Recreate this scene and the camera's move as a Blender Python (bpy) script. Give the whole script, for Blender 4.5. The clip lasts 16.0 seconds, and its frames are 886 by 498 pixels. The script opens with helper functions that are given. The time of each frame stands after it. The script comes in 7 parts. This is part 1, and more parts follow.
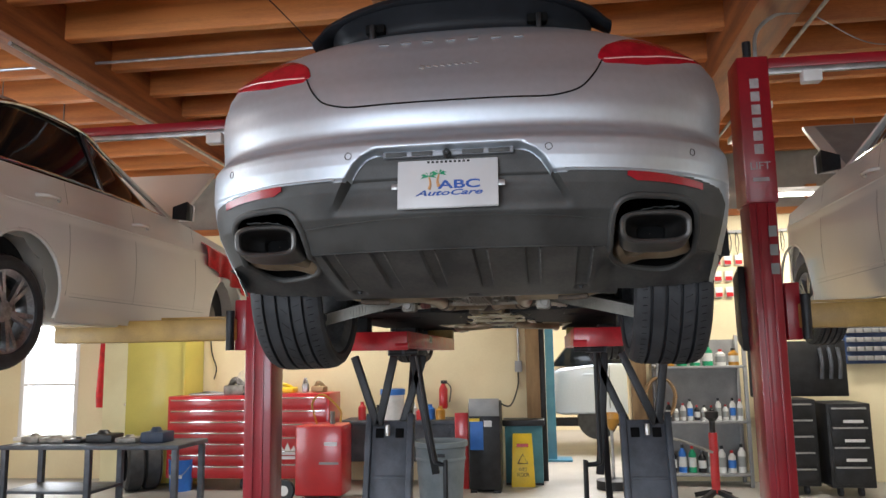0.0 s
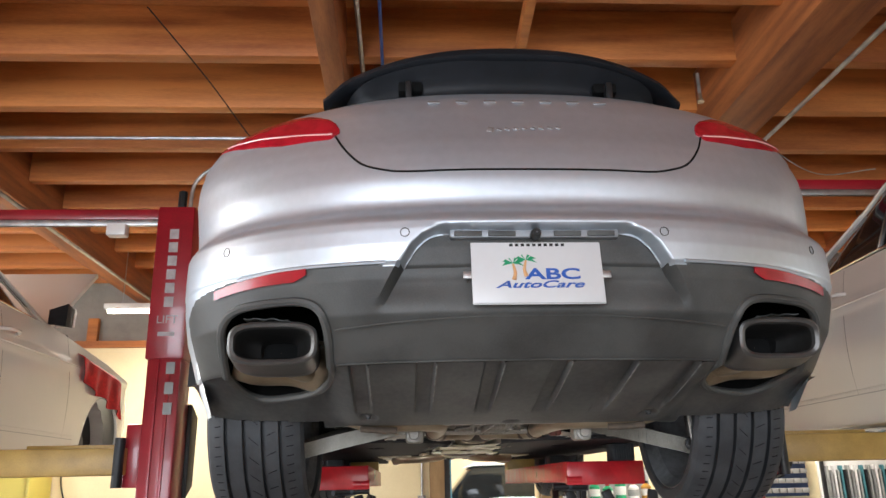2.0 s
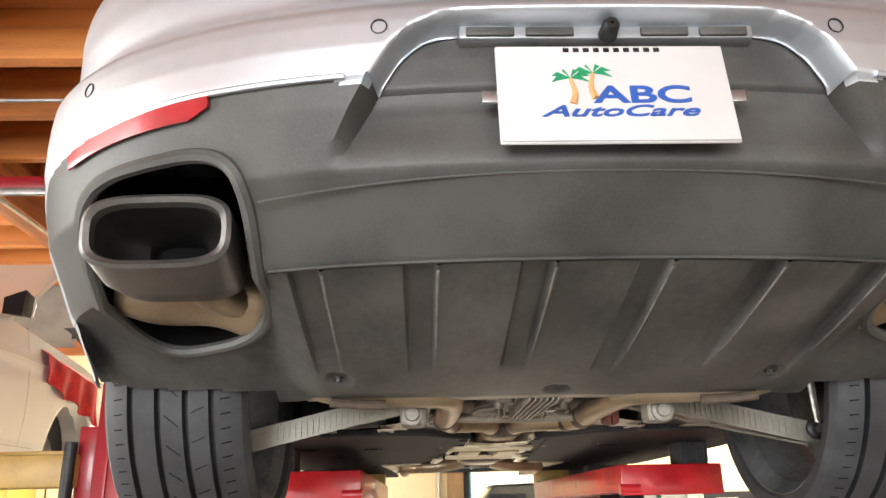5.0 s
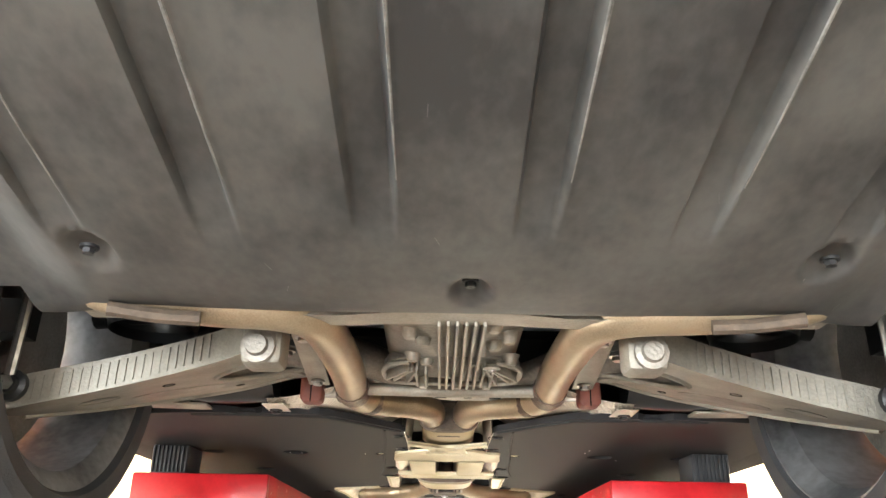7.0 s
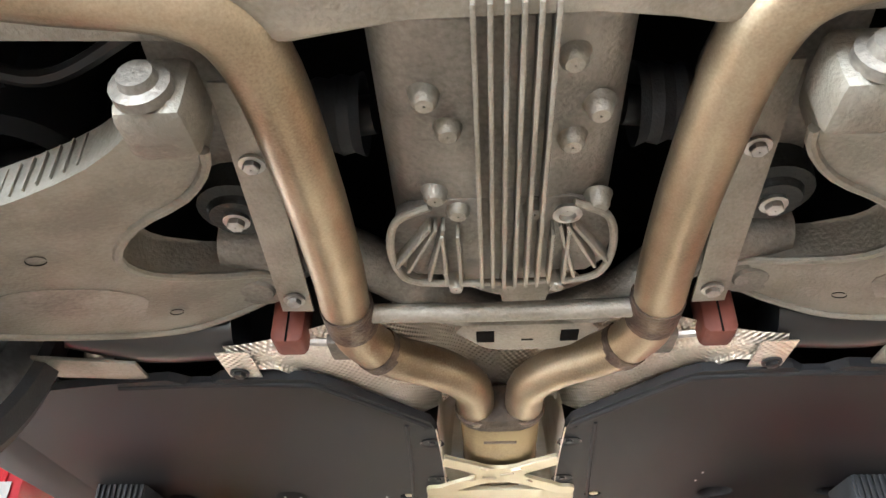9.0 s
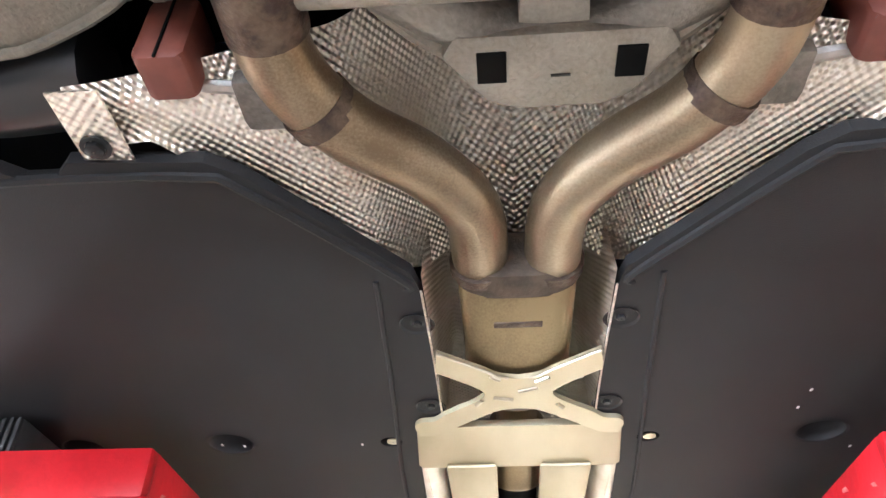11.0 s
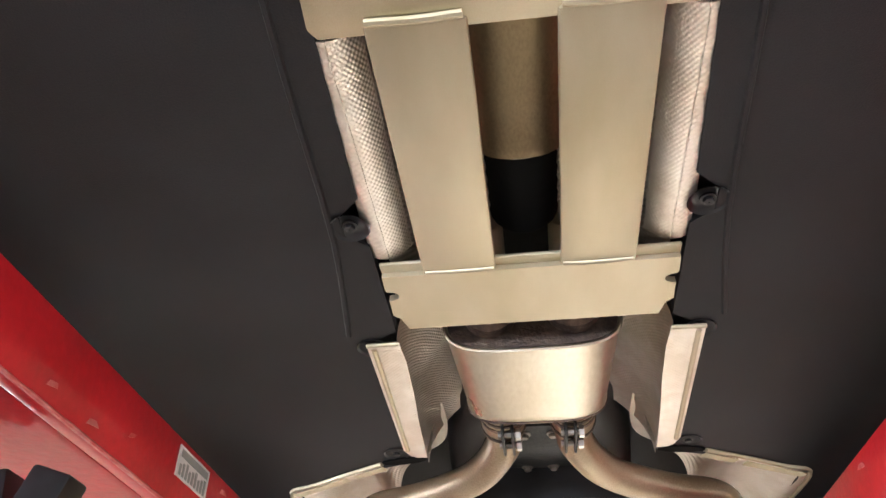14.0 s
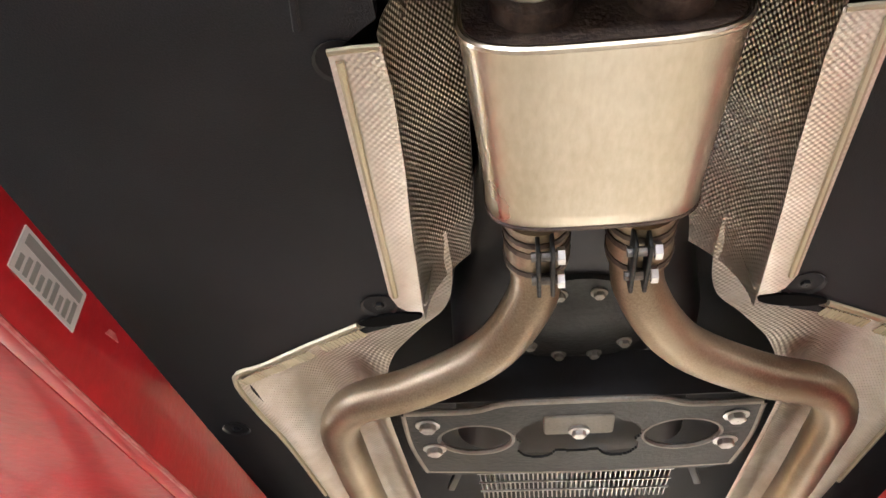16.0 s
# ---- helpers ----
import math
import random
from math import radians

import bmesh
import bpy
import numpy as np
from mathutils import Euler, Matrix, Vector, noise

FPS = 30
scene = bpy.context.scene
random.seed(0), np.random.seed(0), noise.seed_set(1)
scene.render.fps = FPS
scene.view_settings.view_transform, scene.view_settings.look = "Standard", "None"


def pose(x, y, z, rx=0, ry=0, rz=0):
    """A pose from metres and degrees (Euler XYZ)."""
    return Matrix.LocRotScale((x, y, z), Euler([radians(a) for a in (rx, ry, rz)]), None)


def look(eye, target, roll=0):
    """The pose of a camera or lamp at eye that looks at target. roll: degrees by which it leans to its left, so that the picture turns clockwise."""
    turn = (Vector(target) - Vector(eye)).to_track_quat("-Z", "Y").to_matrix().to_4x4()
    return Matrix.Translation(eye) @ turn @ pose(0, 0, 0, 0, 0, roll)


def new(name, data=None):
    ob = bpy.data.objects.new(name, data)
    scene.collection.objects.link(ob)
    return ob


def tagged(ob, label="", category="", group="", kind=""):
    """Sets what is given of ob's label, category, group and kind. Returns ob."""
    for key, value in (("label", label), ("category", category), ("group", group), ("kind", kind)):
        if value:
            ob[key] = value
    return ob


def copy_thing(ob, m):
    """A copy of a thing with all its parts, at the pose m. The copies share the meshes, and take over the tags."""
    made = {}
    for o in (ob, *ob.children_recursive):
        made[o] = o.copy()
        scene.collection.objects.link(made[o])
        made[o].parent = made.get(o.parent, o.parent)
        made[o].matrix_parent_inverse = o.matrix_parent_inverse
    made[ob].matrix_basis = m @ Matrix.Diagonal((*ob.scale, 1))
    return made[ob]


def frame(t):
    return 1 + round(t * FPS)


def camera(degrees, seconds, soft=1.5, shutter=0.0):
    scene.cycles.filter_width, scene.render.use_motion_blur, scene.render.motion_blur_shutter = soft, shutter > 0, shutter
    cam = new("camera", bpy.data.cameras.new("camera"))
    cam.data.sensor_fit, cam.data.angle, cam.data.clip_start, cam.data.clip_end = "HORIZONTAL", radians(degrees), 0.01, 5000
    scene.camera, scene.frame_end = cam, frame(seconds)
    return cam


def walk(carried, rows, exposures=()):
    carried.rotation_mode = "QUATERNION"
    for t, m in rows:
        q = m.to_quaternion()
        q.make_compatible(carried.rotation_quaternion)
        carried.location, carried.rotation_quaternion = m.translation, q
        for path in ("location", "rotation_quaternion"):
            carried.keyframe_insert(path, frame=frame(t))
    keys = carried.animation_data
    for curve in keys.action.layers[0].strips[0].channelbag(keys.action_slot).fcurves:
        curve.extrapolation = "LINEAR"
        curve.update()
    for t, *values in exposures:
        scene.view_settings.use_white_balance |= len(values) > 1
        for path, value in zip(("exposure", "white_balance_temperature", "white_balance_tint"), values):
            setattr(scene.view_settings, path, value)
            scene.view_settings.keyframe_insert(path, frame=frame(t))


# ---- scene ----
cam = camera(60.4, 16.0)
EXPOSURES = [(0.0, -0.85, 6250, 10), (1.0, -0.55, 6250, 10), (1.5, -0.40, 6300, 10), (3.0, -0.30, 6800, 10), (5.5, 0.66, 7100, 10), (7.0, 1.42, 7000, 8), (8.0, 1.48, 6850, 6), (10.5, 1.76, 6000, 10), (12.0, 1.72, 6000, 11), (14.0, 1.30, 6250, 14), (16.0, 1.12, 6350, 14)]
PATH = [
    (0.0, 0.2972, -0.015, 1.5536, 98.022, 0.959, 7.684),
    (0.5, 0.07, 0.2111, 1.5961, 101.747, 1.121, 3.204),
    (1.0, -0.0259, 0.3846, 1.6057, 105.501, 1.705, 3.809),
    (1.5, -0.1177, 0.4952, 1.6091, 107.041, 1.153, 1.509),
    (2.0, -0.2943, 0.5274, 1.6084, 107.125, 1.158, -2.959),
    (2.5, -0.3612, 0.5841, 1.6092, 106.753, 1.22, -5.429),
    (3.0, -0.3104, 0.7242, 1.6074, 107.186, 1.172, -6.557),
    (5.5, -0.1826, 1.4842, 1.5549, 108.815, 1.176, -0.863),
    (6.0, -0.0589, 1.6159, 1.5453, 108.307, 0.81, -1.677),
    (6.5, -0.0098, 1.7642, 1.5195, 110.288, 0.923, -2.276),
    (7.0, 0.0043, 1.9954, 1.4778, 112.656, -0.947, -0.224),
    (7.5, 0.0082, 2.169, 1.4635, 117.477, -0.009, 0.161),
    (8.0, 0.0231, 2.324, 1.3955, 119.504, -0.193, 2.486),
    (10.5, -0.0416, 3.033, 1.3168, 127.549, -0.436, 3.884),
    (11.0, -0.003, 3.15, 1.3058, 127.672, -0.597, 4.478),
    (11.5, 0.0353, 3.2707, 1.3143, 127.666, -0.614, 5.59),
    (12.0, 0.0278, 3.3889, 1.3041, 127.582, -0.213, 5.834),
    (12.5, -0.002, 3.5481, 1.3005, 126.867, -0.344, 5.127),
    (13.0, -0.0341, 3.6737, 1.2913, 126.628, -0.824, 4.028),
    (13.5, -0.0215, 3.7979, 1.2798, 126.894, -0.729, 4.943),
    (14.0, 0.014, 3.9488, 1.2874, 127.266, -0.214, 7.21),
    (14.5, 0.022, 4.0484, 1.2895, 127.404, -0.312, 7.447),
    (15.0, -0.0184, 4.191, 1.2977, 127.142, -0.459, 6.421),
    (15.5, -0.0559, 4.3131, 1.3011, 126.937, -0.924, 6.054),
    (16.0, -0.053, 4.4055, 1.3033, 127.272, -0.736, 6.414),
]
walk(cam, [(t, pose(x, y, z, rx, ry, rz)) for t, x, y, z, rx, ry, rz in PATH], EXPOSURES)

# ---- world and lights ----
world = bpy.data.worlds.new("world")
scene.world = world
world.use_nodes = True
wn = world.node_tree.nodes
sky = wn.new("ShaderNodeTexSky")
sky.sky_type, sky.sun_disc, sky.sun_elevation, sky.sun_rotation = "NISHITA", False, radians(50), radians(200)
world.node_tree.links.new(sky.outputs[0], wn["Background"].inputs[0])
wn["Background"].inputs[1].default_value = 0.12


def area(name, m, sx, sy, watts, color):
    d = bpy.data.lights.new(name, "AREA")
    d.shape, d.size, d.size_y, d.energy, d.color = "RECTANGLE", sx, sy, watts, color
    ob = new(name, d)
    ob.matrix_world = m
    return ob


sun_data = bpy.data.lights.new("sun", "SUN")
sun_data.energy, sun_data.angle, sun_data.color = 3.0, radians(0.5), (1, 0.95, 0.88)
new("sun", sun_data).matrix_world = look((-2, -20, 24), (0, 0, 0))
# daylight in the two roll-up door openings behind, and in the window of the far wall
area("door_daylight", look((-2.6, -5.9, 1.9), (-2.6, 0, 1.5)), 3.4, 3.4, 660, (0.82, 0.90, 1.0))
area("door_daylight", look((3.0, -5.9, 1.9), (3.0, 0, 1.5)), 3.4, 3.4, 190, (0.92, 0.95, 1.0))
# the two side lamps are added fill at unseen openings
area("side_fill", look((-7.85, 1.5, 1.8), (0, 1.5, 1.5)), 4.0, 3.0, 560, (0.88, 0.94, 1.0))
area("side_fill", look((7.85, 2.5, 1.8), (0, 2.5, 1.4)), 4.0, 3.0, 65, (1.0, 0.96, 0.90))
area("window_daylight", look((-6.5, 9.8, 1.3), (-5.0, 0, 1.0)), 0.8, 1.3, 60, (0.95, 0.97, 1.0))
# unseen lamp added to brighten the next bay
area("far_bay_fill", look((1.2, 12.6, 3.6), (1.0, 12.4, 0)), 2.5, 2.5, 800, (1.0, 0.97, 0.92))

# the fluorescent battens over the far bays; the last two unseen, added as fill
for lx, ly, lz, turn, watts in ((2.35, 7.6, 3.69, 0, 110), (3.4, 8.9, 3.27, 90, 130), (-2.8, 8.6, 3.39, 90, 130), (-4.6, 6.6, 3.73, 0, 40), (5.4, 4.5, 3.73, 0, 55), (-5.0, 2.5, 3.73, 0, 55)):
    area("batten_light", pose(lx, ly, lz, 0, 0, turn), 0.10, 1.2, watts, (1.0, 0.93, 0.80))


# ---- materials ----
def mat(name, color, rough=0.5, metal=0.0, color2=None, scale=8.0, detail=6.0, bump=0.0, bump_scale=60.0, stretch=(1, 1, 1),
        coat=0.0, rvar=0.0, emit=0.0, rand=0.0, contrast=(0.35, 0.65), island=False):
    """Principled surface: two colours mixed by a large and a fine noise, roughness variation, fine bump."""
    m = bpy.data.materials.new(name)
    m.use_nodes = True
    t = m.node_tree
    b = t.nodes["Principled BSDF"]
    ad, li = t.nodes.new, t.links.new
    b.inputs["Roughness"].default_value, b.inputs["Metallic"].default_value = rough, metal
    b.inputs["Coat Weight"].default_value, b.inputs["Coat Roughness"].default_value = coat, 0.06
    co = ad("ShaderNodeTexCoord")
    mp = ad("ShaderNodeMapping")
    mp.inputs["Scale"].default_value = stretch
    li(co.outputs["Object"], mp.inputs[0])
    n1 = ad("ShaderNodeTexNoise")
    n1.inputs["Scale"].default_value, n1.inputs["Detail"].default_value = scale, detail
    li(mp.outputs[0], n1.inputs["Vector"])
    n2 = ad("ShaderNodeTexNoise")
    n2.inputs["Scale"].default_value, n2.inputs["Detail"].default_value = bump_scale, 4
    li(mp.outputs[0], n2.inputs["Vector"])
    add = ad("ShaderNodeMath")
    add.operation = "MULTIPLY_ADD"
    add.inputs[1].default_value = 0.3
    li(n2.outputs[0], add.inputs[0])
    li(n1.outputs[0], add.inputs[2])
    last = add.outputs[0]
    if rand:
        ob = ad("ShaderNodeNewGeometry") if island else ad("ShaderNodeObjectInfo")
        m2 = ad("ShaderNodeMath")
        m2.operation = "MULTIPLY_ADD"
        m2.inputs[1].default_value = rand
        li(ob.outputs["Random Per Island" if island else "Random"], m2.inputs[0])
        li(last, m2.inputs[2])
        last = m2.outputs[0]
    cr = ad("ShaderNodeValToRGB")
    c2 = color2 or tuple(c * 0.82 for c in color)
    lo, hi = contrast
    cr.color_ramp.elements[0].position, cr.color_ramp.elements[1].position = lo + 0.15, hi + 0.15 + rand * 0.5
    cr.color_ramp.elements[0].color, cr.color_ramp.elements[1].color = (*c2, 1), (*color, 1)
    li(last, cr.inputs[0])
    li(cr.outputs[0], b.inputs["Base Color"])
    if rvar:
        rr = ad("ShaderNodeMapRange")
        rr.inputs["To Min"].default_value, rr.inputs["To Max"].default_value = max(0.02, rough - rvar), min(1, rough + rvar)
        li(n1.outputs[0], rr.inputs[0])
        li(rr.outputs[0], b.inputs["Roughness"])
    if bump:
        bp = ad("ShaderNodeBump")
        bp.inputs["Strength"].default_value, bp.inputs["Distance"].default_value = bump, 0.004
        li(n2.outputs[0], bp.inputs["Height"])
        li(bp.outputs[0], b.inputs["Normal"])
    if emit:
        b.inputs["Emission Color"].default_value = (*color, 1)
        b.inputs["Emission Strength"].default_value = emit
    return m


def foil_mat(name, pitch, depth=0.0022):
    """Embossed aluminium heat-shield foil: rows of small dimples."""
    m = mat(name, (0.86, 0.82, 0.76), 0.40, 1.0, (0.68, 0.62, 0.53), 9, rvar=0.10)
    t = m.node_tree
    ad, li = t.nodes.new, t.links.new
    co = ad("ShaderNodeTexCoord")
    sp = ad("ShaderNodeSeparateXYZ")
    li(co.outputs["Object"], sp.inputs[0])
    wide = ad("ShaderNodeMath")
    wide.operation = "ABSOLUTE"
    li(sp.outputs[0], wide.inputs[0])
    slope = ad("ShaderNodeMath")
    slope.operation = "SUBTRACT"
    li(wide.outputs[0], slope.inputs[0])
    li(sp.outputs[2], slope.inputs[1])
    waves = []
    for axis in (slope.outputs[0], sp.outputs[1]):
        k = ad("ShaderNodeMath")
        k.operation = "MULTIPLY"
        k.inputs[1].default_value = 2 * math.pi / pitch
        li(axis, k.inputs[0])
        s = ad("ShaderNodeMath")
        s.operation = "SINE"
        li(k.outputs[0], s.inputs[0])
        waves.append(s)
    mu = ad("ShaderNodeMath")
    mu.operation = "MULTIPLY"
    li(waves[0].outputs[0], mu.inputs[0])
    li(waves[1].outputs[0], mu.inputs[1])
    bp = ad("ShaderNodeBump")
    bp.inputs["Strength"].default_value, bp.inputs["Distance"].default_value = 1.0, depth
    li(mu.outputs[0], bp.inputs["Height"])
    li(bp.outputs[0], t.nodes["Principled BSDF"].inputs["Normal"])
    return m


def glass_mat(name, tint=(0.012, 0.014, 0.016)):
    m = mat(name, tint, 0.05, 0.0, coat=0.0)
    return m


SILVER = mat("silver_paint", (0.60, 0.66, 0.73), 0.43, 0.80, (0.57, 0.63, 0.695), 40, bump_scale=900, coat=0.35)
PLASTIC = mat("black_plastic", (0.072, 0.072, 0.069), 0.52, 0, (0.036, 0.036, 0.035), 6, 8, 0.08, 300, rvar=0.12, contrast=(0.34, 0.64))
PLASTIC_WORN = mat("scuffed_plastic", (0.092, 0.091, 0.087), 0.52, 0, (0.029, 0.030, 0.031), 6.5, 6, 0.06, 70, stretch=(1, 0.6, 1), rvar=0.14, contrast=(0.36, 0.68))
GLOSSBLACK = mat("satin_black", (0.018, 0.019, 0.021), 0.30, 0, coat=0.2)
SPOILER = mat("spoiler_black", (0.013, 0.014, 0.017), 0.42, 0, (0.010, 0.011, 0.013), 12)
# near-black for holes, gaps and insides; their shade is in the colour
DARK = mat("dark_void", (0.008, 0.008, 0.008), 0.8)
LENS = mat("red_lens", (0.36, 0.006, 0.018), 0.25, 0, (0.26, 0.004, 0.012), 20, coat=0.25)
CHROME = mat("chrome", (0.8, 0.8, 0.8), 0.12, 1.0)
RUBBER = mat("tyre_rubber", (0.038, 0.040, 0.044), 0.62, 0, (0.022, 0.023, 0.026), 14, 8, 0.2, 300)
RIM = mat("wheel_alloy", (0.58, 0.60, 0.63), 0.34, 0.85, (0.24, 0.245, 0.255), 5, rvar=0.1)
CASTALU = mat("cast_aluminium", (0.40, 0.375, 0.33), 0.54, 0.6, (0.24, 0.22, 0.186), 10, 9, 0.35, 220, rvar=0.12)
DIRTALU = mat("grimy_aluminium", (0.32, 0.30, 0.27), 0.52, 0.6, (0.14, 0.128, 0.112), 8, 9, 0.35, 180, rvar=0.12)
ALUSHEET = mat("aluminium_sheet", (0.58, 0.53, 0.395), 0.47, 0.75, (0.44, 0.385, 0.255), 3, 6, 0.05, 900, stretch=(3, 1, 1), rvar=0.14)
EXHAUST = mat("heat_tinted_steel", (0.42, 0.345, 0.245), 0.42, 0.80, (0.20, 0.145, 0.092), 5, 8, 0.08, 400, rvar=0.14, contrast=(0.32, 0.62))
TANSTEEL = mat("tan_silencer_steel", (0.34, 0.265, 0.150), 0.40, 0.80, (0.19, 0.140, 0.080), 9, 7, 0.06, 400, stretch=(1, 0.5, 1), rvar=0.12, contrast=(0.34, 0.62))
RUST = mat("brown_scale", (0.115, 0.085, 0.062), 0.65, 0.3, (0.06, 0.044, 0.034), 30, 8, 0.4, 160)
WELD = mat("burnt_weld", (0.16, 0.12, 0.09), 0.5, 0.8, (0.07, 0.05, 0.045), 40, 8, 0.5, 200)
STEEL = mat("polished_steel", (0.56, 0.525, 0.435), 0.30, 1.0, (0.42, 0.37, 0.28), 6, 8, 0.06, 160, stretch=(1, 0.4, 1), rvar=0.09)
ZINC = mat("zinc_bolt", (0.62, 0.62, 0.60), 0.35, 1.0, (0.40, 0.38, 0.36), 30)
TRAY = mat("underbody_panel", (0.029, 0.029, 0.032), 0.64, 0, (0.0145, 0.0145, 0.016), 3.5, 10, 0.25, 600, rvar=0.10, contrast=(0.36, 0.64))
HANGER = mat("red_rubber_hanger", (0.22, 0.065, 0.045), 0.6, 0, (0.14, 0.04, 0.03), 20, bump=0.2)
FOIL = foil_mat("heat_shield_foil", 0.0105, 0.0014)
FOILFINE = foil_mat("fine_shield_foil", 0.0078, 0.0006)
FOILSOFT = foil_mat("satin_shield_foil", 0.0066, 0.0003)
ARMALU = mat("dull_cast_arm", (0.30, 0.282, 0.245), 0.56, 0.5, (0.19, 0.175, 0.148), 12, 9, 0.35, 220, rvar=0.1)
REDPAINT = mat("red_lift_paint", (0.60, 0.014, 0.024), 0.34, 0, (0.42, 0.010, 0.016), 9, 11, 0.14, 90, coat=0.35, rvar=0.14)
WORNRED = mat("chipped_red_paint", (0.62, 0.20, 0.19), 0.5, 0, (0.50, 0.05, 0.05), 40, 8, 0.2, 120)
REDPOST = mat("red_post_paint", (0.36, 0.010, 0.022), 0.34, 0, (0.24, 0.008, 0.016), 3, 9, 0.12, 120, coat=0.3, rvar=0.1)
GREYSTEEL = mat("grey_lift_steel", (0.085, 0.095, 0.115), 0.5, 0.2, (0.05, 0.055, 0.065), 9, 8, 0.2, 150)
BLACKSTEEL = mat("black_steel", (0.022, 0.022, 0.025), 0.45, 0.3, (0.012, 0.012, 0.012), 9)
GOLD = mat("ochre_lift_paint", (0.52, 0.33, 0.09), 0.42, 0, (0.36, 0.22, 0.06), 5, 8, 0.1, 120, rvar=0.1)
WHITE = mat("white_car_paint", (0.84, 0.825, 0.77), 0.14, 0, (0.82, 0.80, 0.75), 3, coat=0.9)
GLASS = glass_mat("dark_car_glass")
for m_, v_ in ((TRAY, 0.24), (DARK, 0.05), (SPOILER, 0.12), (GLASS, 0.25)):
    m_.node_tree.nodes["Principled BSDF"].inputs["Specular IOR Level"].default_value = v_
WOOD = mat("ceiling_joist_wood", (0.64, 0.235, 0.060), 0.55, 0, (0.29, 0.082, 0.020), 3.0, 9, 0.3, 60, stretch=(0.35, 4, 4), rvar=0.1, rand=0.25)
WOODDECK = mat("roof_plywood", (0.56, 0.200, 0.052), 0.6, 0, (0.23, 0.064, 0.018), 1.6, 9, 0.25, 50, stretch=(0.5, 2, 1), rvar=0.1)
GLULAM = mat("girder_timber", (0.44, 0.150, 0.045), 0.55, 0, (0.20, 0.058, 0.018), 3.0, 9, 0.25, 60, stretch=(4, 0.35, 4), rvar=0.1)
GALV = mat("galvanised_conduit", (0.50, 0.50, 0.50), 0.4, 0.9, (0.35, 0.35, 0.35), 12)
CREAM = mat("cream_wall_paint", (0.80, 0.70, 0.46), 0.65, 0, (0.73, 0.62, 0.39), 1.2, 9, 0.12, 70)
BLOCK = mat("concrete_block", (0.36, 0.34, 0.31), 0.85, 0, (0.27, 0.255, 0.23), 6, 9, 0.4, 120, rand=0.2)
CONCRETE = mat("shop_floor_concrete", (0.43, 0.415, 0.385), 0.42, 0, (0.27, 0.255, 0.23), 0.9, 10, 0.12, 40, rvar=0.14)
WHITEPLATE = mat("white_enamel", (0.82, 0.80, 0.78), 0.25, 0, (0.78, 0.76, 0.74), 6)
PALELENS = mat("pale_lens_strip", (0.80, 0.42, 0.42), 0.25, 0, coat=0.4)
CARD = mat("white_card", (0.60, 0.60, 0.61), 0.3, 0, (0.57, 0.57, 0.58), 6)
BLUEINK = mat("blue_ink", (0.025, 0.10, 0.42), 0.4)
GREENINK = mat("green_ink", (0.01, 0.30, 0.13), 0.4)
TANINK = mat("tan_ink", (0.66, 0.36, 0.16), 0.4)
POSTINK = mat("faded_white_decal", (0.46, 0.42, 0.42), 0.5, 0, (0.36, 0.31, 0.31), 18)
TRIMGREY = mat("grey_trim_paint", (0.26, 0.27, 0.29), 0.4, 0.3, (0.22, 0.23, 0.25), 12)
SCUFF_GLINT = mat("scuff_and_glint_plastic", (0.22, 0.216, 0.205), 0.55, 0, (0.10, 0.098, 0.094), 30, 8, 0.2, 300)
SOOT = mat("sooty_steel", (0.030, 0.028, 0.027), 0.6, 0.4, (0.016, 0.015, 0.014), 20)
GASKET = mat("dark_cast_housing", (0.030, 0.032, 0.030), 0.5, 0.3, (0.012, 0.013, 0.012), 12, 8, 0.3, 150)
WHITEINK = mat("white_decal", (0.72, 0.70, 0.70), 0.5)
GREYINK = mat("grey_print", (0.30, 0.31, 0.30), 0.5)
TUBELIGHT = mat("fluorescent_tube", (1.0, 0.93, 0.82), 0.4, emit=13.0)
CLOTHRED = mat("red_cloth", (0.66, 0.020, 0.022), 0.8, 0, (0.36, 0.01, 0.012), 12, bump=0.3)
TOOLRED = mat("tool_chest_red", (0.52, 0.02, 0.025), 0.3, 0, (0.42, 0.014, 0.018), 3, coat=0.4)


# ---- mesh helpers ----
NOMINAL = {}


def thing(name, at, label, category, group="", rz=0.0, shift=(0, 0, 0), kind=""):
    """An Empty at a thing's base; parts are drawn in place and stored relative to it."""
    ob = new(name)
    ob.empty_display_size = 0.1
    base = Matrix.Translation(at)
    NOMINAL[ob] = base
    ob.matrix_basis = Matrix.Translation(shift) @ Matrix.Rotation(radians(rz), 4, "Z") @ base
    return tagged(ob, label, category, group, kind)


def part(name, bm, material, parent=None, label="", smooth=35, kind=""):
    """Links a bmesh, drawn in place, as one mesh object under a thing or a part."""
    bmesh.ops.recalc_face_normals(bm, faces=bm.faces[:])
    if parent is not None:
        bm.transform(NOMINAL[parent].inverted())
    me = bpy.data.meshes.new(name)
    bm.to_mesh(me)
    bm.free()
    me.materials.append(material)
    if smooth:
        me.shade_smooth()
        me.set_sharp_from_angle(angle=radians(smooth))
    ob = new(name, me)
    if parent is not None:
        ob.parent = parent
        NOMINAL[ob] = NOMINAL[parent]
    return tagged(ob, label, kind=kind)


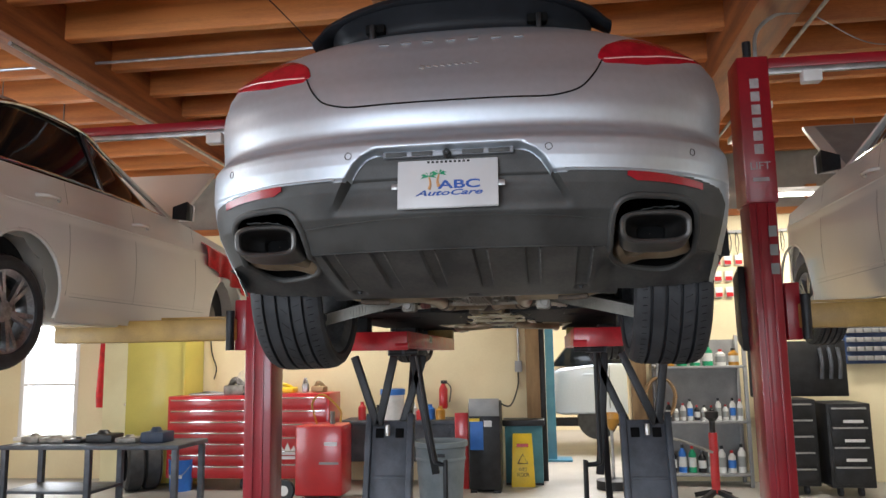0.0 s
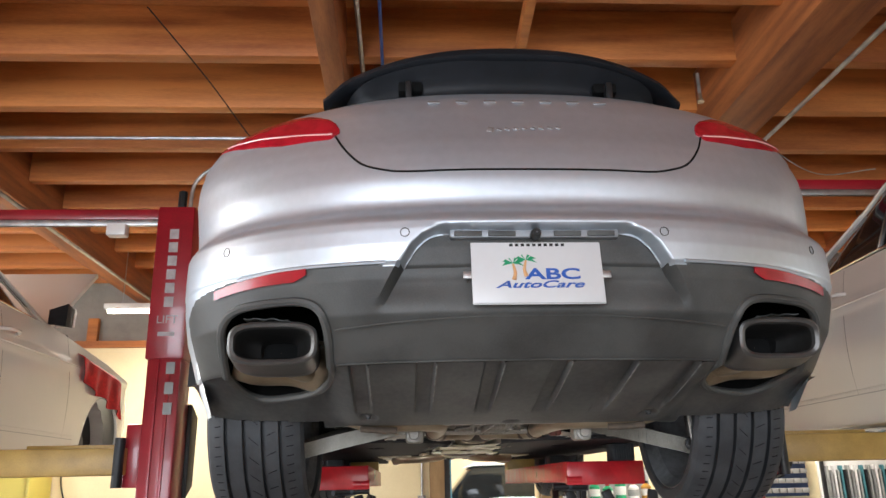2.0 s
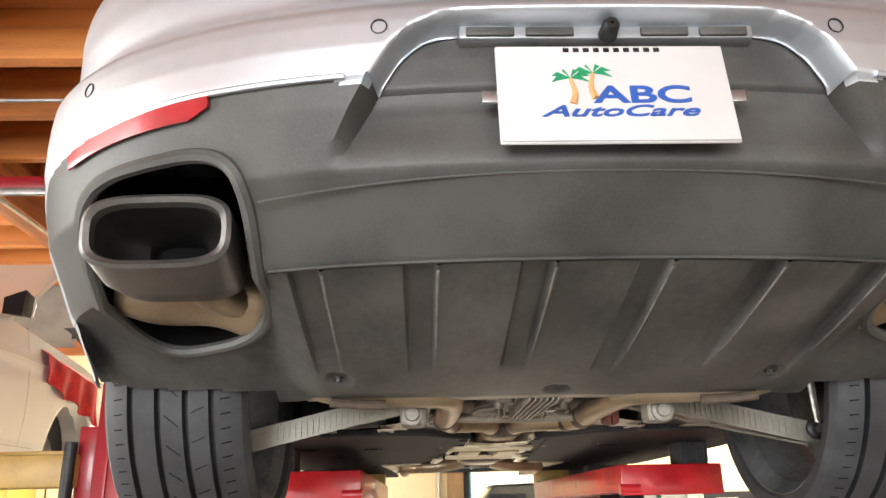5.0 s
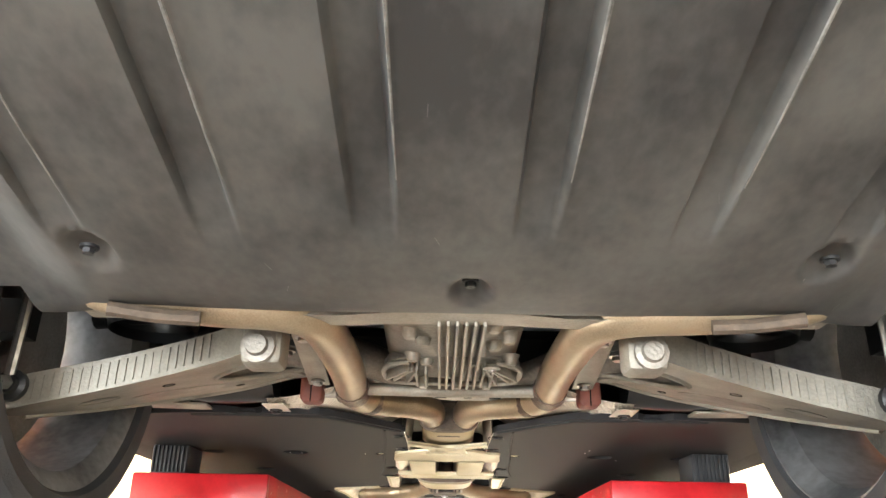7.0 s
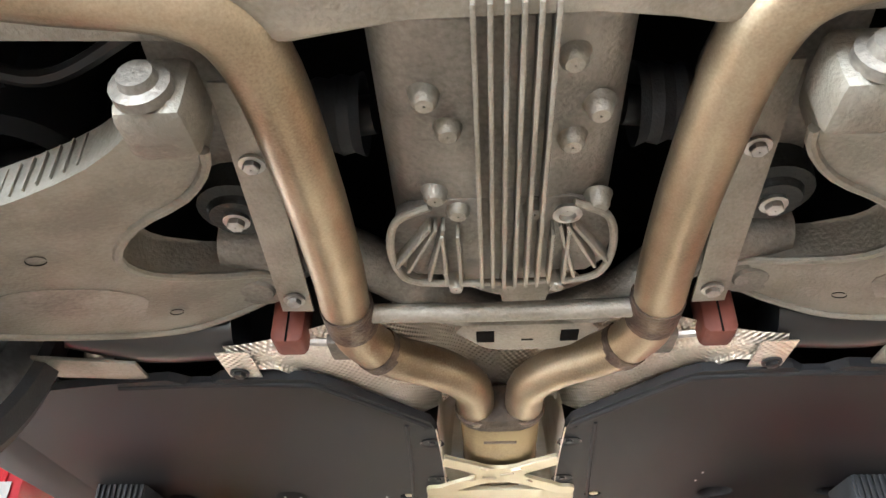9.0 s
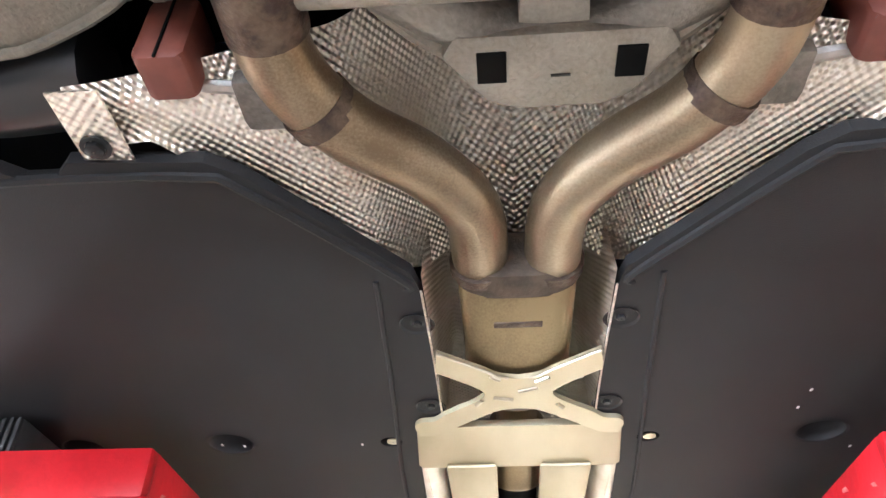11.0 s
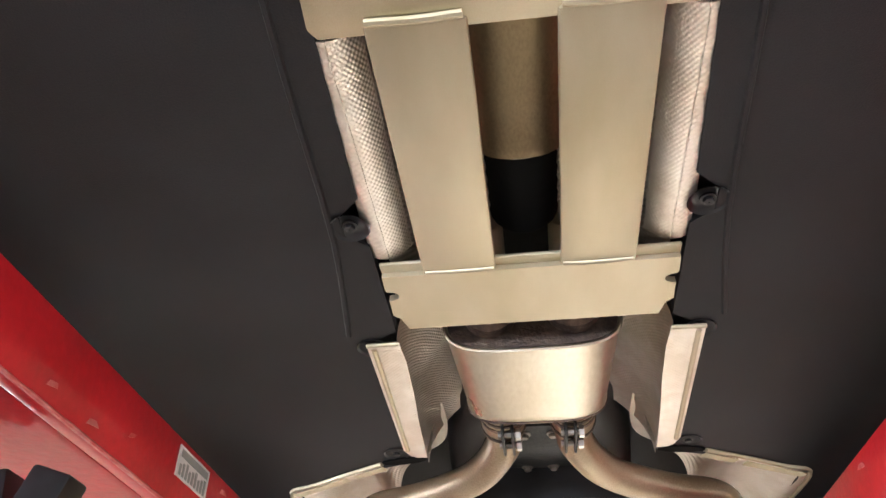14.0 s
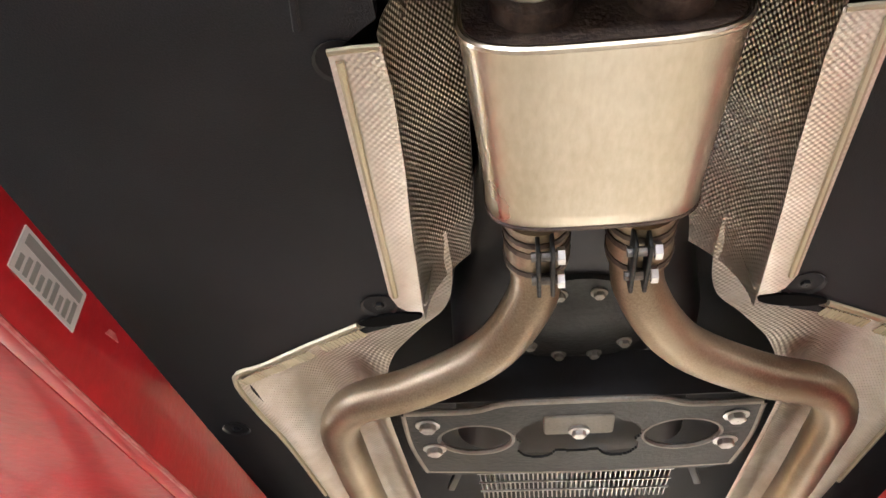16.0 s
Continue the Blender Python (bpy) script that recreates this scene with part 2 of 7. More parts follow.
def single(name, bm, material, label, category, group="", kind="", smooth=35):
    """A thing of one mesh, its origin at its base."""
    zs = [v.co.z for v in bm.verts]
    xs = [v.co.x for v in bm.verts]
    ys = [v.co.y for v in bm.verts]
    at = Vector(((min(xs) + max(xs)) / 2, (min(ys) + max(ys)) / 2, min(zs)))
    bm.transform(Matrix.Translation(-at))
    ob = part(name, bm, material, None, label, smooth)
    ob.location = at
    return tagged(ob, label, category, group, kind)


def box(x0, x1, y0, y1, z0, z1, bevel=0.0, bm=None, m=None):
    own = bmesh.new()
    bmesh.ops.create_cube(own, size=1)
    for v in own.verts:
        v.co = Vector(((x0 + x1) / 2 + v.co.x * (x1 - x0), (y0 + y1) / 2 + v.co.y * (y1 - y0), (z0 + z1) / 2 + v.co.z * (z1 - z0)))
    if bevel:
        bmesh.ops.bevel(own, geom=own.edges[:], offset=bevel, segments=2, profile=0.5, affect="EDGES")
    if m is not None:
        own.transform(m)
    if bm is None:
        return own
    me = bpy.data.meshes.new("tmp")
    own.to_mesh(me)
    own.free()
    bm.from_mesh(me)
    bpy.data.meshes.remove(me)
    return bm


def merge(bm, own):
    me = bpy.data.meshes.new("tmp")
    own.to_mesh(me)
    own.free()
    bm.from_mesh(me)
    bpy.data.meshes.remove(me)
    return bm


def loft(rings, closed=True, caps=True, bm=None):
    """Skin over rings of equally many points."""
    bm = bm or bmesh.new()
    vs = [[bm.verts.new(p) for p in r] for r in rings]
    n = len(vs[0])
    for a, b in zip(vs, vs[1:]):
        for i in range(n if closed else n - 1):
            j = (i + 1) % n
            bm.faces.new((a[i], a[j], b[j], b[i]))
    if caps and closed:
        bm.faces.new(vs[0])
        bm.faces.new(list(reversed(vs[-1])))
    return bm


def curve_pts(pts, step=6):
    """Catmull-Rom through the points."""
    P = [Vector(p) for p in pts]
    P = [P[0] * 2 - P[1]] + P + [P[-1] * 2 - P[-2]]
    out = []
    for i in range(1, len(P) - 2):
        for k in range(step):
            t = k / step
            a, b, c, d = P[i - 1:i + 3]
            out.append(0.5 * (2 * b + (c - a) * t + (2 * a - 5 * b + 4 * c - d) * t * t + (3 * b - a - 3 * c + d) * t ** 3))
    out.append(P[-2])
    return out


def tube(pts, r, n=12, step=6, caps=True, bm=None, closed=False):
    """A round bar along a smooth line; r may be a number or a function of 0..1."""
    line = curve_pts(pts, step) if step > 1 else [Vector(p) for p in pts]
    rings = []
    up = Vector((0.01, 0.02, 1)).normalized()
    for i, p in enumerate(line):
        d = (line[min(i + 1, len(line) - 1)] - line[max(i - 1, 0)]).normalized()
        if i == 0:
            up = (up - d * up.dot(d))
            if up.length < 0.1:
                up = Vector((1, 0, 0)) - d * d.x
        up = (up - d * up.dot(d)).normalized()
        side = d.cross(up)
        rad = r(i / (len(line) - 1)) if callable(r) else r
        rings.append([p + (side * math.cos(2 * math.pi * k / n) + up * math.sin(2 * math.pi * k / n)) * rad for k in range(n)])
    return loft(rings, True, caps, bm)


def lathe(profile, centre, axis="z", n=32, bm=None, caps=False):
    """Rings of (radius, height) round an axis."""
    c = Vector(centre)
    rings = []
    for r, h in profile:
        ring = []
        for k in range(n):
            a = 2 * math.pi * k / n
            u, v = r * math.cos(a), r * math.sin(a)
            ring.append(c + Vector({"z": (u, v, h), "x": (h, u, v), "y": (u, h, v)}[axis]))
        rings.append(ring)
    return loft(rings, True, caps, bm)


def prism(outline, z0, z1, bevel=0.0, bm=None, m=None):
    """A plate of an outline in x and y."""
    own = bmesh.new()
    lo = [own.verts.new((x, y, z0)) for x, y in outline]
    hi = [own.verts.new((x, y, z1)) for x, y in outline]
    own.faces.new(lo)
    own.faces.new(list(reversed(hi)))
    n = len(lo)
    for i in range(n):
        own.faces.new((lo[i], hi[i], hi[(i + 1) % n], lo[(i + 1) % n]))
    if bevel:
        bmesh.ops.bevel(own, geom=own.edges[:], offset=bevel, segments=2, profile=0.5, affect="EDGES")
    if m is not None:
        own.transform(m)
    return own if bm is None else merge(bm, own)


def bar(a, b, w, h, bevel=0.0, bm=None):
    """A straight bar of rectangular section from a to b."""
    a, b = Vector(a), Vector(b)
    q = (b - a).to_track_quat("X", "Z").to_matrix().to_4x4()
    return box(0, (b - a).length, -w / 2, w / 2, -h / 2, h / 2, bevel, bm, Matrix.Translation(a) @ q)


def grid(nu, nv, f, bm=None, keep=None):
    """A sheet of points f(u, v), u and v from 0 to 1; keep(point) tells which cells stay."""
    bm = bm or bmesh.new()
    pts = [[Vector(f(i / nu, j / nv)) for j in range(nv + 1)] for i in range(nu + 1)]
    vs = [[bm.verts.new(p) for p in row] for row in pts]
    for i in range(nu):
        for j in range(nv):
            if keep is None or keep((pts[i][j] + pts[i + 1][j + 1]) / 2):
                bm.faces.new((vs[i][j], vs[i + 1][j], vs[i + 1][j + 1], vs[i][j + 1]))
    loose = [v for v in bm.verts if not v.link_faces]
    bmesh.ops.delete(bm, geom=loose, context="VERTS")
    return bm


def solid(bm, t):
    bmesh.ops.recalc_face_normals(bm, faces=bm.faces[:])
    bmesh.ops.solidify(bm, geom=bm.faces[:], thickness=t)
    return bm


def text_bm(words, size, m, shear=0.0, extrude=0.0006, spacing=1.0, width=None, bold=0.0):
    cu = bpy.data.curves.new("words", "FONT")
    cu.body, cu.size, cu.shear, cu.extrude, cu.space_character = words, size, shear, extrude, spacing
    cu.align_x, cu.align_y, cu.offset = "CENTER", "CENTER", bold
    ob = bpy.data.objects.new("words", cu)
    me = bpy.data.meshes.new_from_object(ob)
    bpy.data.objects.remove(ob)
    bm = bmesh.new()
    bm.from_mesh(me)
    bpy.data.meshes.remove(me)
    if width:
        xs = [v.co.x for v in bm.verts]
        k = width / (max(xs) - min(xs))
        for v in bm.verts:
            v.co.x *= k
    bm.transform(m)
    return bm


def bolt(centre, r, h, axis="z", bm=None):
    """A flanged hexagon head pointing along -axis (down) by h."""
    bm = lathe([(0.001, 0), (r * 1.5, 0), (r * 1.5, -h * 0.35), (r, -h * 0.4)], centre, axis, 16, bm)
    return lathe([(r, -h * 0.3), (r, -h * 0.9), (r * 0.85, -h), (0.001, -h)], centre, axis, 6, bm)


def smooth01(a, b, x):
    t = min(1, max(0, (x - a) / (b - a)))
    return t * t * (3 - 2 * t)


def lerp_table(tab, x):
    if x <= tab[0][0]:
        return tab[0][1]
    for (a, va), (b, vb) in zip(tab, tab[1:]):
        if x <= b:
            return va + (vb - va) * (x - a) / (b - a)
    return tab[-1][1]


# ---- the building ----
def setting(name, bm, material, label, category, smooth=35):
    return tagged(part(name, bm, material, None, label, smooth), label, category, "", "structure")


setting("floor", box(-8.2, 8.2, -30, 16.5, -0.3, 0), CONCRETE, "worn tan concrete workshop floor", "floor", 0)
# far wall: window at the left, way through to the next bay
bm = bmesh.new()
for x0, x1, z0, z1 in ((-8.2, -6.95, 0, 3.25), (-6.95, -6.12, 0, 0.55), (-6.95, -6.12, 2.0, 3.25), (-6.12, 0.27, 0, 3.25), (0.27, 1.3, 2.6, 3.25), (1.3, 8.2, 0, 3.25)):
    box(x0, x1, 9.85, 10.05, z0, z1, 0, bm)
wall_north = setting("wall_north", bm, CREAM, "cream painted wall with a doorway to the next bay", "wall", 0)
bm = bmesh.new()
box(-8.2, 8.2, 9.93, 10.05, 3.25, 4.4, 0, bm)
wall_upper = setting("wall_north_upper", bm, BLOCK, "bare grey concrete block wall above the paint", "wall", 0)
bm = box(-8.2, 8.2, 9.80, 9.93, 3.25, 3.33)
for i in range(14):
    box(-7.4 + i * 1.1, -7.28 + i * 1.1, 9.86, 9.93, 3.33, 3.62, 0, bm)
setting("trim_ledger", bm, WOOD, "rough wooden ledger board with short studs", "ledger", 0)
# the openings in both side walls are unseen, added for the fill lamps
bm = bmesh.new()
for y0, y1, z0, z1 in ((-6, -0.5, 0, 4.4), (-0.5, 3.5, 3.3, 4.4), (3.5, 10.05, 0, 4.4)):
    box(-8.2, -8.0, y0, y1, z0, z1, 0, bm)
setting("wall_west", bm, CREAM, "cream painted side wall with an added opening for fill light", "wall", 0)
bm = bmesh.new()
for y0, y1, z0, z1 in ((-6, 0.5, 0, 4.4), (0.5, 4.5, 3.3, 4.4), (4.5, 10.05, 0, 4.4)):
    box(8.0, 8.2, y0, y1, z0, z1, 0, bm)
setting("wall_east", bm, CREAM, "cream painted side wall with an added opening for fill light", "wall", 0)
bm = bmesh.new()
for x0, x1, z0, z1 in ((-8.2, -4.4, 0, 4.4), (-4.4, -0.8, 3.7, 4.4), (-0.8, 1.2, 0, 4.4), (1.2, 4.8, 3.7, 4.4), (4.8, 8.2, 0, 4.4)):
    box(x0, x1, -6.2, -6.0, z0, z1, 0, bm)
setting("wall_south", bm, CREAM, "cream painted wall with two open roll-up doors", "wall", 0)
# next bay behind the far wall
bm = bmesh.new()
box(-3, 6, 16.3, 16.5, 0, 4.4, 0, bm)
box(-3.2, -3, 10.05, 16.5, 0, 4.4, 0, bm)
box(6, 6.2, 10.05, 16.5, 0, 4.4, 0, bm)
setting("wall_far_bay", bm, CREAM, "cream painted walls of the next bay", "wall", 0)
setting("ceiling_far_bay", box(-3.2, 6.2, 10.05, 16.5, 4.4, 4.5), WOODDECK, "plywood ceiling of the next bay", "ceiling", 0)
setting("ceiling", box(-8.2, 8.2, -6.2, 10.05, 4.36, 4.46), WOODDECK, "stained plywood roof deck between joists", "ceiling", 0)

# timber: joists across, girders along
GIRDERS = ((-3.52, -3.30), (-0.73, -0.61), (1.74, 2.08), (4.4, 4.6), (-6.2, -6.0))
joist_mesh = box(-8.0, 8.0, -0.045, 0.045, 4.02, 4.355, 0.004)
joist = part("joist", joist_mesh, WOOD)
tagged(joist, "orange-brown timber ceiling joist", "joist", "ceiling joists", "structure")
joist.location = (0, -5.7, 0)
for i in range(1, 25):
    copy_thing(joist, Matrix.Translation((0, -5.7 + i * 0.64, 0)))
for k, (x0, x1) in enumerate(GIRDERS):
    bm = box(x0, x1, -6.0, 9.9, 3.8, 4.30, 0.006)
    g = single("girder", bm, GLULAM, "large stained timber girder under the joists", "girder", "roof girders", "structure")
# joist hangers' pale blocking and a strut
single("wood_strut", bar((0.36, 3.3, 4.0), (0.40, 4.6, 3.97), 0.05, 0.09, 0.004), WOOD, "pale timber strut nailed below the joists", "strut")
# conduits and wires
single("conduit", tube([(2.16, -3, 3.79), (2.17, 3, 3.79), (2.17, 9.7, 3.79)], 0.014, 8, 1), GALV, "thin galvanised conduit along a girder", "conduit", "conduits")
single("conduit", tube([(-0.52, -3, 4.007), (-0.52, 9.7, 4.007)], 0.014, 8, 1), GALV, "thin galvanised conduit along a girder", "conduit", "conduits")
single("conduit", tube([(-0.40, -3, 4.011), (-0.40, 9.7, 4.011)], 0.010, 8, 1), BLUEINK, "blue cable run under the joists", "cable")
single("conduit", tube([(-7.9, 5.55, 3.99), (-0.8, 5.55, 3.99)], 0.013, 8, 1), GALV, "thin galvanised conduit below the joists", "conduit", "conduits")
single("conduit", tube([(-3.26, 4.5, 3.72), (-3.2, 9.7, 3.72)], 0.016, 8, 1), GALV, "galvanised conduit along a girder", "conduit", "conduits")
single("hanging_wire", tube([(-1.60, 4.0, 4.0), (-1.40, 4.5, 3.86), (-1.20, 5.2, 3.72), (-0.9, 6.0, 3.6)], 0.004, 6), BLACKSTEEL, "thin black wire sagging below the ceiling", "wire")
single("hanging_wire", tube([(2.2, 5.2, 3.8), (2.6, 5.3, 3.62), (3.1, 5.4, 3.70)], 0.004, 6), GALV, "thin pale wire sagging from a girder", "wire")
s = thing("sprinkler", (1.54, 4.62, 3.80), "small brass fire sprinkler head under the joists", "sprinkler")
part("pipe", tube([(1.54, 4.62, 3.83), (1.54, 4.62, 4.0)], 0.012, 8, 1), GALV, s)
part("head", lathe([(0.004, -0.03), (0.02, -0.03), (0.022, -0.02), (0.012, 0), (0.012, 0.03)], (1.54, 4.62, 3.83), "z", 12, caps=True), EXHAUST, s)


def tube_light(x, y, z, along="y", length=1.25):
    a = thing("tube_light", (x, y, z), "white fluorescent batten with a lit tube on the ceiling", "ceiling light", "fluorescent lights")
    m = Matrix.Translation((x, y, z)) @ (Matrix.Rotation(radians(90), 4, "Z") if along == "x" else Matrix.Identity(4))
    part("housing", box(-0.06, 0.06, -length / 2, length / 2, 0.02, 0.08, 0.008, m=m), WHITEPLATE, a)
    bm = tube([(0, -length / 2 + 0.03, 0), (0, length / 2 - 0.03, 0)], 0.019, 10, 1)
    bm.transform(m)
    part("lit_tube", bm, TUBELIGHT, a, "glowing white tube")
    for k in (-0.45, 0.45):
        top = m @ Vector((0, k, 0.07))
        part("hanger_rod", tube([top, (top.x, top.y, 4.03 if abs((top.y + 5.7) % 0.64) < 0.045 else 4.37)], 0.006, 6, 1), GALV, a)


# the four below y = 5 are unseen, added for light
for lx, ly, lz, al in ((2.35, 7.6, 3.72, "y"), (3.4, 8.9, 3.30, "x"), (-2.8, 8.6, 3.42, "x"), (-2.1, -1.4, 3.76, "y"), (3.2, -1.4, 3.76, "y"), (-5.0, 2.5, 3.76, "y"), (5.4, 4.5, 3.76, "y"), (-4.6, 6.6, 3.76, "y")):
    tube_light(lx, ly, lz, al)


# ---- the silver car on the lift: body ----
N = 2.5
PROFILE = [(1.76, 2.50), (1.80, 2.43), (1.885, 2.352), (1.892, 2.335), (1.96, 2.262), (1.985, 2.232), (2.06, 2.200), (2.092, 2.192), (2.098, 2.185), (2.108, 2.184), (2.14, 2.182), (2.175, 2.184),
           (2.200, 2.188), (2.218, 2.202), (2.234, 2.222), (2.246, 2.231), (2.262, 2.233), (2.285, 2.231), (2.315, 2.230), (2.345, 2.235), (2.39, 2.248), (2.43, 2.264), (2.49, 2.297), (2.55, 2.33), (2.60, 2.365), (2.64, 2.41), (2.67, 2.47), (2.70, 2.58),
           (2.74, 2.75), (2.90, 3.30), (3.00, 3.90), (3.05, 4.40)]
HALF = [(1.76, 0.892), (1.90, 0.914), (2.05, 0.922), (2.20, 0.921), (2.235, 0.911), (2.30, 0.915), (2.35, 0.924), (2.40, 0.932), (2.45, 0.934), (2.50, 0.928), (2.54, 0.895), (2.57, 0.845), (2.60, 0.775), (2.625, 0.70), (2.65, 0.62), (2.70, 0.56), (2.74, 0.60), (2.90, 0.66), (3.05, 0.52)]
DEPTH = [(1.76, 0.58), (2.20, 0.58), (2.35, 0.62), (2.49, 0.60), (2.60, 0.45), (2.70, 0.30), (3.05, 0.30)]
FRONT = [(1.76, 7.0), (2.0, 7.20), (2.3, 7.15), (2.5, 6.9), (2.6, 6.3), (2.70, 5.9), (2.90, 5.5), (3.05, 5.1)]
REAR_AXLE, FRONT_AXLE, WHEEL_Z, WHEEL_R = 3.27, 6.19, 1.862, 0.355


def rear_y(x, z):
    """The rear surface of the body at x and z."""
    w = lerp_table(HALF, z)
    k = min(abs(x) / w, 1)
    return lerp_table(PROFILE, z) + lerp_table(DEPTH, z) * (1 - (1 - k ** N) ** (1 / N))


def notch(z):
    """Half width of the number plate's recess at height z."""
    return lerp_table([(1.98, 0.376), (2.10, 0.310), (2.14, 0.284), (2.163, 0.258), (2.178, 0.225)], z)


def recess(x, z):
    """The number plate's recess: a trapezium, wider below, deep above and running out flush below."""
    half = notch(z)
    side = 1 - smooth01(half - 0.007, half + 0.009, abs(x))
    top = 1 - smooth01(2.170, 2.186, z)
    return 0.046 * side * top * smooth01(1.975, 2.085, z)


def ring(z):
    """A closed plan outline of the body at height z: rear round, sides, nose."""
    y0, w, d, yf = lerp_table(PROFILE, z), lerp_table(HALF, z), lerp_table(DEPTH, z), lerp_table(FRONT, z)
    out = []
    for i in range(301):
        a = radians(-90 + 0.6 * i)
        x = w * math.copysign(abs(math.sin(a)) ** (2 / N), a)
        y = y0 + d * (1 - abs(math.cos(a)) ** (2 / N))
        if abs(x) < 0.52:
            blend = smooth01(0.31, 0.52, abs(x))
            x *= notch(z) / 0.31 * (1 - blend) + blend
            y = rear_y(x, z)
        out.append(Vector((x, y + recess(x, z), z)))
    for i in range(1, 44):
        out.append(Vector((w, y0 + d + (yf - 1.0 - y0 - d) * i / 44, z)))
    for i in range(41):
        a = radians(90 - 4.5 * i)
        out.append(Vector((w * math.copysign(abs(math.sin(a)) ** 0.8, a), yf - 1.0 + 1.0 * abs(math.cos(a)) ** 0.8, z)))
    for i in range(1, 44):
        out.append(Vector((-w, yf - 1.0 - (yf - 1.0 - y0 - d) * i / 44, z)))
    return out


def in_arch(p):
    return abs(p.x) > 0.55 and any((p.y - a) ** 2 + (p.z - 1.90) ** 2 < 0.40 ** 2 for a in (REAR_AXLE, FRONT_AXLE))


def skin_z(v):
    """Height of the raked skin outside the diffuser, v from its upper to its lower edge."""
    return 1.886 - 0.111 * v ** 1.7


def pipe_hole(p):
    u = (abs(p.x) - 0.628) / 0.142
    v = (p.z - 1.886) / 0.140 if p.z > 1.886 else (p.y - rear_y(p.x, 1.887)) / 0.27
    k = 4 if p.z > 1.886 else 2.6
    return abs(u) ** k + abs(v) ** k < 1 and p.y < 2.85


def border(x):
    """Height at which the paint ends and the black bumper begins."""
    a = abs(x)
    if a < 0.31:
        return 2.172
    return 2.098 if a < 0.55 else 2.098 - 0.050 * ((a - 0.55) / 0.4) ** 2


def is_black(p):
    a = abs(p.x)
    if p.y > 2.84 or p.z > 2.175 or a > lerp_table([(1.80, 0.852), (1.90, 0.862), (2.0, 0.872), (2.04, 0.88)], p.z):
        return False
    if p.z > 2.09 and a < 0.36:
        return a < notch(p.z)
    side = 2.098 if a < 0.80 else 2.098 - 3.0 * (a - 0.80) ** 1.5
    return p.z < min(side, border(p.x))


def shell(keep, zs):
    bm = bmesh.new()
    pts = [ring(z) for z in zs]
    vs = [[bm.verts.new(p) for p in r] for r in pts]
    n = len(vs[0])
    for i in range(len(zs) - 1):
        for j in range(n):
            k = (j + 1) % n
            c = (pts[i][j] + pts[i + 1][k]) / 2
            if not in_arch(c) and keep(c):
                bm.faces.new((vs[i][j], vs[i][k], vs[i + 1][k], vs[i + 1][j]))
    bmesh.ops.delete(bm, geom=[v for v in bm.verts if not v.link_faces], context="VERTS")
    return bm


LEVELS = [1.80 + 0.0075 * i for i in range(12)] + [1.887, 1.892] + [1.896 + 0.004 * i for i in range(76)] + [2.205 + 0.0055 * i for i in range(8)] + [2.25 + 0.012 * i for i in range(37)] + [2.70]
LEVELS = sorted(set(round(z, 4) for z in LEVELS))
CAR = thing("silver_car", (0, 4.7, 1.5), "silver four-door sports car raised on a red lift", "car", shift=(0.02, 0, 0))
body = part("body", shell(lambda p: not is_black(p), LEVELS), SILVER, CAR, "silver painted body shell", 40)
bm = shell(lambda p: True, [2.70, 2.705, 2.71, 2.72, 2.74, 2.78, 2.82, 2.86, 2.90, 2.95, 3.0, 3.03, 3.05])
part("greenhouse", bm, GLASS, CAR, "dark tinted windows and roof", 60)
part("roof", prism([(-0.5, 4.4), (0.5, 4.4), (0.5, 5.1), (-0.5, 5.1)], 3.045, 3.065, 0.008), SILVER, CAR)

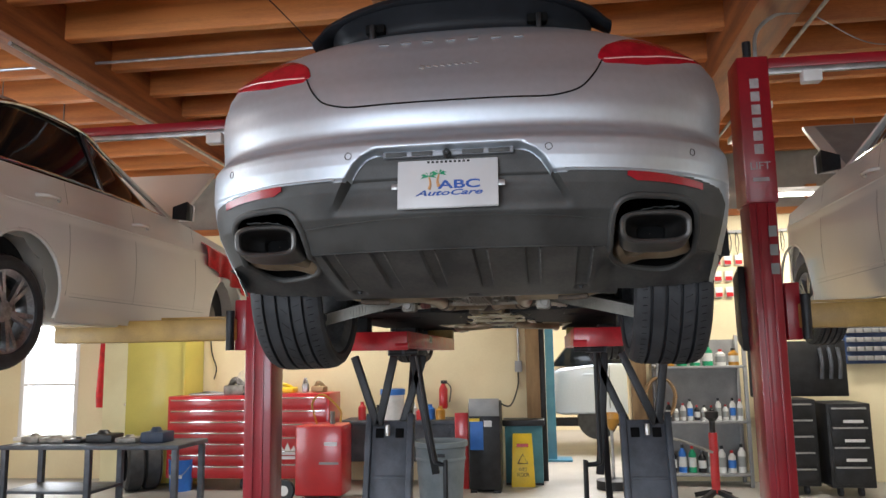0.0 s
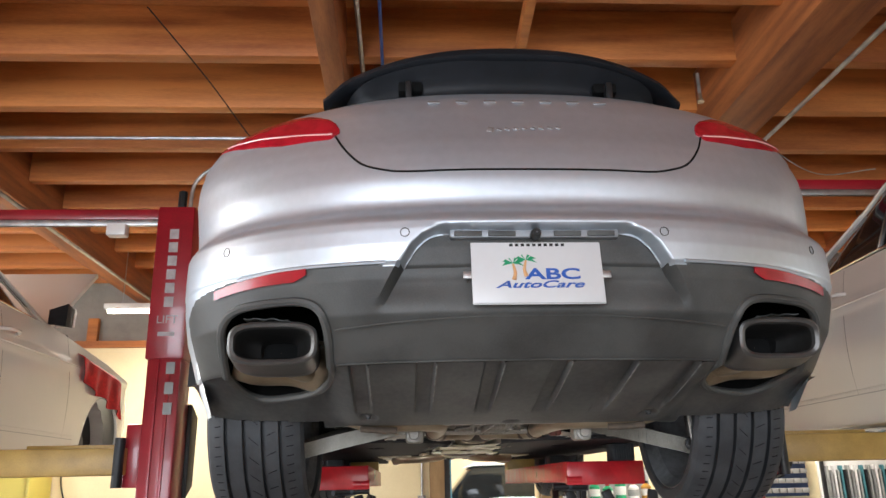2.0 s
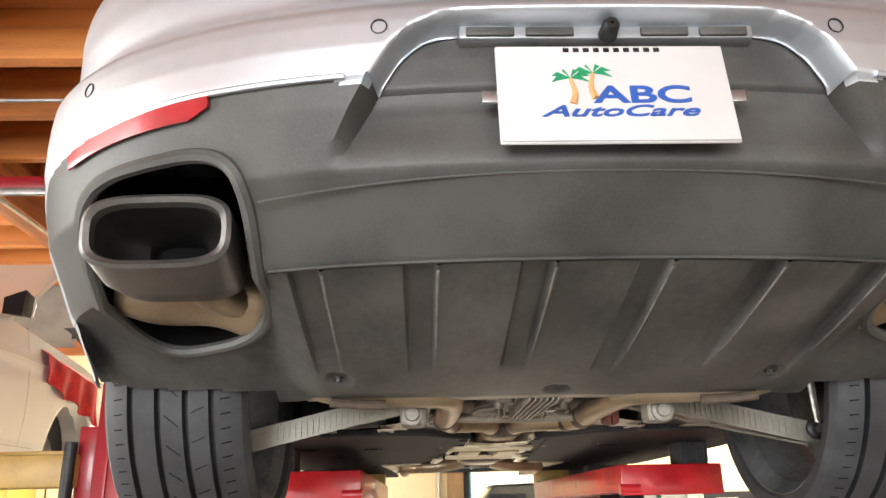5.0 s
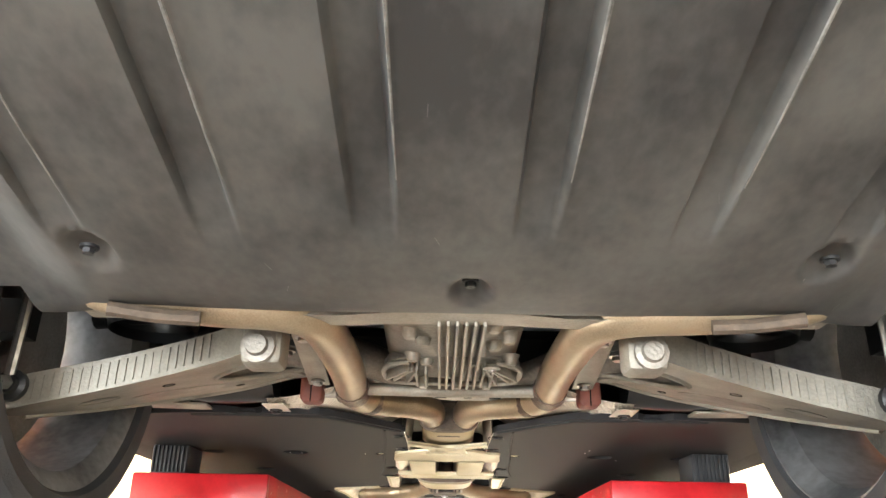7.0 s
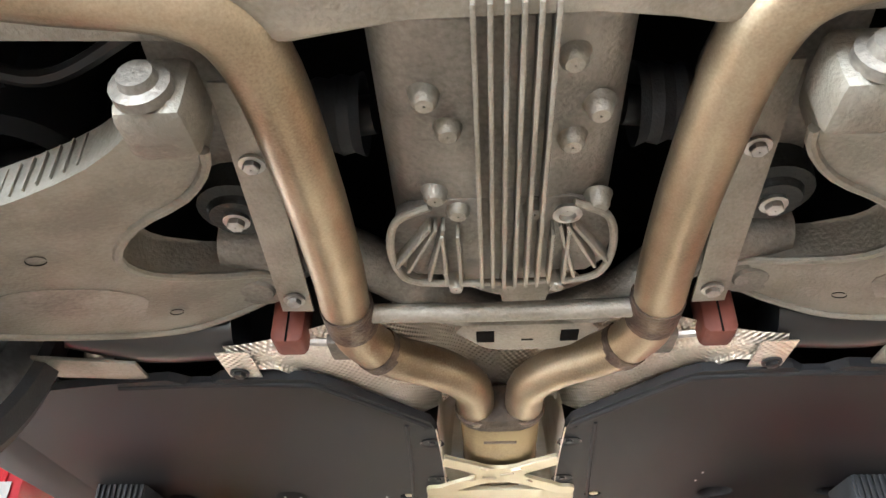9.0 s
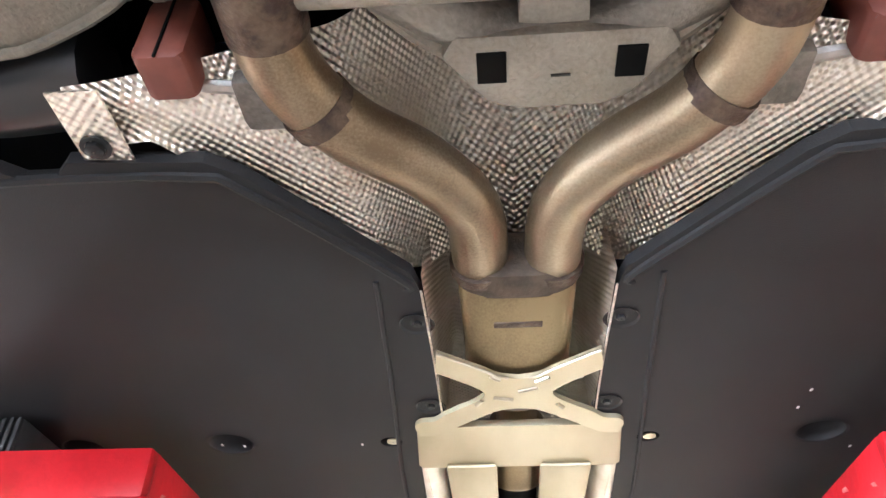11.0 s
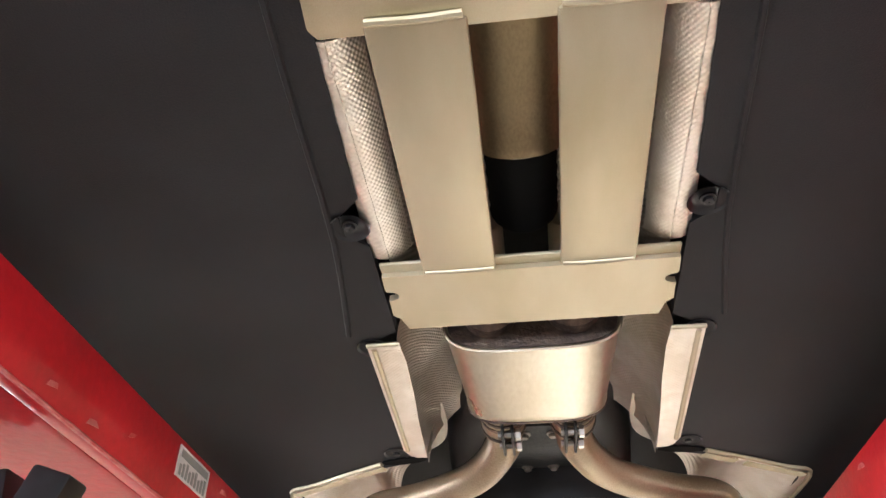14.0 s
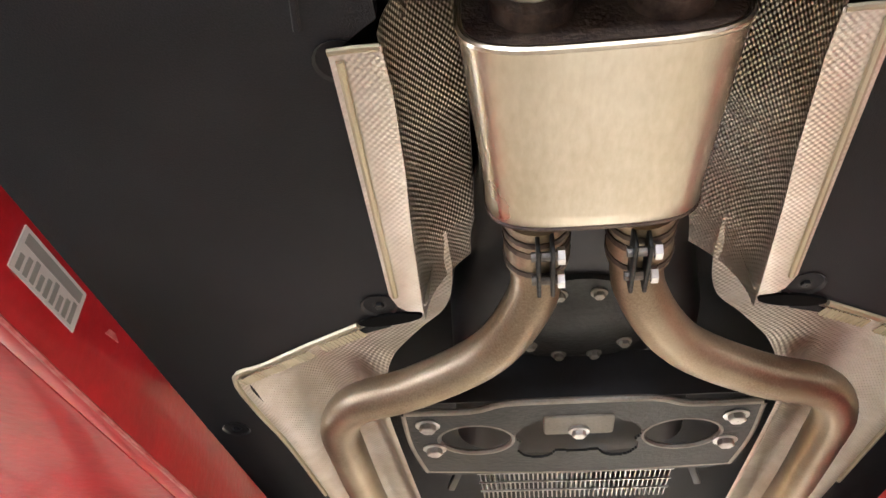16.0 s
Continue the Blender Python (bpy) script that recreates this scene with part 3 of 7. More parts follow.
# black bumper with its pipe openings
bumper = part("rear_bumper", shell(lambda p: is_black(p) and p.z > 1.887 and not pipe_hole(p), LEVELS), PLASTIC, CAR, "matt black lower rear bumper", 30)
TIPSTEEL = mat("satin_tail_pipe", (0.13, 0.125, 0.12), 0.42, 0.7, (0.085, 0.08, 0.077), 8, 8, 0.1, 200, rvar=0.08)
for s in (-1, 1):
    pts = []
    for i in range(64):
        a = 2 * math.pi * i / 64
        k = 0.5 if math.sin(a) > 0 else 0.77
        cu, sv = math.copysign(abs(math.cos(a)) ** k, math.cos(a)), math.copysign(abs(math.sin(a)) ** k, math.sin(a))
        x = 0.628 + 0.142 * cu
        if sv >= 0:
            z = 1.886 + 0.140 * sv
            pts.append((s * x, rear_y(x, z), z))
        else:
            y0 = rear_y(x, 1.887)
            v = 0.27 * -sv / (2.962 - y0)
            pts.append((s * x, y0 - 0.27 * sv, skin_z(v)))
    line = [Vector(p) for p in pts] + [Vector(pts[0]), Vector(pts[1])]
    part("outlet_rim", tube(line, 0.011, 8, 1, False), PLASTIC, CAR, "rounded black rim of the exhaust opening")
    cx = Vector((s * 0.628, 2.62, 1.99))
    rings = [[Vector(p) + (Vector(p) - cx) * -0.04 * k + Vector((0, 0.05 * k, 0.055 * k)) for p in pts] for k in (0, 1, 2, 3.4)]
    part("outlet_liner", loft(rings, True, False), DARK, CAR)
    # added dark plate that keeps the opening black where only shade is
    part("dark_backing", box(*sorted((s * 0.44, s * 0.86)), 2.84, 2.85, 1.86, 2.24), DARK, CAR)
    part("mesh_lip", solid(grid(16, 3, lambda u, v: (s * (0.70 - 0.19 * u), 2.385 + 0.006 * math.sin(9 * u) + 0.03 * v + 0.02 * u * u, 2.006 - 0.07 * u ** 4 - 0.002 * math.sin(30 * u))), 0.003), GASKET, CAR, "crumpled wire mesh above the tail pipe")
    # squared tail pipe
    def tip_ring(y, hw, hh, cz=1.920):
        return [Vector((s * 0.622 + hw * math.copysign(abs(math.cos(2 * math.pi * i / 40)) ** 0.55, math.cos(2 * math.pi * i / 40)), y + s * hw * 0.10 * math.cos(2 * math.pi * i / 40) + 0.03 * (1 - math.sin(2 * math.pi * i / 40)) * 0.5,
                        cz + hh * math.copysign(abs(math.sin(2 * math.pi * i / 40)) ** 0.55, math.sin(2 * math.pi * i / 40)))) for i in range(40)]
    tip = part("tail_pipe", loft([tip_ring(2.505, 0.082, 0.040, 1.932), tip_ring(2.47, 0.101, 0.051, 1.927), tip_ring(2.40, 0.107, 0.056, 1.927), tip_ring(2.345, 0.109, 0.050, 1.936), tip_ring(2.330, 0.108, 0.049, 1.936), tip_ring(2.326, 0.102, 0.044, 1.936), tip_ring(2.330, 0.094, 0.037, 1.936),
                                  tip_ring(2.342, 0.091, 0.034, 1.936)], True, False), TIPSTEEL, CAR, "satin grey squared tail pipe")
    part("bore_liner", loft([tip_ring(2.341, 0.0915, 0.0345, 1.936), tip_ring(2.38, 0.086, 0.033, 1.936), tip_ring(2.42, 0.068, 0.030, 1.936), tip_ring(2.445, 0.046, 0.026, 1.936), tip_ring(2.488, 0.042, 0.025, 1.936)], True, False), SOOT, tip, "sooty black inside of the pipe")
    # black disc in place of the pipe's shaded depth
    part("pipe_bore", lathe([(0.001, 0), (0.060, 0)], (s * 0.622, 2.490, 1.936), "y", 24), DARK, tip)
    part("inner_pipe", tube([(s * 0.605, 2.495, 1.920), (s * 0.60, 2.56, 1.912), (s * 0.565, 2.63, 1.908), (s * 0.50, 2.74, 1.905)], 0.032, 14), EXHAUST, CAR, "heat-browned exhaust pipe")
    part("inner_silencer", tube([(s * 0.76, 2.615, 1.955), (s * 0.66, 2.635, 1.937), (s * 0.58, 2.655, 1.928), (s * 0.52, 2.68, 1.926)], lambda t: 0.066 + 0.006 * math.sin(9 * t), 20), EXHAUST, CAR, "heat-browned silencer end")

# underside of the bumper: ribbed diffuser between the pipes
GROOVES = [(a - 0.02, b - 0.02) for a, b in ((-0.424, -0.378), (-0.258, -0.212), (-0.092, -0.046), (0.075, 0.120), (0.241, 0.286), (0.405, 0.452))]


def under_point(u, v):
    x = -0.90 + 1.80 * u
    a = abs(x)
    outer = smooth01(0.44, 0.53, a)
    ys = rear_y(min(a, 0.88), 1.887) - 0.001
    yc = 2.962
    y = ys + (yc - ys) * v
    inner_z = 1.886 - 0.104 * (1 - (1 - min(1, v / 0.85)) ** 1.35)
    z = inner_z + (skin_z(v) - inner_z) * outer
    for g0, g1 in GROOVES:
        z += 0.014 * smooth01(g0 - 0.001, g0 + 0.004, x) * (1 - smooth01(g1 - 0.005, g1 + 0.001, x)) * (1 - smooth01(0.42, 0.66, v)) * (1 - 0.6 * outer)
    for g0, g1 in GROOVES:
        z -= 0.0025 * math.exp(-((x - g1 - 0.003) / 0.0035) ** 2) * (1 - smooth01(0.40, 0.62, v)) * (1 - outer)
    for bx, by in ((-0.41, 2.775), (0.41, 2.775), (0.016, 2.863)):
        z += 0.018 * (1 - smooth01(0.014, 0.032, math.hypot((x - bx), (y - by) * 0.8)))
    z += 0.006 * smooth01(0.96, 1.0, v)
    return x, y, z


bm = grid(760, 44, under_point, keep=lambda p: not pipe_hole(p) and not (in_arch(p) and p.y > 2.9))
diffuser = part("diffuser", bm, PLASTIC_WORN, CAR, "scuffed black plastic ribbed diffuser", 50)
for bx, by in ((-0.41, 2.775), (0.41, 2.775), (0.016, 2.863)):
    part("panel_screw", bolt((bx, by, 1.800), 0.007, 0.010), BLACKSTEEL, diffuser)
# pale tubes paint the highlight on each groove's worn right edge
for g0, g1 in GROOVES:
    line = [under_point((g1 + 0.003 + 0.9) / 1.8, 0.02 + 0.045 * k) for k in range(11)]
    part("lit_worn_ridge", tube([(x, y, z + 0.0006) for x, y, z in line], lambda t: 0.0022 * (1 - 0.6 * t), 6, 1), SCUFF_GLINT, diffuser, "scuffed ridge of a groove with its highlight painted pale")
for i in range(14):
    u, v = random.uniform(0.18, 0.82), random.uniform(0.25, 0.9)
    lean = random.uniform(-3, 3)
    line = [under_point(u + 0.0006 * k * lean, v + 0.012 * k) for k in range(3)]
    part("scuff_mark", tube([(x, y, z + 0.0004) for x, y, z in line], random.uniform(0.0003, 0.0007), 5, 1), SCUFF_GLINT, diffuser)
# lip where the flat black strip ends over the diffuser
pts = [(x * 0.01, rear_y(x * 0.01, 1.889) - 0.002, 1.889) for x in range(-47, 48, 3)]
part("strip_edge", tube(pts, 0.0028, 6, 1), PLASTIC, bumper)
pts = [(x * 0.01, rear_y(x * 0.01, 1.975) - 0.001, 1.977 - 0.00001 * x * x) for x in range(-47, 48, 3)]
part("strip_crease", tube(pts, 0.002, 6, 1), PLASTIC, bumper)

# paint details: shut line of the tailgate, sensors, lip, lights, letters
def on_body(x, z, out=0.0):
    return Vector((x, rear_y(x, z) + recess(x, z) - out, z))


seam = [on_body(-0.485, 2.478, 0.001), on_body(-0.455, 2.42, 0.001), on_body(-0.41, 2.368, 0.001), on_body(-0.35, 2.345, 0.001)]
seam += [on_body(-0.30 + 0.1 * i, 2.338, 0.001) for i in range(7)]
seam += [on_body(0.35, 2.345, 0.001), on_body(0.41, 2.368, 0.001), on_body(0.455, 2.42, 0.001), on_body(0.485, 2.478, 0.001)]
part("tailgate_gap", tube(seam, 0.0028, 6, 4), DARK, body)
for sx in (-0.745, -0.305, 0.305, 0.745):
    c = on_body(sx, 2.165, 0.001)
    n = (on_body(sx + 0.005, 2.165) - on_body(sx - 0.005, 2.165)).normalized()
    ringp = [c + n * 0.0105 * math.cos(i * math.pi / 8) + Vector((0, 0.0, 0.0105 * math.sin(i * math.pi / 8))) for i in range(18)]
    part("parking_sensor", tube(ringp, 0.0011, 5, 1, False), BLACKSTEEL, body)
pts = [on_body(x * 0.01, border(x * 0.01) - 0.002, 0.003) for x in range(35, 72, 2)]
for s in (-1, 1):
    part("bright_lip", tube([Vector((s * p.x, p.y, p.z)) for p in pts], 0.0045, 6, 1), SILVER, body)
    # wedge tail light wrapping the corner
    def lamp_point(u, v, out):
        x = 0.472 + 0.365 * u
        low = lerp_table([(0, 2.482), (0.06, 2.463), (0.42, 2.466), (0.75, 2.496), (1, 2.536)], u)
        high = lerp_table([(0, 2.496), (0.025, 2.520), (0.08, 2.542), (0.25, 2.578), (0.40, 2.594), (0.58, 2.592), (0.8, 2.574), (1, 2.546)], u)
        z = low + (high - low) * v
        x = min(x, lerp_table(HALF, z) * 0.995)
        p = on_body(x, z, out)
        return s * p.x, p.y, p.z
    lamp = part("tail_light", solid(grid(36, 8, lambda u, v: lamp_point(u, v, 0.006 * min(1, 8 * v * (1 - v)))), 0.004), LENS, CAR, "red wrap-around tail light")
    part("light_strip", tube([lamp_point(0.05 + 0.86 * k / 24, 0.20 + 0.10 * k / 24, 0.0068) for k in range(25)], 0.0024, 6, 1), PALELENS, lamp, "pale strip in the lens")
    def refl_point(u, v, out):
        x = 0.535 + 0.24 * u
        z = border(x) - 0.019 + 0.0145 * (2 * v - 1) * (1 - 0.3 * u)
        if u < 0.12 and v < 0.5:
            x += 0.03 * (0.5 - v) * 2 * (1 - u / 0.12)
        p = on_body(x, z, out)
        return s * p.x, p.y, p.z
    part("reflector", solid(grid(24, 6, lambda u, v: refl_point(u, v, 0.005)), 0.004), LENS, CAR, "slim red bumper reflector")
def ribbon(path, d0, d1, out):
    """A smooth band lying on the rear surface along a path of x and z."""
    line = curve_pts([(x, 0, z) for x, z in path], 6)

    def at(u, v):
        i = min(int(round(u * (len(line) - 1))), len(line) - 1)
        t = (line[min(i + 1, len(line) - 1)] - line[max(i - 1, 0)]).normalized()
        d = d0 + (d1 - d0) * v
        return tuple(on_body(line[i].x - t.z * d, line[i].z + t.x * d, out))
    return grid(len(line) - 1, 10, at)


side = [(-notch(z), z) for z in (2.094, 2.115, 2.135, 2.150, 2.162, 2.172)]
path = side + [(-0.19, 2.179), (-0.10, 2.181), (0.0, 2.181), (0.10, 2.181), (0.19, 2.179)] + [(-x, z) for x, z in reversed(side)]
part("recess_frame", solid(ribbon(path, -0.008, 0.009, 0.0030), 0.002), SILVER, body, "silver frame round the plate recess", 60)
# handle strip, camera and lamps over the plate
part("handle_strip", box(-0.20, 0.20, 2.212, 2.240, 2.156, 2.178, 0.005), TRIMGREY, CAR, "grey strip over the number plate")
for x0, x1 in ((-0.19, -0.125), (-0.11, -0.045), (0.045, 0.11), (0.125, 0.19)):
    part("plate_lamp", box(x0, x1, 2.208, 2.216, 2.159, 2.172, 0.002), PLASTIC, CAR)
part("reversing_camera", lathe([(0.002, -0.008), (0.008, -0.008), (0.011, -0.004), (0.013, 0.02)], (0.0, 2.190, 2.160), "y", 16), BLACKSTEEL, CAR)
BADGE = mat("badge_metal", (0.34, 0.33, 0.33), 0.45, 0.6)
# badge bars in place of the maker's letters, and the script badge
for i in range(7):
    x = -0.225 + 0.075 * i
    p = on_body(x, 2.585, 0.003)
    part("badge_letter", box(-0.016, 0.016, -0.002, 0.002, -0.0045, 0.0045, 0.0012, m=Matrix.Translation(p) @ Matrix.Rotation(radians(-38), 4, "X")), BADGE, body)
for i in range(9):
    x = -0.085 + 0.022 * i
    p = on_body(x, 2.470 + 0.001 * i, 0.002)
    part("badge_script", box(-0.0075, 0.0075, -0.0012, 0.0012, -0.0035 if i else -0.008, 0.002 if i else 0.007, 0.001, m=Matrix.Translation(p) @ Matrix.Rotation(radians(-16), 4, "X") @ Matrix.Rotation(radians(20), 4, "Y")), BADGE, body)

# raised spoiler
def blade_ring(x):
    """Section of the spoiler's blade, drooping into pointed ends."""
    k = abs(x) / 0.545
    top = 2.790 - 0.052 * k ** 2.6
    th = 0.034 - 0.010 * k
    y0 = 2.425 + 0.165 * k ** 2.4
    chord = 0.25 - 0.16 * k ** 3
    droop = 0.022 * smooth01(0.86, 1.0, k)
    sec = ((0.0, -0.45), (0.004, 0.05), (0.018, 0.42), (0.06, 0.62), (chord * 0.6, 0.55), (chord, 0.1), (chord, -0.5), (chord * 0.5, -0.75), (0.05, -0.85), (0.012, -0.75))
    return [Vector((x, y0 + a, top + b * th - droop)) for a, b in sec]


def base_point(u, v):
    """The concave face between the blade and the tailgate."""
    x = 0.474 * math.sin(math.pi * (u - 0.5))
    k = abs(x) / 0.474
    y_top, z_top = 2.445 + 0.10 * k ** 2.4 + 0.10 * k ** 14, 2.772 - 0.044 * k ** 2.6
    y_low, z_low = 2.490 + 0.09 * k ** 2.4 + 0.12 * k ** 14, 2.650
    return x, y_top + (y_low - y_top) * v + 0.030 * math.sin(math.pi * v), z_top + (z_low - z_top) * v


spoiler = part("spoiler", loft([blade_ring(-0.545 + 1.09 * i / 72) for i in range(73)]), SPOILER, CAR, "raised satin black rear spoiler", 60)
part("spoiler_base", solid(grid(72, 14, base_point), 0.006), SPOILER, spoiler, "hollow black face under the blade", 60)
for s in (-1, 1):
    part("spoiler_arm", bar((s * 0.29, 2.48, 2.64), (s * 0.29, 2.485, 2.712), 0.018, 0.035, 0.004), BLACKSTEEL, spoiler)
    part("arm_recess", box(s * 0.285 - 0.035, s * 0.285 + 0.035, 2.490, 2.53, 2.690, 2.722, 0.006), DARK, spoiler)

# number plate with the workshop's card
PT = Matrix.Translation((0, 2.203, 2.068)) @ Matrix.Rotation(radians(90 - 7), 4, "X")
plate = thing("number_plate", (0, 2.203, 1.992), "white dealer card over the number plate on the bumper", "number plate", shift=(0.02, 0, 0))
part("plate", box(-0.1525, 0.1525, -0.077, 0.077, -0.006, 0.0, 0.0028, m=PT), CARD, plate)
part("border", box(-0.1505, 0.1505, -0.0752, -0.0738, 0.0, 0.0006, 0, m=PT), GREYINK, plate)
part("word", text_bm("ABC", 0.037, PT @ Matrix.Translation((0.036, -0.005, 0.0006)), width=0.128, bold=0.0009), BLUEINK, plate, "bold blue letters", 0)
part("word", text_bm("AutoCare", 0.024, PT @ Matrix.Translation((0.003, -0.030, 0.0006)), shear=0.35, width=0.205, bold=0.0005), BLUEINK, plate, "slanted blue letters", 0)
bm = bmesh.new()
for i in range(10):
    box(-0.062 + i * 0.0135, -0.054 + i * 0.0135, 0.066, 0.073, 0.0, 0.0005, 0, bm, PT)
part("small_print", bm, BLACKSTEEL, plate)
for px, py, lean in ((-0.052, 0.0, -0.004), (-0.030, 0.008, 0.004)):
    part("palm_trunk", tube([PT @ Vector((px + lean, py - 0.018, 0.0004)), PT @ Vector((px, py, 0.0004)), PT @ Vector((px + lean, py + 0.022, 0.0004))], lambda t: 0.0055 - 0.003 * t, 6), TANINK, plate)
    bm = bmesh.new()
    for k in range(6):
        a = radians(-20 + 44 * k)
        tipx, tipy = 0.027 * math.cos(a), 0.014 * math.sin(a) + 0.001
        c = Vector((px + lean, py + 0.023, 0.0009))
        prism([(c.x, c.y), (c.x + tipx * 0.6 - 0.002, c.y + tipy * 0.6 + 0.006), (c.x + tipx, c.y + tipy - 0.003), (c.x + tipx * 0.6, c.y + tipy * 0.6 - 0.001)], 0.0004, 0.001, 0, bm, PT)
    part("palm_leaves", bm, GREENINK, plate)
for s in (-1, 1):
    part("mount_tab", box(s * 0.152 - 0.012, s * 0.152 + 0.012, -0.012, 0.006, -0.008, -0.003, 0.001, m=PT @ Matrix.Translation((s * 0.008, 0, 0))), GALV, plate)
bm = box(-0.12, 0.12, 2.212, 2.245, 2.02, 2.12, 0.004)
part("plate_base", bm, PLASTIC, bumper)


# wheels
def wheel(parent, x, y, z, r, width, out, tyre_mat=RUBBER, rim_mat=RIM, spokes=5, turn=0.0, camber=0.0, wall=0.095):
    """Tyre with grooves and sipes, rim with barrel and spokes; out is the side of the outer face."""
    w = part("wheel", box(x - 0.03, x + 0.03, y - 0.03, y + 0.03, z - 0.03, z + 0.03), BLACKSTEEL, parent)
    M = Matrix.Translation((x, y, z)) @ Matrix.Rotation(radians(turn), 4, "Z") @ Matrix.Rotation(radians(camber), 4, "Y")
    h = width / 2
    prof = [(r - wall, -h + 0.02), (r - wall + 0.010, -h + 0.004), (r - wall * 0.47, -h), (r - 0.018, -h + 0.010), (r - 0.006, -h + 0.03)]
    for g in (-0.285, -0.10, 0.09, 0.27):
        c = g * width
        prof += [(r, c - 0.0062), (r - 0.020, c - 0.0056), (r - 0.020, c + 0.0056), (r, c + 0.0062)]
    prof += [(r - 0.006, h - 0.03), (r - 0.018, h - 0.010), (r - wall * 0.47, h), (r - wall + 0.010, h - 0.004), (r - wall, h - 0.02)]
    bm = lathe(prof, (0, 0, 0), "x", 96)
    bm.transform(M)
    tyre = part("tyre", bm, tyre_mat, w, "black tyre with grooved tread", 25)
    bm = bmesh.new()
    for i in range(72):
        a = 2 * math.pi * i / 72
        for x0, x1, sk in ((-0.40, -0.34, 0.25), (0.33, 0.40, 0.25), (-0.05, 0.04, -1.8), (0.13, 0.22, 0.9)):
            if sk != 0.25 and i % 2:
                continue
            t = 0.0008 if sk == 0.9 else 0.0012
            own = box(x0 * width, x1 * width, -t, t, r - 0.0065, r + 0.0003)
            for v in own.verts:
                v.co.y += sk * v.co.x * 0.5
                if sk == 0.25:
                    v.co.z -= 0.0060 * max(0, (abs(v.co.x) / width - 0.292) / 0.107)
            own.transform(Matrix.Rotation(a, 4, "X"))
            merge(bm, own)
    bm.transform(M)
    part("tread_pattern", bm, DARK, tyre, smooth=0, kind="stuff")
    ri = r - wall + 0.005
    prof = [(ri + 0.008, -h + 0.015), (ri - 0.004, -h + 0.012), (ri - 0.012, -h + 0.03), (ri - 0.03, -h + 0.05), (ri - 0.035, h - 0.04), (ri - 0.012, h - 0.02), (ri + 0.008, h - 0.012)]
    bm = lathe(prof, (0, 0, 0), "x", 64)
    bm.transform(M)
    rim = part("rim", bm, rim_mat, w, "grey alloy rim barrel")
    bm = lathe([(0.03, out * (h - 0.06)), (0.06, out * (h - 0.05)), (0.062, out * (h - 0.025)), (0.03, out * (h - 0.02))], (0, 0, 0), "x", 24, caps=True)
    for i in range(spokes):
        a = 2 * math.pi * i / spokes + 0.3
        for d in (-0.11, 0.11):
            own = loft([[Vector((out * (h - 0.045), -0.012 + d * 0.04, 0.05)), Vector((out * (h - 0.045), 0.012 + d * 0.04, 0.05)), Vector((out * (h - 0.022), 0.012 + d * 0.04, 0.05)), Vector((out * (h - 0.022), -0.012 + d * 0.04, 0.05))],
                        [Vector((out * (h - 0.05), -0.014 + d * 0.28, ri - 0.015)), Vector((out * (h - 0.05), 0.014 + d * 0.28, ri - 0.015)), Vector((out * (h - 0.018), 0.014 + d * 0.28, ri - 0.012)), Vector((out * (h - 0.018), -0.014 + d * 0.28, ri - 0.012))]])
            own.transform(Matrix.Rotation(a, 4, "X"))
            merge(bm, own)
    bm.transform(M)
    part("spokes", bm, rim_mat, rim)
    bm = lathe([(0.06, out * (h - 0.13)), (ri - 0.06, out * (h - 0.13)), (ri - 0.06, out * (h - 0.10)), (0.06, out * (h - 0.10))], (0, 0, 0), "x", 40)
    bm.transform(M)
    part("brake_disc", bm, DIRTALU, w)
    return w


for s in (-1, 1):
    wheel(CAR, s * 0.765, REAR_AXLE, WHEEL_Z, WHEEL_R, 0.295, s, camber=s * 1.0, wall=0.072)
    wheel(CAR, s * 0.80, FRONT_AXLE, WHEEL_Z, WHEEL_R, 0.265, s, wall=0.072)
    for ax in (REAR_AXLE, FRONT_AXLE):
        arc = [Vector((s * lerp_table(HALF, 1.90 + 0.40 * math.sin(a)), ax + 0.40 * math.cos(a), 1.90 + 0.40 * math.sin(a))) for a in [radians(14 + 152 * i / 40) for i in range(41)]]
        part("arch_lip", tube(arc, 0.016, 8, 1), SILVER, CAR)
        liner = loft([[Vector((s * w, ax + 0.405 * math.cos(a), 1.90 + 0.405 * math.sin(a))) for a in [radians(0 + 180 * i / 24) for i in range(25)]] for w in (0.50, 0.955)], False, False)
        part("arch_liner", liner, TRAY, CAR)
        part("liner_wall", prism([(s * 0.50, ax - 0.40), (s * 0.515, ax - 0.40), (s * 0.515, ax + 0.40), (s * 0.50, ax + 0.40)], 1.90, 2.30), TRAY, CAR)


# ---- the silver car's underside ----
def pierced(outline, holes):
    """An outline with round holes, each joined to one of its corners by a closed slit."""
    area2 = sum(a[0] * b[1] - b[0] * a[1] for a, b in zip(outline, outline[1:] + outline[:1]))
    turn = -1 if area2 > 0 else 1
    out = []
    for i, p in enumerate(outline):
        out.append(p)
        for k, cx, cy, r in holes:
            if k == i:
                a0 = math.atan2(p[1] - cy, p[0] - cx)
                out += [(cx + r * math.cos(a0 + turn * 2 * math.pi * j / 20), cy + r * math.sin(a0 + turn * 2 * math.pi * j / 20)) for j in range(21)]
                out.append(p)
    return out


def sym(pts, s):
    return [(s * x, *rest) for x, *rest in pts]


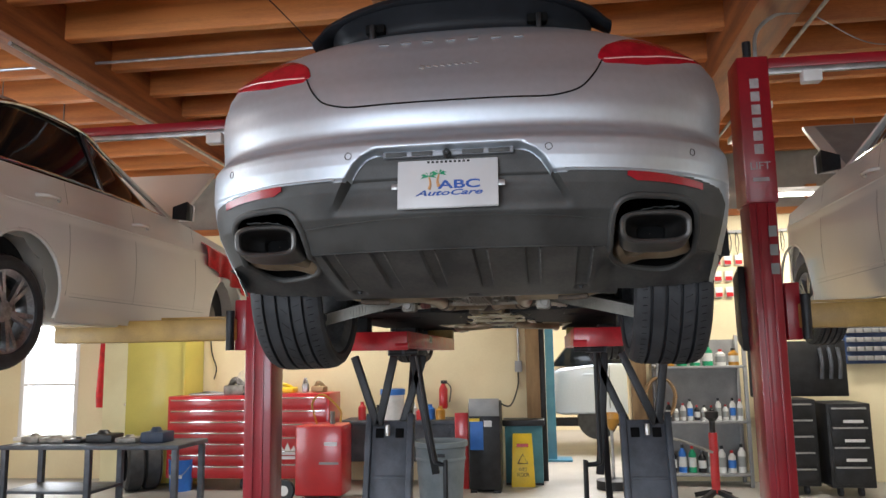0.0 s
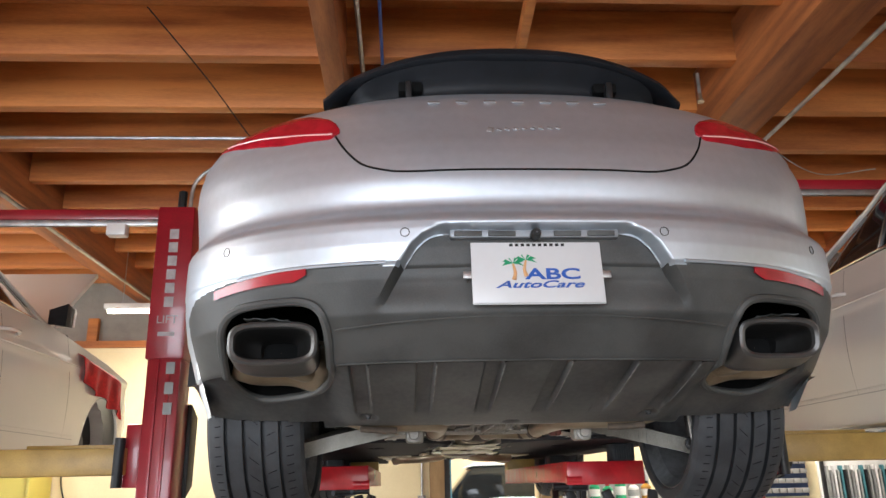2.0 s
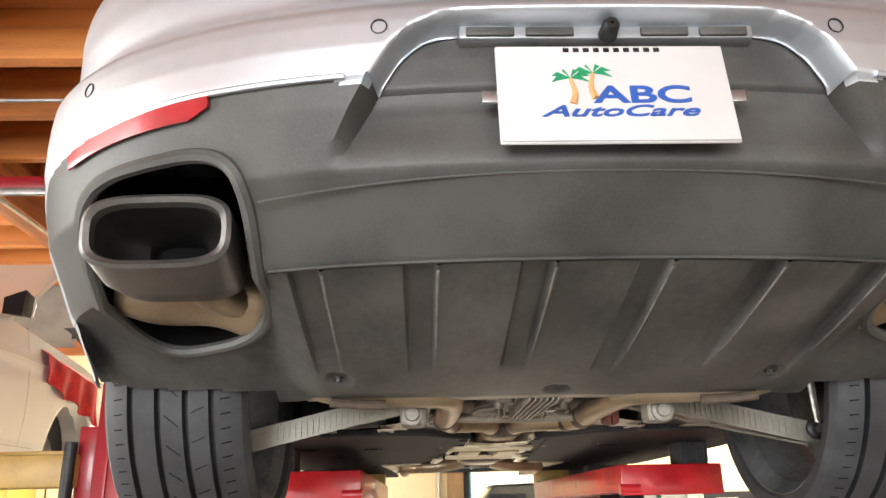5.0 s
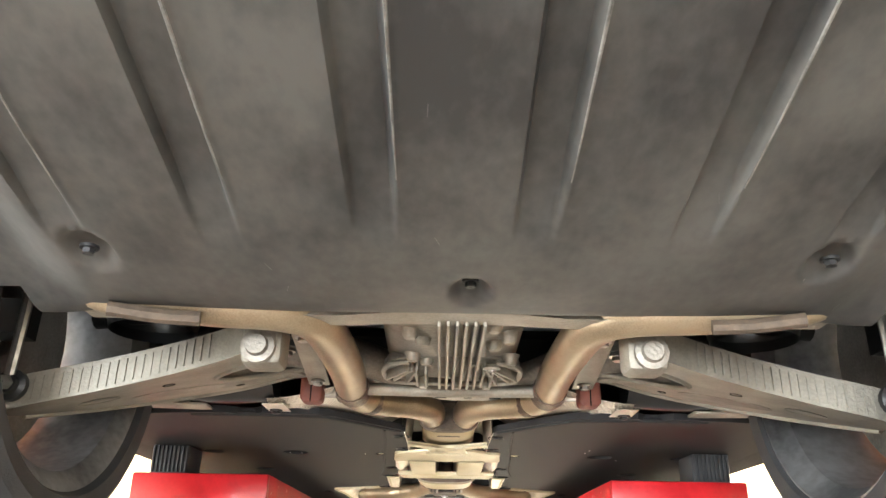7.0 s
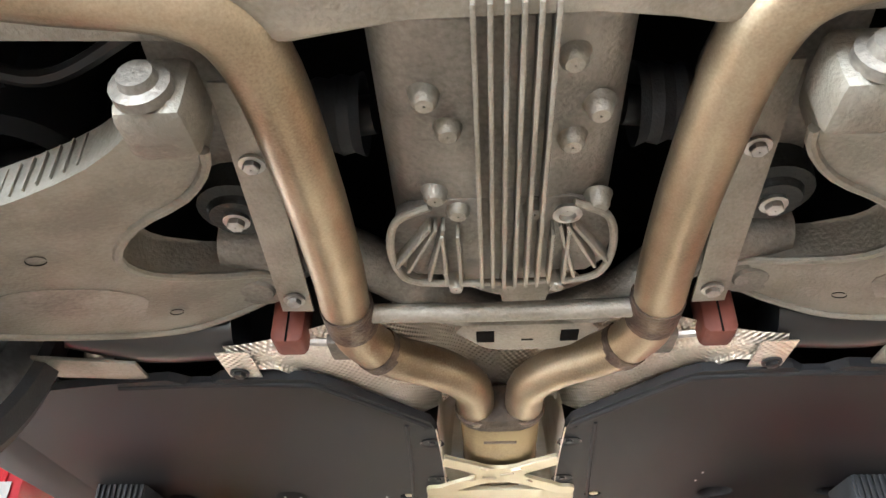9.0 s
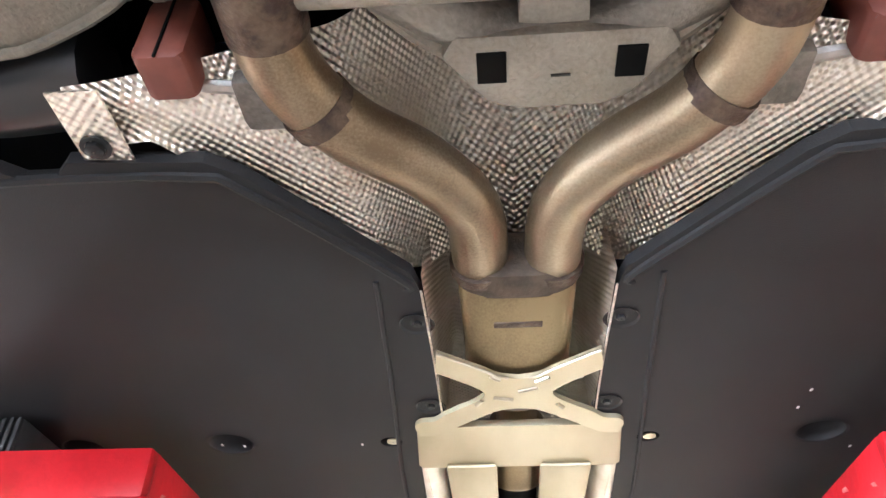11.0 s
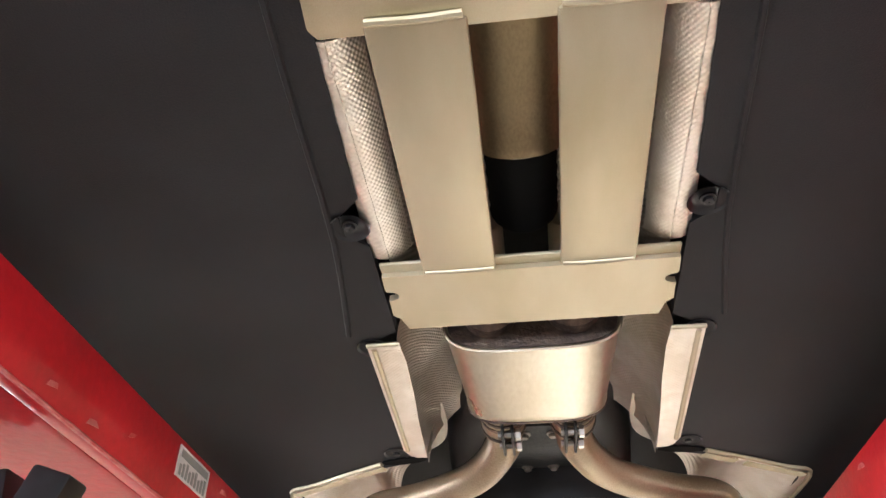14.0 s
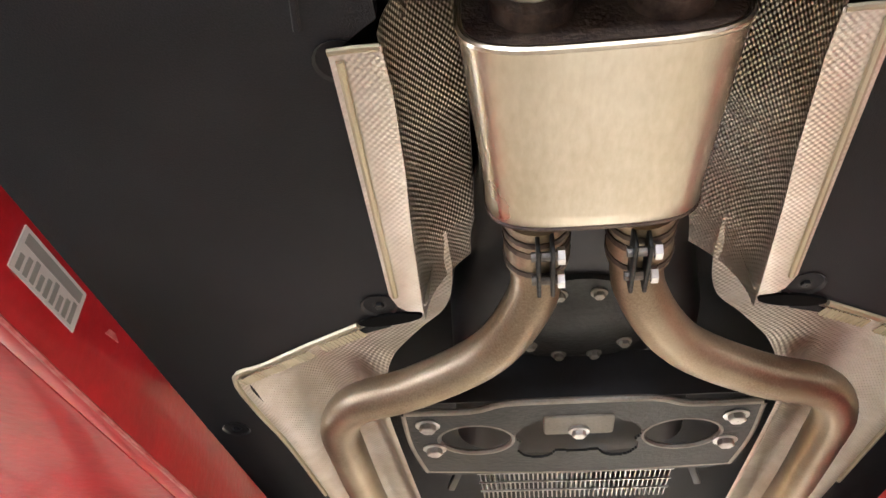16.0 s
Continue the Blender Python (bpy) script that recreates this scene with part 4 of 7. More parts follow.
part("floor_pan", prism([(-0.88, 3.66), (0.88, 3.66), (0.88, 6.9), (-0.88, 6.9)], 1.955, 1.975), TRAY, CAR)
part("boot_floor", prism([(-0.52, 2.60), (0.52, 2.60), (0.52, 3.70), (-0.52, 3.70)], 2.06, 2.08), DARK, CAR)
for s in (-1, 1):
    part("side_sill", box(min(s * 0.78, s * 0.95), max(s * 0.78, s * 0.95), 3.68, 5.78, 1.775, 1.83, 0.012), TRAY, CAR)
    # large black underbody panels
    outline = [(0.80, 3.66), (0.56, 3.615), (0.47, 3.605), (0.445, 3.625), (0.415, 3.625), (0.395, 3.605), (0.275, 3.612), (0.245, 3.632), (0.112, 3.79), (0.104, 3.83), (0.106, 4.13), (0.152, 4.30), (0.160, 4.49), (0.185, 4.515), (0.185, 4.545),
               (0.163, 4.565), (0.165, 4.735), (0.200, 4.76), (0.206, 5.12), (0.225, 5.158), (0.337, 5.20), (0.437, 5.266), (0.428, 5.483), (0.42, 6.9), (0.80, 6.9), (0.86, 5.2)]
    tray = part("underbody_panel", prism(pierced(sym(outline, s), [(0, s * 0.66, 4.21, 0.030), (6, s * 0.43, 4.206, 0.034), (25, s * 0.60, 4.62, 0.030), (10, s * 0.188, 4.213, 0.0165)]), 1.770, 1.784), TRAY, CAR, "large black felted underbody panel", 30)
    # pressed bead along the panel's slanting rear edge, and inner seam
    bead = sym([(0.55, 3.63, 1.772), (0.40, 3.625, 1.772), (0.285, 3.63, 1.771), (0.25, 3.65, 1.771), (0.125, 3.795, 1.771), (0.119, 3.82, 1.773)], s)
    part("panel_bead", tube(bead, 0.006, 8, 4), TRAY, tray)
    seam = sym([(0.150, 3.80, 1.770), (0.165, 4.05, 1.770), (0.185, 4.32, 1.770), (0.198, 4.55, 1.770), (0.225, 4.74, 1.770)], s)
    part("panel_seam", tube(seam, 0.0035, 6, 3), TRAY, tray)
    for bx, by in ((0.115, 3.885), (0.118, 4.095), (0.176, 4.53), (0.20, 4.77), (0.230, 5.110), (0.50, 5.42)):
        part("recess_cup", lathe([(0.021, -0.001), (0.017, 0.003), (0.012, 0.005), (0.001, 0.005)], (s * bx, by, 1.7685), "z", 18), GLOSSBLACK, tray)
        part("panel_screw", bolt((s * bx, by, 1.772), 0.0055, 0.006), BLACKSTEEL, tray)
    for bx, by, r in ((0.43, 4.206, 0.034), (0.66, 4.21, 0.030), (0.60, 4.62, 0.03)):
        part("drain_dimple", lathe([(r * 1.12, -0.0012), (r * 1.0, 0.0), (r * 0.85, 0.012), (r * 0.6, 0.022), (0.001, 0.024)], (s * bx, by, 1.770), "z", 24), TRAY, tray)
    part("panel_hole", lathe([(0.0095, 0.0), (0.0095, -0.002), (0.001, -0.003)], (s * 0.188 + 0.0025, 4.2145, 1.7725), "z", 20), ALUSHEET, tray, "pale plug in a panel hole")
    part("tunnel_edge", tube(sym([(0.104, 3.82, 1.769), (0.103, 3.98, 1.768), (0.105, 4.13, 1.768)], s), 0.0015, 6, 3), FOIL, tray)
    # stick marks of pale dirt
    for k in range(3):
        bx, by = s * random.uniform(0.2, 0.5), random.uniform(3.75, 4.6)
        part("paint_fleck", box(bx - 0.0015, bx + 0.0015, by - 0.003, by + 0.003, 1.7692, 1.77), WHITEINK, tray)
    # V of embossed foil in front of the rear subframe
    def vee(u, v):
        x = 0.0 + 0.372 * u
        y1 = 3.845 - 1.18 * max(0.0, x - 0.10)
        y0 = 3.515 + 0.02 * u + 0.45 * max(0, 0.10 - x)
        y = y0 + (max(y1, y0 + 0.06) - y0) * v
        low = 1.776 + 0.075 * (1 - smooth01(0.05, 0.16, x))
        z = low + (0.012 + 0.055 * (1 - smooth01(0.05, 0.36, x))) * (1 - v) ** 0.8 + 0.005 * math.sin(9 * x + 6 * v)
        return s * x, y, z
    part("rear_heat_shield", grid(60, 40, vee), FOIL, CAR, "embossed aluminium heat shield foil", 60)
    def tunnel(u, v):
        y = 3.79 + 0.95 * u
        w = 0.101 + 0.045 * smooth01(4.12, 4.32, y)
        return s * (w - 0.022 * v - 0.10 * max(0, v - 0.55) / 0.45), y, 1.768 + 0.15 * min(1, v / 0.6) + 0.015 * max(0, v - 0.6)
    part("tunnel_shield", grid(60, 16, tunnel), FOIL, CAR, "embossed foil lining the exhaust tunnel", 60)
    # flange strips of the tunnel shield beside the braces
    part("shield_flange", solid(grid(24, 6, lambda u, v: (s * (0.119 + 0.004 * u + 0.042 * v), 4.305 + 0.285 * u, 1.776 + 0.012 * (1 - v) ** 2 - 0.007 * math.sin(math.pi * v) + 0.001 * math.sin(40 * u))), 0.0015), FOILSOFT, CAR)
    part("shield_tab", box(min(s * 0.335, s * 0.380), max(s * 0.335, s * 0.380), 3.530, 3.615, 1.7735, 1.7760, 0.001), FOIL, CAR)
    part("tab_bolt", bolt((s * 0.362, 3.590, 1.7735), 0.009, 0.008), BLACKSTEEL, CAR)
    # front tunnel shield round the second silencer: flat wing with a rolled bead, dished wall
    wing = [(0.164, 4.755), (0.206, 4.757), (0.2145, 5.085), (0.208, 5.108), (0.199, 5.118), (0.181, 5.120), (0.174, 4.98), (0.167, 4.89), (0.163, 4.80)]
    w = part("shield_wing", prism(sym(wing, s), 1.7635, 1.7665, 0.001), FOILSOFT, CAR, "bright folded wing of the tunnel heat shield")
    part("wing_bead", tube(sym([(0.198, 4.765, 1.763), (0.2045, 4.98, 1.763), (0.2075, 5.085, 1.763)], s), 0.0035, 8, 3), ALUSHEET, w)
    part("wing_hem", tube(sym([(0.166, 4.757, 1.765), (0.185, 4.756, 1.764), (0.206, 4.758, 1.765)], s), 0.003, 8, 2), ALUSHEET, w)
    # flat dark disc; the gap's shade is put into its colour
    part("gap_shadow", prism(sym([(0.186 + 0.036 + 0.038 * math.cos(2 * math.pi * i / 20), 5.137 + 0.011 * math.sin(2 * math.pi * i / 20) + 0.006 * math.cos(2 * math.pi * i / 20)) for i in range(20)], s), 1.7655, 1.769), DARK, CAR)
    part("front_tunnel_shield", grid(40, 14, lambda u, v: (s * (0.166 + 0.016 * u - 0.060 * v ** 1.4), 4.745 + 0.40 * u, 1.765 + 0.11 * v ** 0.7 + (0.008 * math.sin(11 * u + 1.0) + 0.005 * math.sin(29 * u)) * v)), FOILFINE, CAR, "embossed foil lining the front tunnel", 60)
    # dished shield round the front pipe
    outer_line = curve_pts([(0.178, 5.116, 0), (0.205, 5.130, 0), (0.262, 5.150, 0), (0.337, 5.194, 0), (0.445, 5.262, 0), (0.447, 5.36, 0), (0.436, 5.483, 0), (0.430, 5.70, 0), (0.42, 6.1, 0)], 8)
    inner_line = curve_pts([(0.150, 5.060, 0), (0.152, 5.150, 0), (0.168, 5.215, 0), (0.210, 5.268, 0), (0.262, 5.345, 0), (0.270, 5.40, 0), (0.272, 5.483, 0), (0.272, 5.70, 0), (0.27, 6.1, 0)], 8)

    def dish(u, v):
        i = u * (len(outer_line) - 1)
        k = min(int(i) + 1, len(outer_line) - 1)
        p = outer_line[int(i)].lerp(outer_line[k], i - int(i)).lerp(inner_line[int(i)].lerp(inner_line[k], i - int(i)), v)
        z = 1.769 + 0.062 * smooth01(0.05, 0.55, v) - 0.052 * smooth01(0.72, 0.98, v) * smooth01(0.45, 0.62, u)
        return s * p.x, p.y, z + 0.003 * math.sin(60 * u) * v * (1 - v)
    part("front_heat_shield", grid(120, 26, dish), FOILFINE, CAR, "dished embossed foil round the front pipe", 60)
    rim = [(0.262, 5.148, 1.768), (0.337, 5.192, 1.768), (0.40, 5.232, 1.768), (0.449, 5.262, 1.768), (0.450, 5.36, 1.768), (0.438, 5.483, 1.768), (0.432, 5.7, 1.768)]
    part("shield_rim", tube(sym(rim, s), 0.004, 8, 4), ALUSHEET, CAR)
    for xa, ya, xb, yb in ((0.262, 5.152, 0.318, 5.184), (0.334, 5.196, 0.445, 5.263)):
        def crimp(u, v, xa=xa, ya=ya, xb=xb, yb=yb):
            return s * (xa + (xb - xa) * u - 0.007 * v), ya + (yb - ya) * u + 0.013 * v, 1.7645 + 0.0012 * math.sin(u * math.hypot(xb - xa, yb - ya) * 2 * math.pi / 0.006)
        part("crimped_fold", solid(grid(90, 2, crimp), 0.001), ALUSHEET, CAR, "finely crimped foil fold", 20)

# exhaust: tail sections, first silencer, second silencer, front pipes
exhaust = thing("exhaust_system", (0, 4.0, 1.745), "heat-tinted steel exhaust under the car", "exhaust", shift=(0.02, 0, 0))
for s in (-1, 1):
    tail = sym([(0.50, 2.935, 1.825), (0.44, 2.945, 1.803), (0.33, 2.962, 1.797), (0.235, 2.982, 1.797), (0.195, 3.04, 1.797), (0.186, 3.20, 1.797), (0.187, 3.36, 1.797), (0.192, 3.46, 1.797), (0.186, 3.54, 1.797), (0.148, 3.607, 1.800), (0.085, 3.668, 1.806), (0.045, 3.735, 1.808), (0.039, 3.83, 1.810)], s)
    p = part("rear_pipe", tube(tail, 0.031, 18, 6), EXHAUST, exhaust, "heat-browned bent exhaust pipe")
    part("weld_sleeve", tube(sym([(0.191, 3.445, 1.797), (0.191, 3.50, 1.797)], s), 0.0335, 18, 2), WELD, p)
    part("weld_sleeve", tube(sym([(0.172, 3.575, 1.799), (0.163, 3.592, 1.799)], s), 0.0335, 18, 2), WELD, p)
    part("weld_ring", tube(sym([(0.040, 3.818, 1.808), (0.040, 3.832, 1.808)], s), 0.034, 18, 2), WELD, p)
    part("damper_plate", tube(sym([(0.44, 2.912, 1.772), (0.38, 2.928, 1.768), (0.33, 2.938, 1.768)], s), 0.010, 8), RUST, p)
    part("hanger_pin", tube(sym([(0.20, 3.565, 1.80), (0.24, 3.555, 1.80), (0.30, 3.545, 1.80)], s), 0.0065, 8), ZINC, p)
    part("hanger_bracket", box(min(s * 0.195, s * 0.235), max(s * 0.195, s * 0.235), 3.545, 3.60, 1.792, 1.812, 0.004), DIRTALU, p)
    rub = prism([(x, z) for x, z in sym([(0.256, 1.783), (0.262, 1.776), (0.294, 1.776), (0.300, 1.783), (0.300, 1.848), (0.294, 1.856), (0.262, 1.856), (0.256, 1.848)], s)], -3.548, -3.503, 0.005, m=Matrix.Rotation(radians(90), 4, "X"))
    part("rubber_hanger", rub, HANGER, exhaust, "red-brown rubber hanger block")
    part("hanger_groove", tube(sym([(0.278, 3.502, 1.776), (0.278, 3.502, 1.85)], s), 0.0014, 6, 1), DARK, exhaust)
    fr = sym([(0.052, 4.96, 1.795), (0.052, 5.06, 1.790), (0.062, 5.125, 1.775), (0.115, 5.215, 1.762), (0.215, 5.288, 1.757), (0.300, 5.330, 1.757), (0.338, 5.40, 1.757), (0.346, 5.50, 1.757), (0.352, 5.75, 1.757), (0.36, 6.2, 1.78)], s)
    f = part("front_pipe", tube(fr, 0.0285, 18, 6), EXHAUST, exhaust, "heat-browned bent front pipe")
    cl = part("pipe_clamp", tube(sym([(0.052, 4.990, 1.792), (0.053, 5.060, 1.787)], s), 0.034, 20, 3), EXHAUST, exhaust, "heat-tinted sleeve clamp with two bolts")
    part("clamp_gap", tube(sym([(0.052, 5.016, 1.790), (0.052, 5.024, 1.7895)], s), 0.0352, 20, 2), WELD, cl)
    for dx in (-0.007, 0.007):
        part("clamp_lug", box(s * 0.046 + dx - 0.0022, s * 0.046 + dx + 0.0022, 4.988, 5.066, 1.738, 1.764, 0.0018), GASKET, cl)
    for by in (5.006, 5.046):
        part("clamp_bolt", tube([(s * 0.046 - 0.014, by, 1.747), (s * 0.046 + 0.015, by, 1.747)], 0.0052, 8, 1), DIRTALU, cl)
        part("clamp_nut", lathe([(0.001, 0.012), (0.009, 0.012), (0.009, 0.019), (0.001, 0.019)], (s * 0.046, by, 1.747), "x", 6), ZINC, cl)
    part("clamp_band", tube(sym([(0.052, 4.999, 1.791), (0.052, 5.006, 1.791)], s), 0.0356, 20, 1), RUST, cl)
    part("clamp_band", tube(sym([(0.053, 5.044, 1.788), (0.053, 5.051, 1.788)], s), 0.0356, 20, 1), RUST, cl)
    part("link_pipe", tube(sym([(0.051, 4.60, 1.825), (0.051, 4.72, 1.80), (0.051, 4.757, 1.797)], s), 0.026, 16, 4), STEEL, exhaust)
part("brace_bar", tube([(-0.165, 3.468, 1.795), (0, 3.468, 1.793), (0.165, 3.468, 1.795)], 0.0125, 12, 3), CASTALU, exhaust, "pale steel brace bar between the pipes")


def oval_ring(y, hw, hh, cz, p=0.62, n=40, shear=0.0):
    return [Vector((hw * math.copysign(abs(math.cos(a)) ** p, math.cos(a)), y + shear * math.sin(a), cz + hh * math.copysign(abs(math.sin(a)) ** p, math.sin(a)))) for a in [2 * math.pi * i / n for i in range(n)]]


col = loft([oval_ring(3.812, 0.062, 0.030, 1.808), oval_ring(3.822, 0.066, 0.036, 1.811), oval_ring(3.838, 0.0685, 0.0400, 1.812), oval_ring(3.846, 0.0672, 0.0390, 1.812)], True, True)
part("collector", col, RUST, exhaust, "burnt brown weld collar")
res = part("centre_silencer", loft([oval_ring(3.835, 0.062, 0.034, 1.812, 0.42), oval_ring(3.842, 0.066, 0.038, 1.812, 0.42), oval_ring(4.018, 0.066, 0.038, 1.812, 0.42), oval_ring(4.026, 0.068, 0.040, 1.812, 0.42), oval_ring(4.036, 0.064, 0.036, 1.812, 0.42)]), TANSTEEL, exhaust, "tan heat-tinted oval silencer")
part("stamped_slot", box(-0.028, 0.028, 3.896, 3.907, 1.7725, 1.7760, 0.001), WELD, res)
part("centre_pipe", tube([(0, 4.03, 1.825), (0, 4.3, 1.828), (0, 4.58, 1.828)], 0.032, 18, 4), TANSTEEL, exhaust)
part("pipe_flange", lathe([(0.034, 4.085), (0.060, 4.088), (0.062, 4.100), (0.060, 4.112), (0.034, 4.116)], (0, 0, 1.826), "y", 28), WELD, exhaust, "burnt brown pipe flange")
part("flex_joint", lathe([(0.034 + 0.003 * (i % 2), 4.475 + 0.010 * i) for i in range(12)], (0, 0, 1.826), "y", 20), DARK, exhaust)
part("pipe_cone", loft([oval_ring(4.26, 0.033, 0.03, 1.826, 0.9), oval_ring(4.29, 0.044, 0.038, 1.826, 0.8), oval_ring(4.45, 0.044, 0.038, 1.826, 0.8), oval_ring(4.455, 0.047, 0.041, 1.826, 0.8), oval_ring(4.468, 0.047, 0.041, 1.826, 0.8), oval_ring(4.475, 0.035, 0.035, 1.826, 0.9)]), TANSTEEL, exhaust)
muf = part("front_silencer", loft([oval_ring(4.757, 0.108, 0.054, 1.800, 0.55), oval_ring(4.760, 0.110, 0.056, 1.800, 0.55), oval_ring(4.775, 0.108, 0.055, 1.800, 0.55), oval_ring(4.942, 0.100, 0.055, 1.800, 0.55), oval_ring(4.957, 0.101, 0.056, 1.800, 0.55),
                                   oval_ring(4.968, 0.098, 0.053, 1.800, 0.55), oval_ring(4.974, 0.085, 0.043, 1.800, 0.55)]), STEEL, exhaust, "polished steel rounded box silencer")
part("end_plate", loft([oval_ring(4.7545, 0.105, 0.051, 1.800, 0.55), oval_ring(4.7565, 0.105, 0.051, 1.800, 0.55)]), WELD, muf)
for ry, rw, rh, rm in ((4.962, 0.0995, 0.0545, WELD), (4.757, 0.1085, 0.0545, STEEL)):
    ringp = [Vector(p) for p in oval_ring(ry, rw, rh, 1.800, 0.55)]
    part("rolled_seam", tube(ringp + [ringp[0]], 0.0028, 6, 1, False), rm, muf)
for s in (-1, 1):
    part("inlet_collar", lathe([(0.026, 4.735), (0.033, 4.74), (0.034, 4.756)], (s * 0.051, 0, 1.797), "y", 20), WELD, muf)

# aluminium tunnel braces
brace = thing("tunnel_brace", (0, 4.35, 1.757), "bare aluminium tunnel brace bolted under the car", "brace", shift=(0.02, 0, 0))
half = curve_pts([(0.0, 4.010, 0), (0.025, 4.003, 0), (0.045, 3.985, 0), (0.098, 3.943, 0)], 4)
mid = curve_pts([(0.103, 3.988, 0), (0.062, 4.024, 0), (0.044, 4.048, 0), (0.058, 4.072, 0), (0.098, 4.106, 0), (0.116, 4.126, 0), (0.136, 4.130, 0), (0.145, 4.146, 0), (0.141, 4.176, 0)], 4)
foot = curve_pts([(0.116, 4.174, 0), (0.080, 4.142, 0), (0.030, 4.100, 0), (0.0, 4.092, 0)], 4)
right = [(p.x, p.y) for p in half + mid + foot]
cross = right + [(-x, y) for x, y in reversed(right[1:-1])]
c = part("cross_brace", prism(cross, 1.761, 1.768), ALUSHEET, brace, "crossed aluminium brace strips", 30)
for s in (-1, 1):
    part("strip_edge", tube([(s * p.x, p.y, 1.7615) for p in half[2:]], 0.0022, 6, 1), STEEL, c)
for bx, by, dx, dy in ((-0.020, 4.062, 0.012, 0.004), (0.012, 4.038, 0.012, -0.005), (0.03, 4.012, 0.008, -0.006), (0.055, 4.085, 0.004, 0.006), (-0.052, 4.072, 0.004, -0.007), (-0.03, 4.005, 0.006, 0.006)):
    part("weld_tack", tube([(bx - dx, by - dy, 1.761), (bx + dx, by + dy, 1.761)], 0.0032, 8, 2), STEEL, c)
part("top_plate", prism([(-0.144, 4.158), (-0.139, 4.146), (-0.10, 4.150), (0.10, 4.150), (0.139, 4.146), (0.144, 4.158), (0.154, 4.288), (0.148, 4.298), (-0.148, 4.298), (-0.154, 4.288)], 1.762, 1.772, 0.002), ALUSHEET, brace, "wide aluminium plate with rounded corners")
for s in (-1, 1):
    strip = part("long_strip", prism(sym([(0.033, 4.288), (0.111, 4.288), (0.112, 4.608), (0.034, 4.608)], s), 1.758, 1.767, 0.003), ALUSHEET, brace, "long flat aluminium strip")
    for y in (4.284, 4.602):
        part("weld_bead", tube(sym([(0.036, y, 1.759), (0.07, y + 0.001, 1.7585), (0.109, y, 1.759)], s), 0.0036, 8, 3), ALUSHEET, strip)
    part("corner_bolt", bolt((s * 0.141, 4.306, 1.779), 0.007, 0.006), BLACKSTEEL, brace)
right = [(0.157, 4.604), (0.158, 4.628)] + [(0.157 - 0.013 * math.sin(math.pi * i / 6), 4.641 - 0.009 * math.cos(math.pi * i / 6)) for i in range(7)] + [(0.157, 4.658), (0.158, 4.680), (0.150, 4.688), (0.147, 4.700), (0.144, 4.711)]
part("lower_plate", prism(right + [(-x, y) for x, y in reversed(right)], 1.757, 1.765), ALUSHEET, brace, "wide aluminium plate with bolt notches", 30)
for s in (-1, 1):
    part("notch_bolt", bolt((s * 0.153, 4.641, 1.772), 0.006, 0.006), BLACKSTEEL, brace)
part("plate_fold", prism([(-0.158, 4.590), (0.158, 4.590), (0.158, 4.605), (-0.158, 4.605)], 1.763, 1.768, 0.002), ALUSHEET, brace)

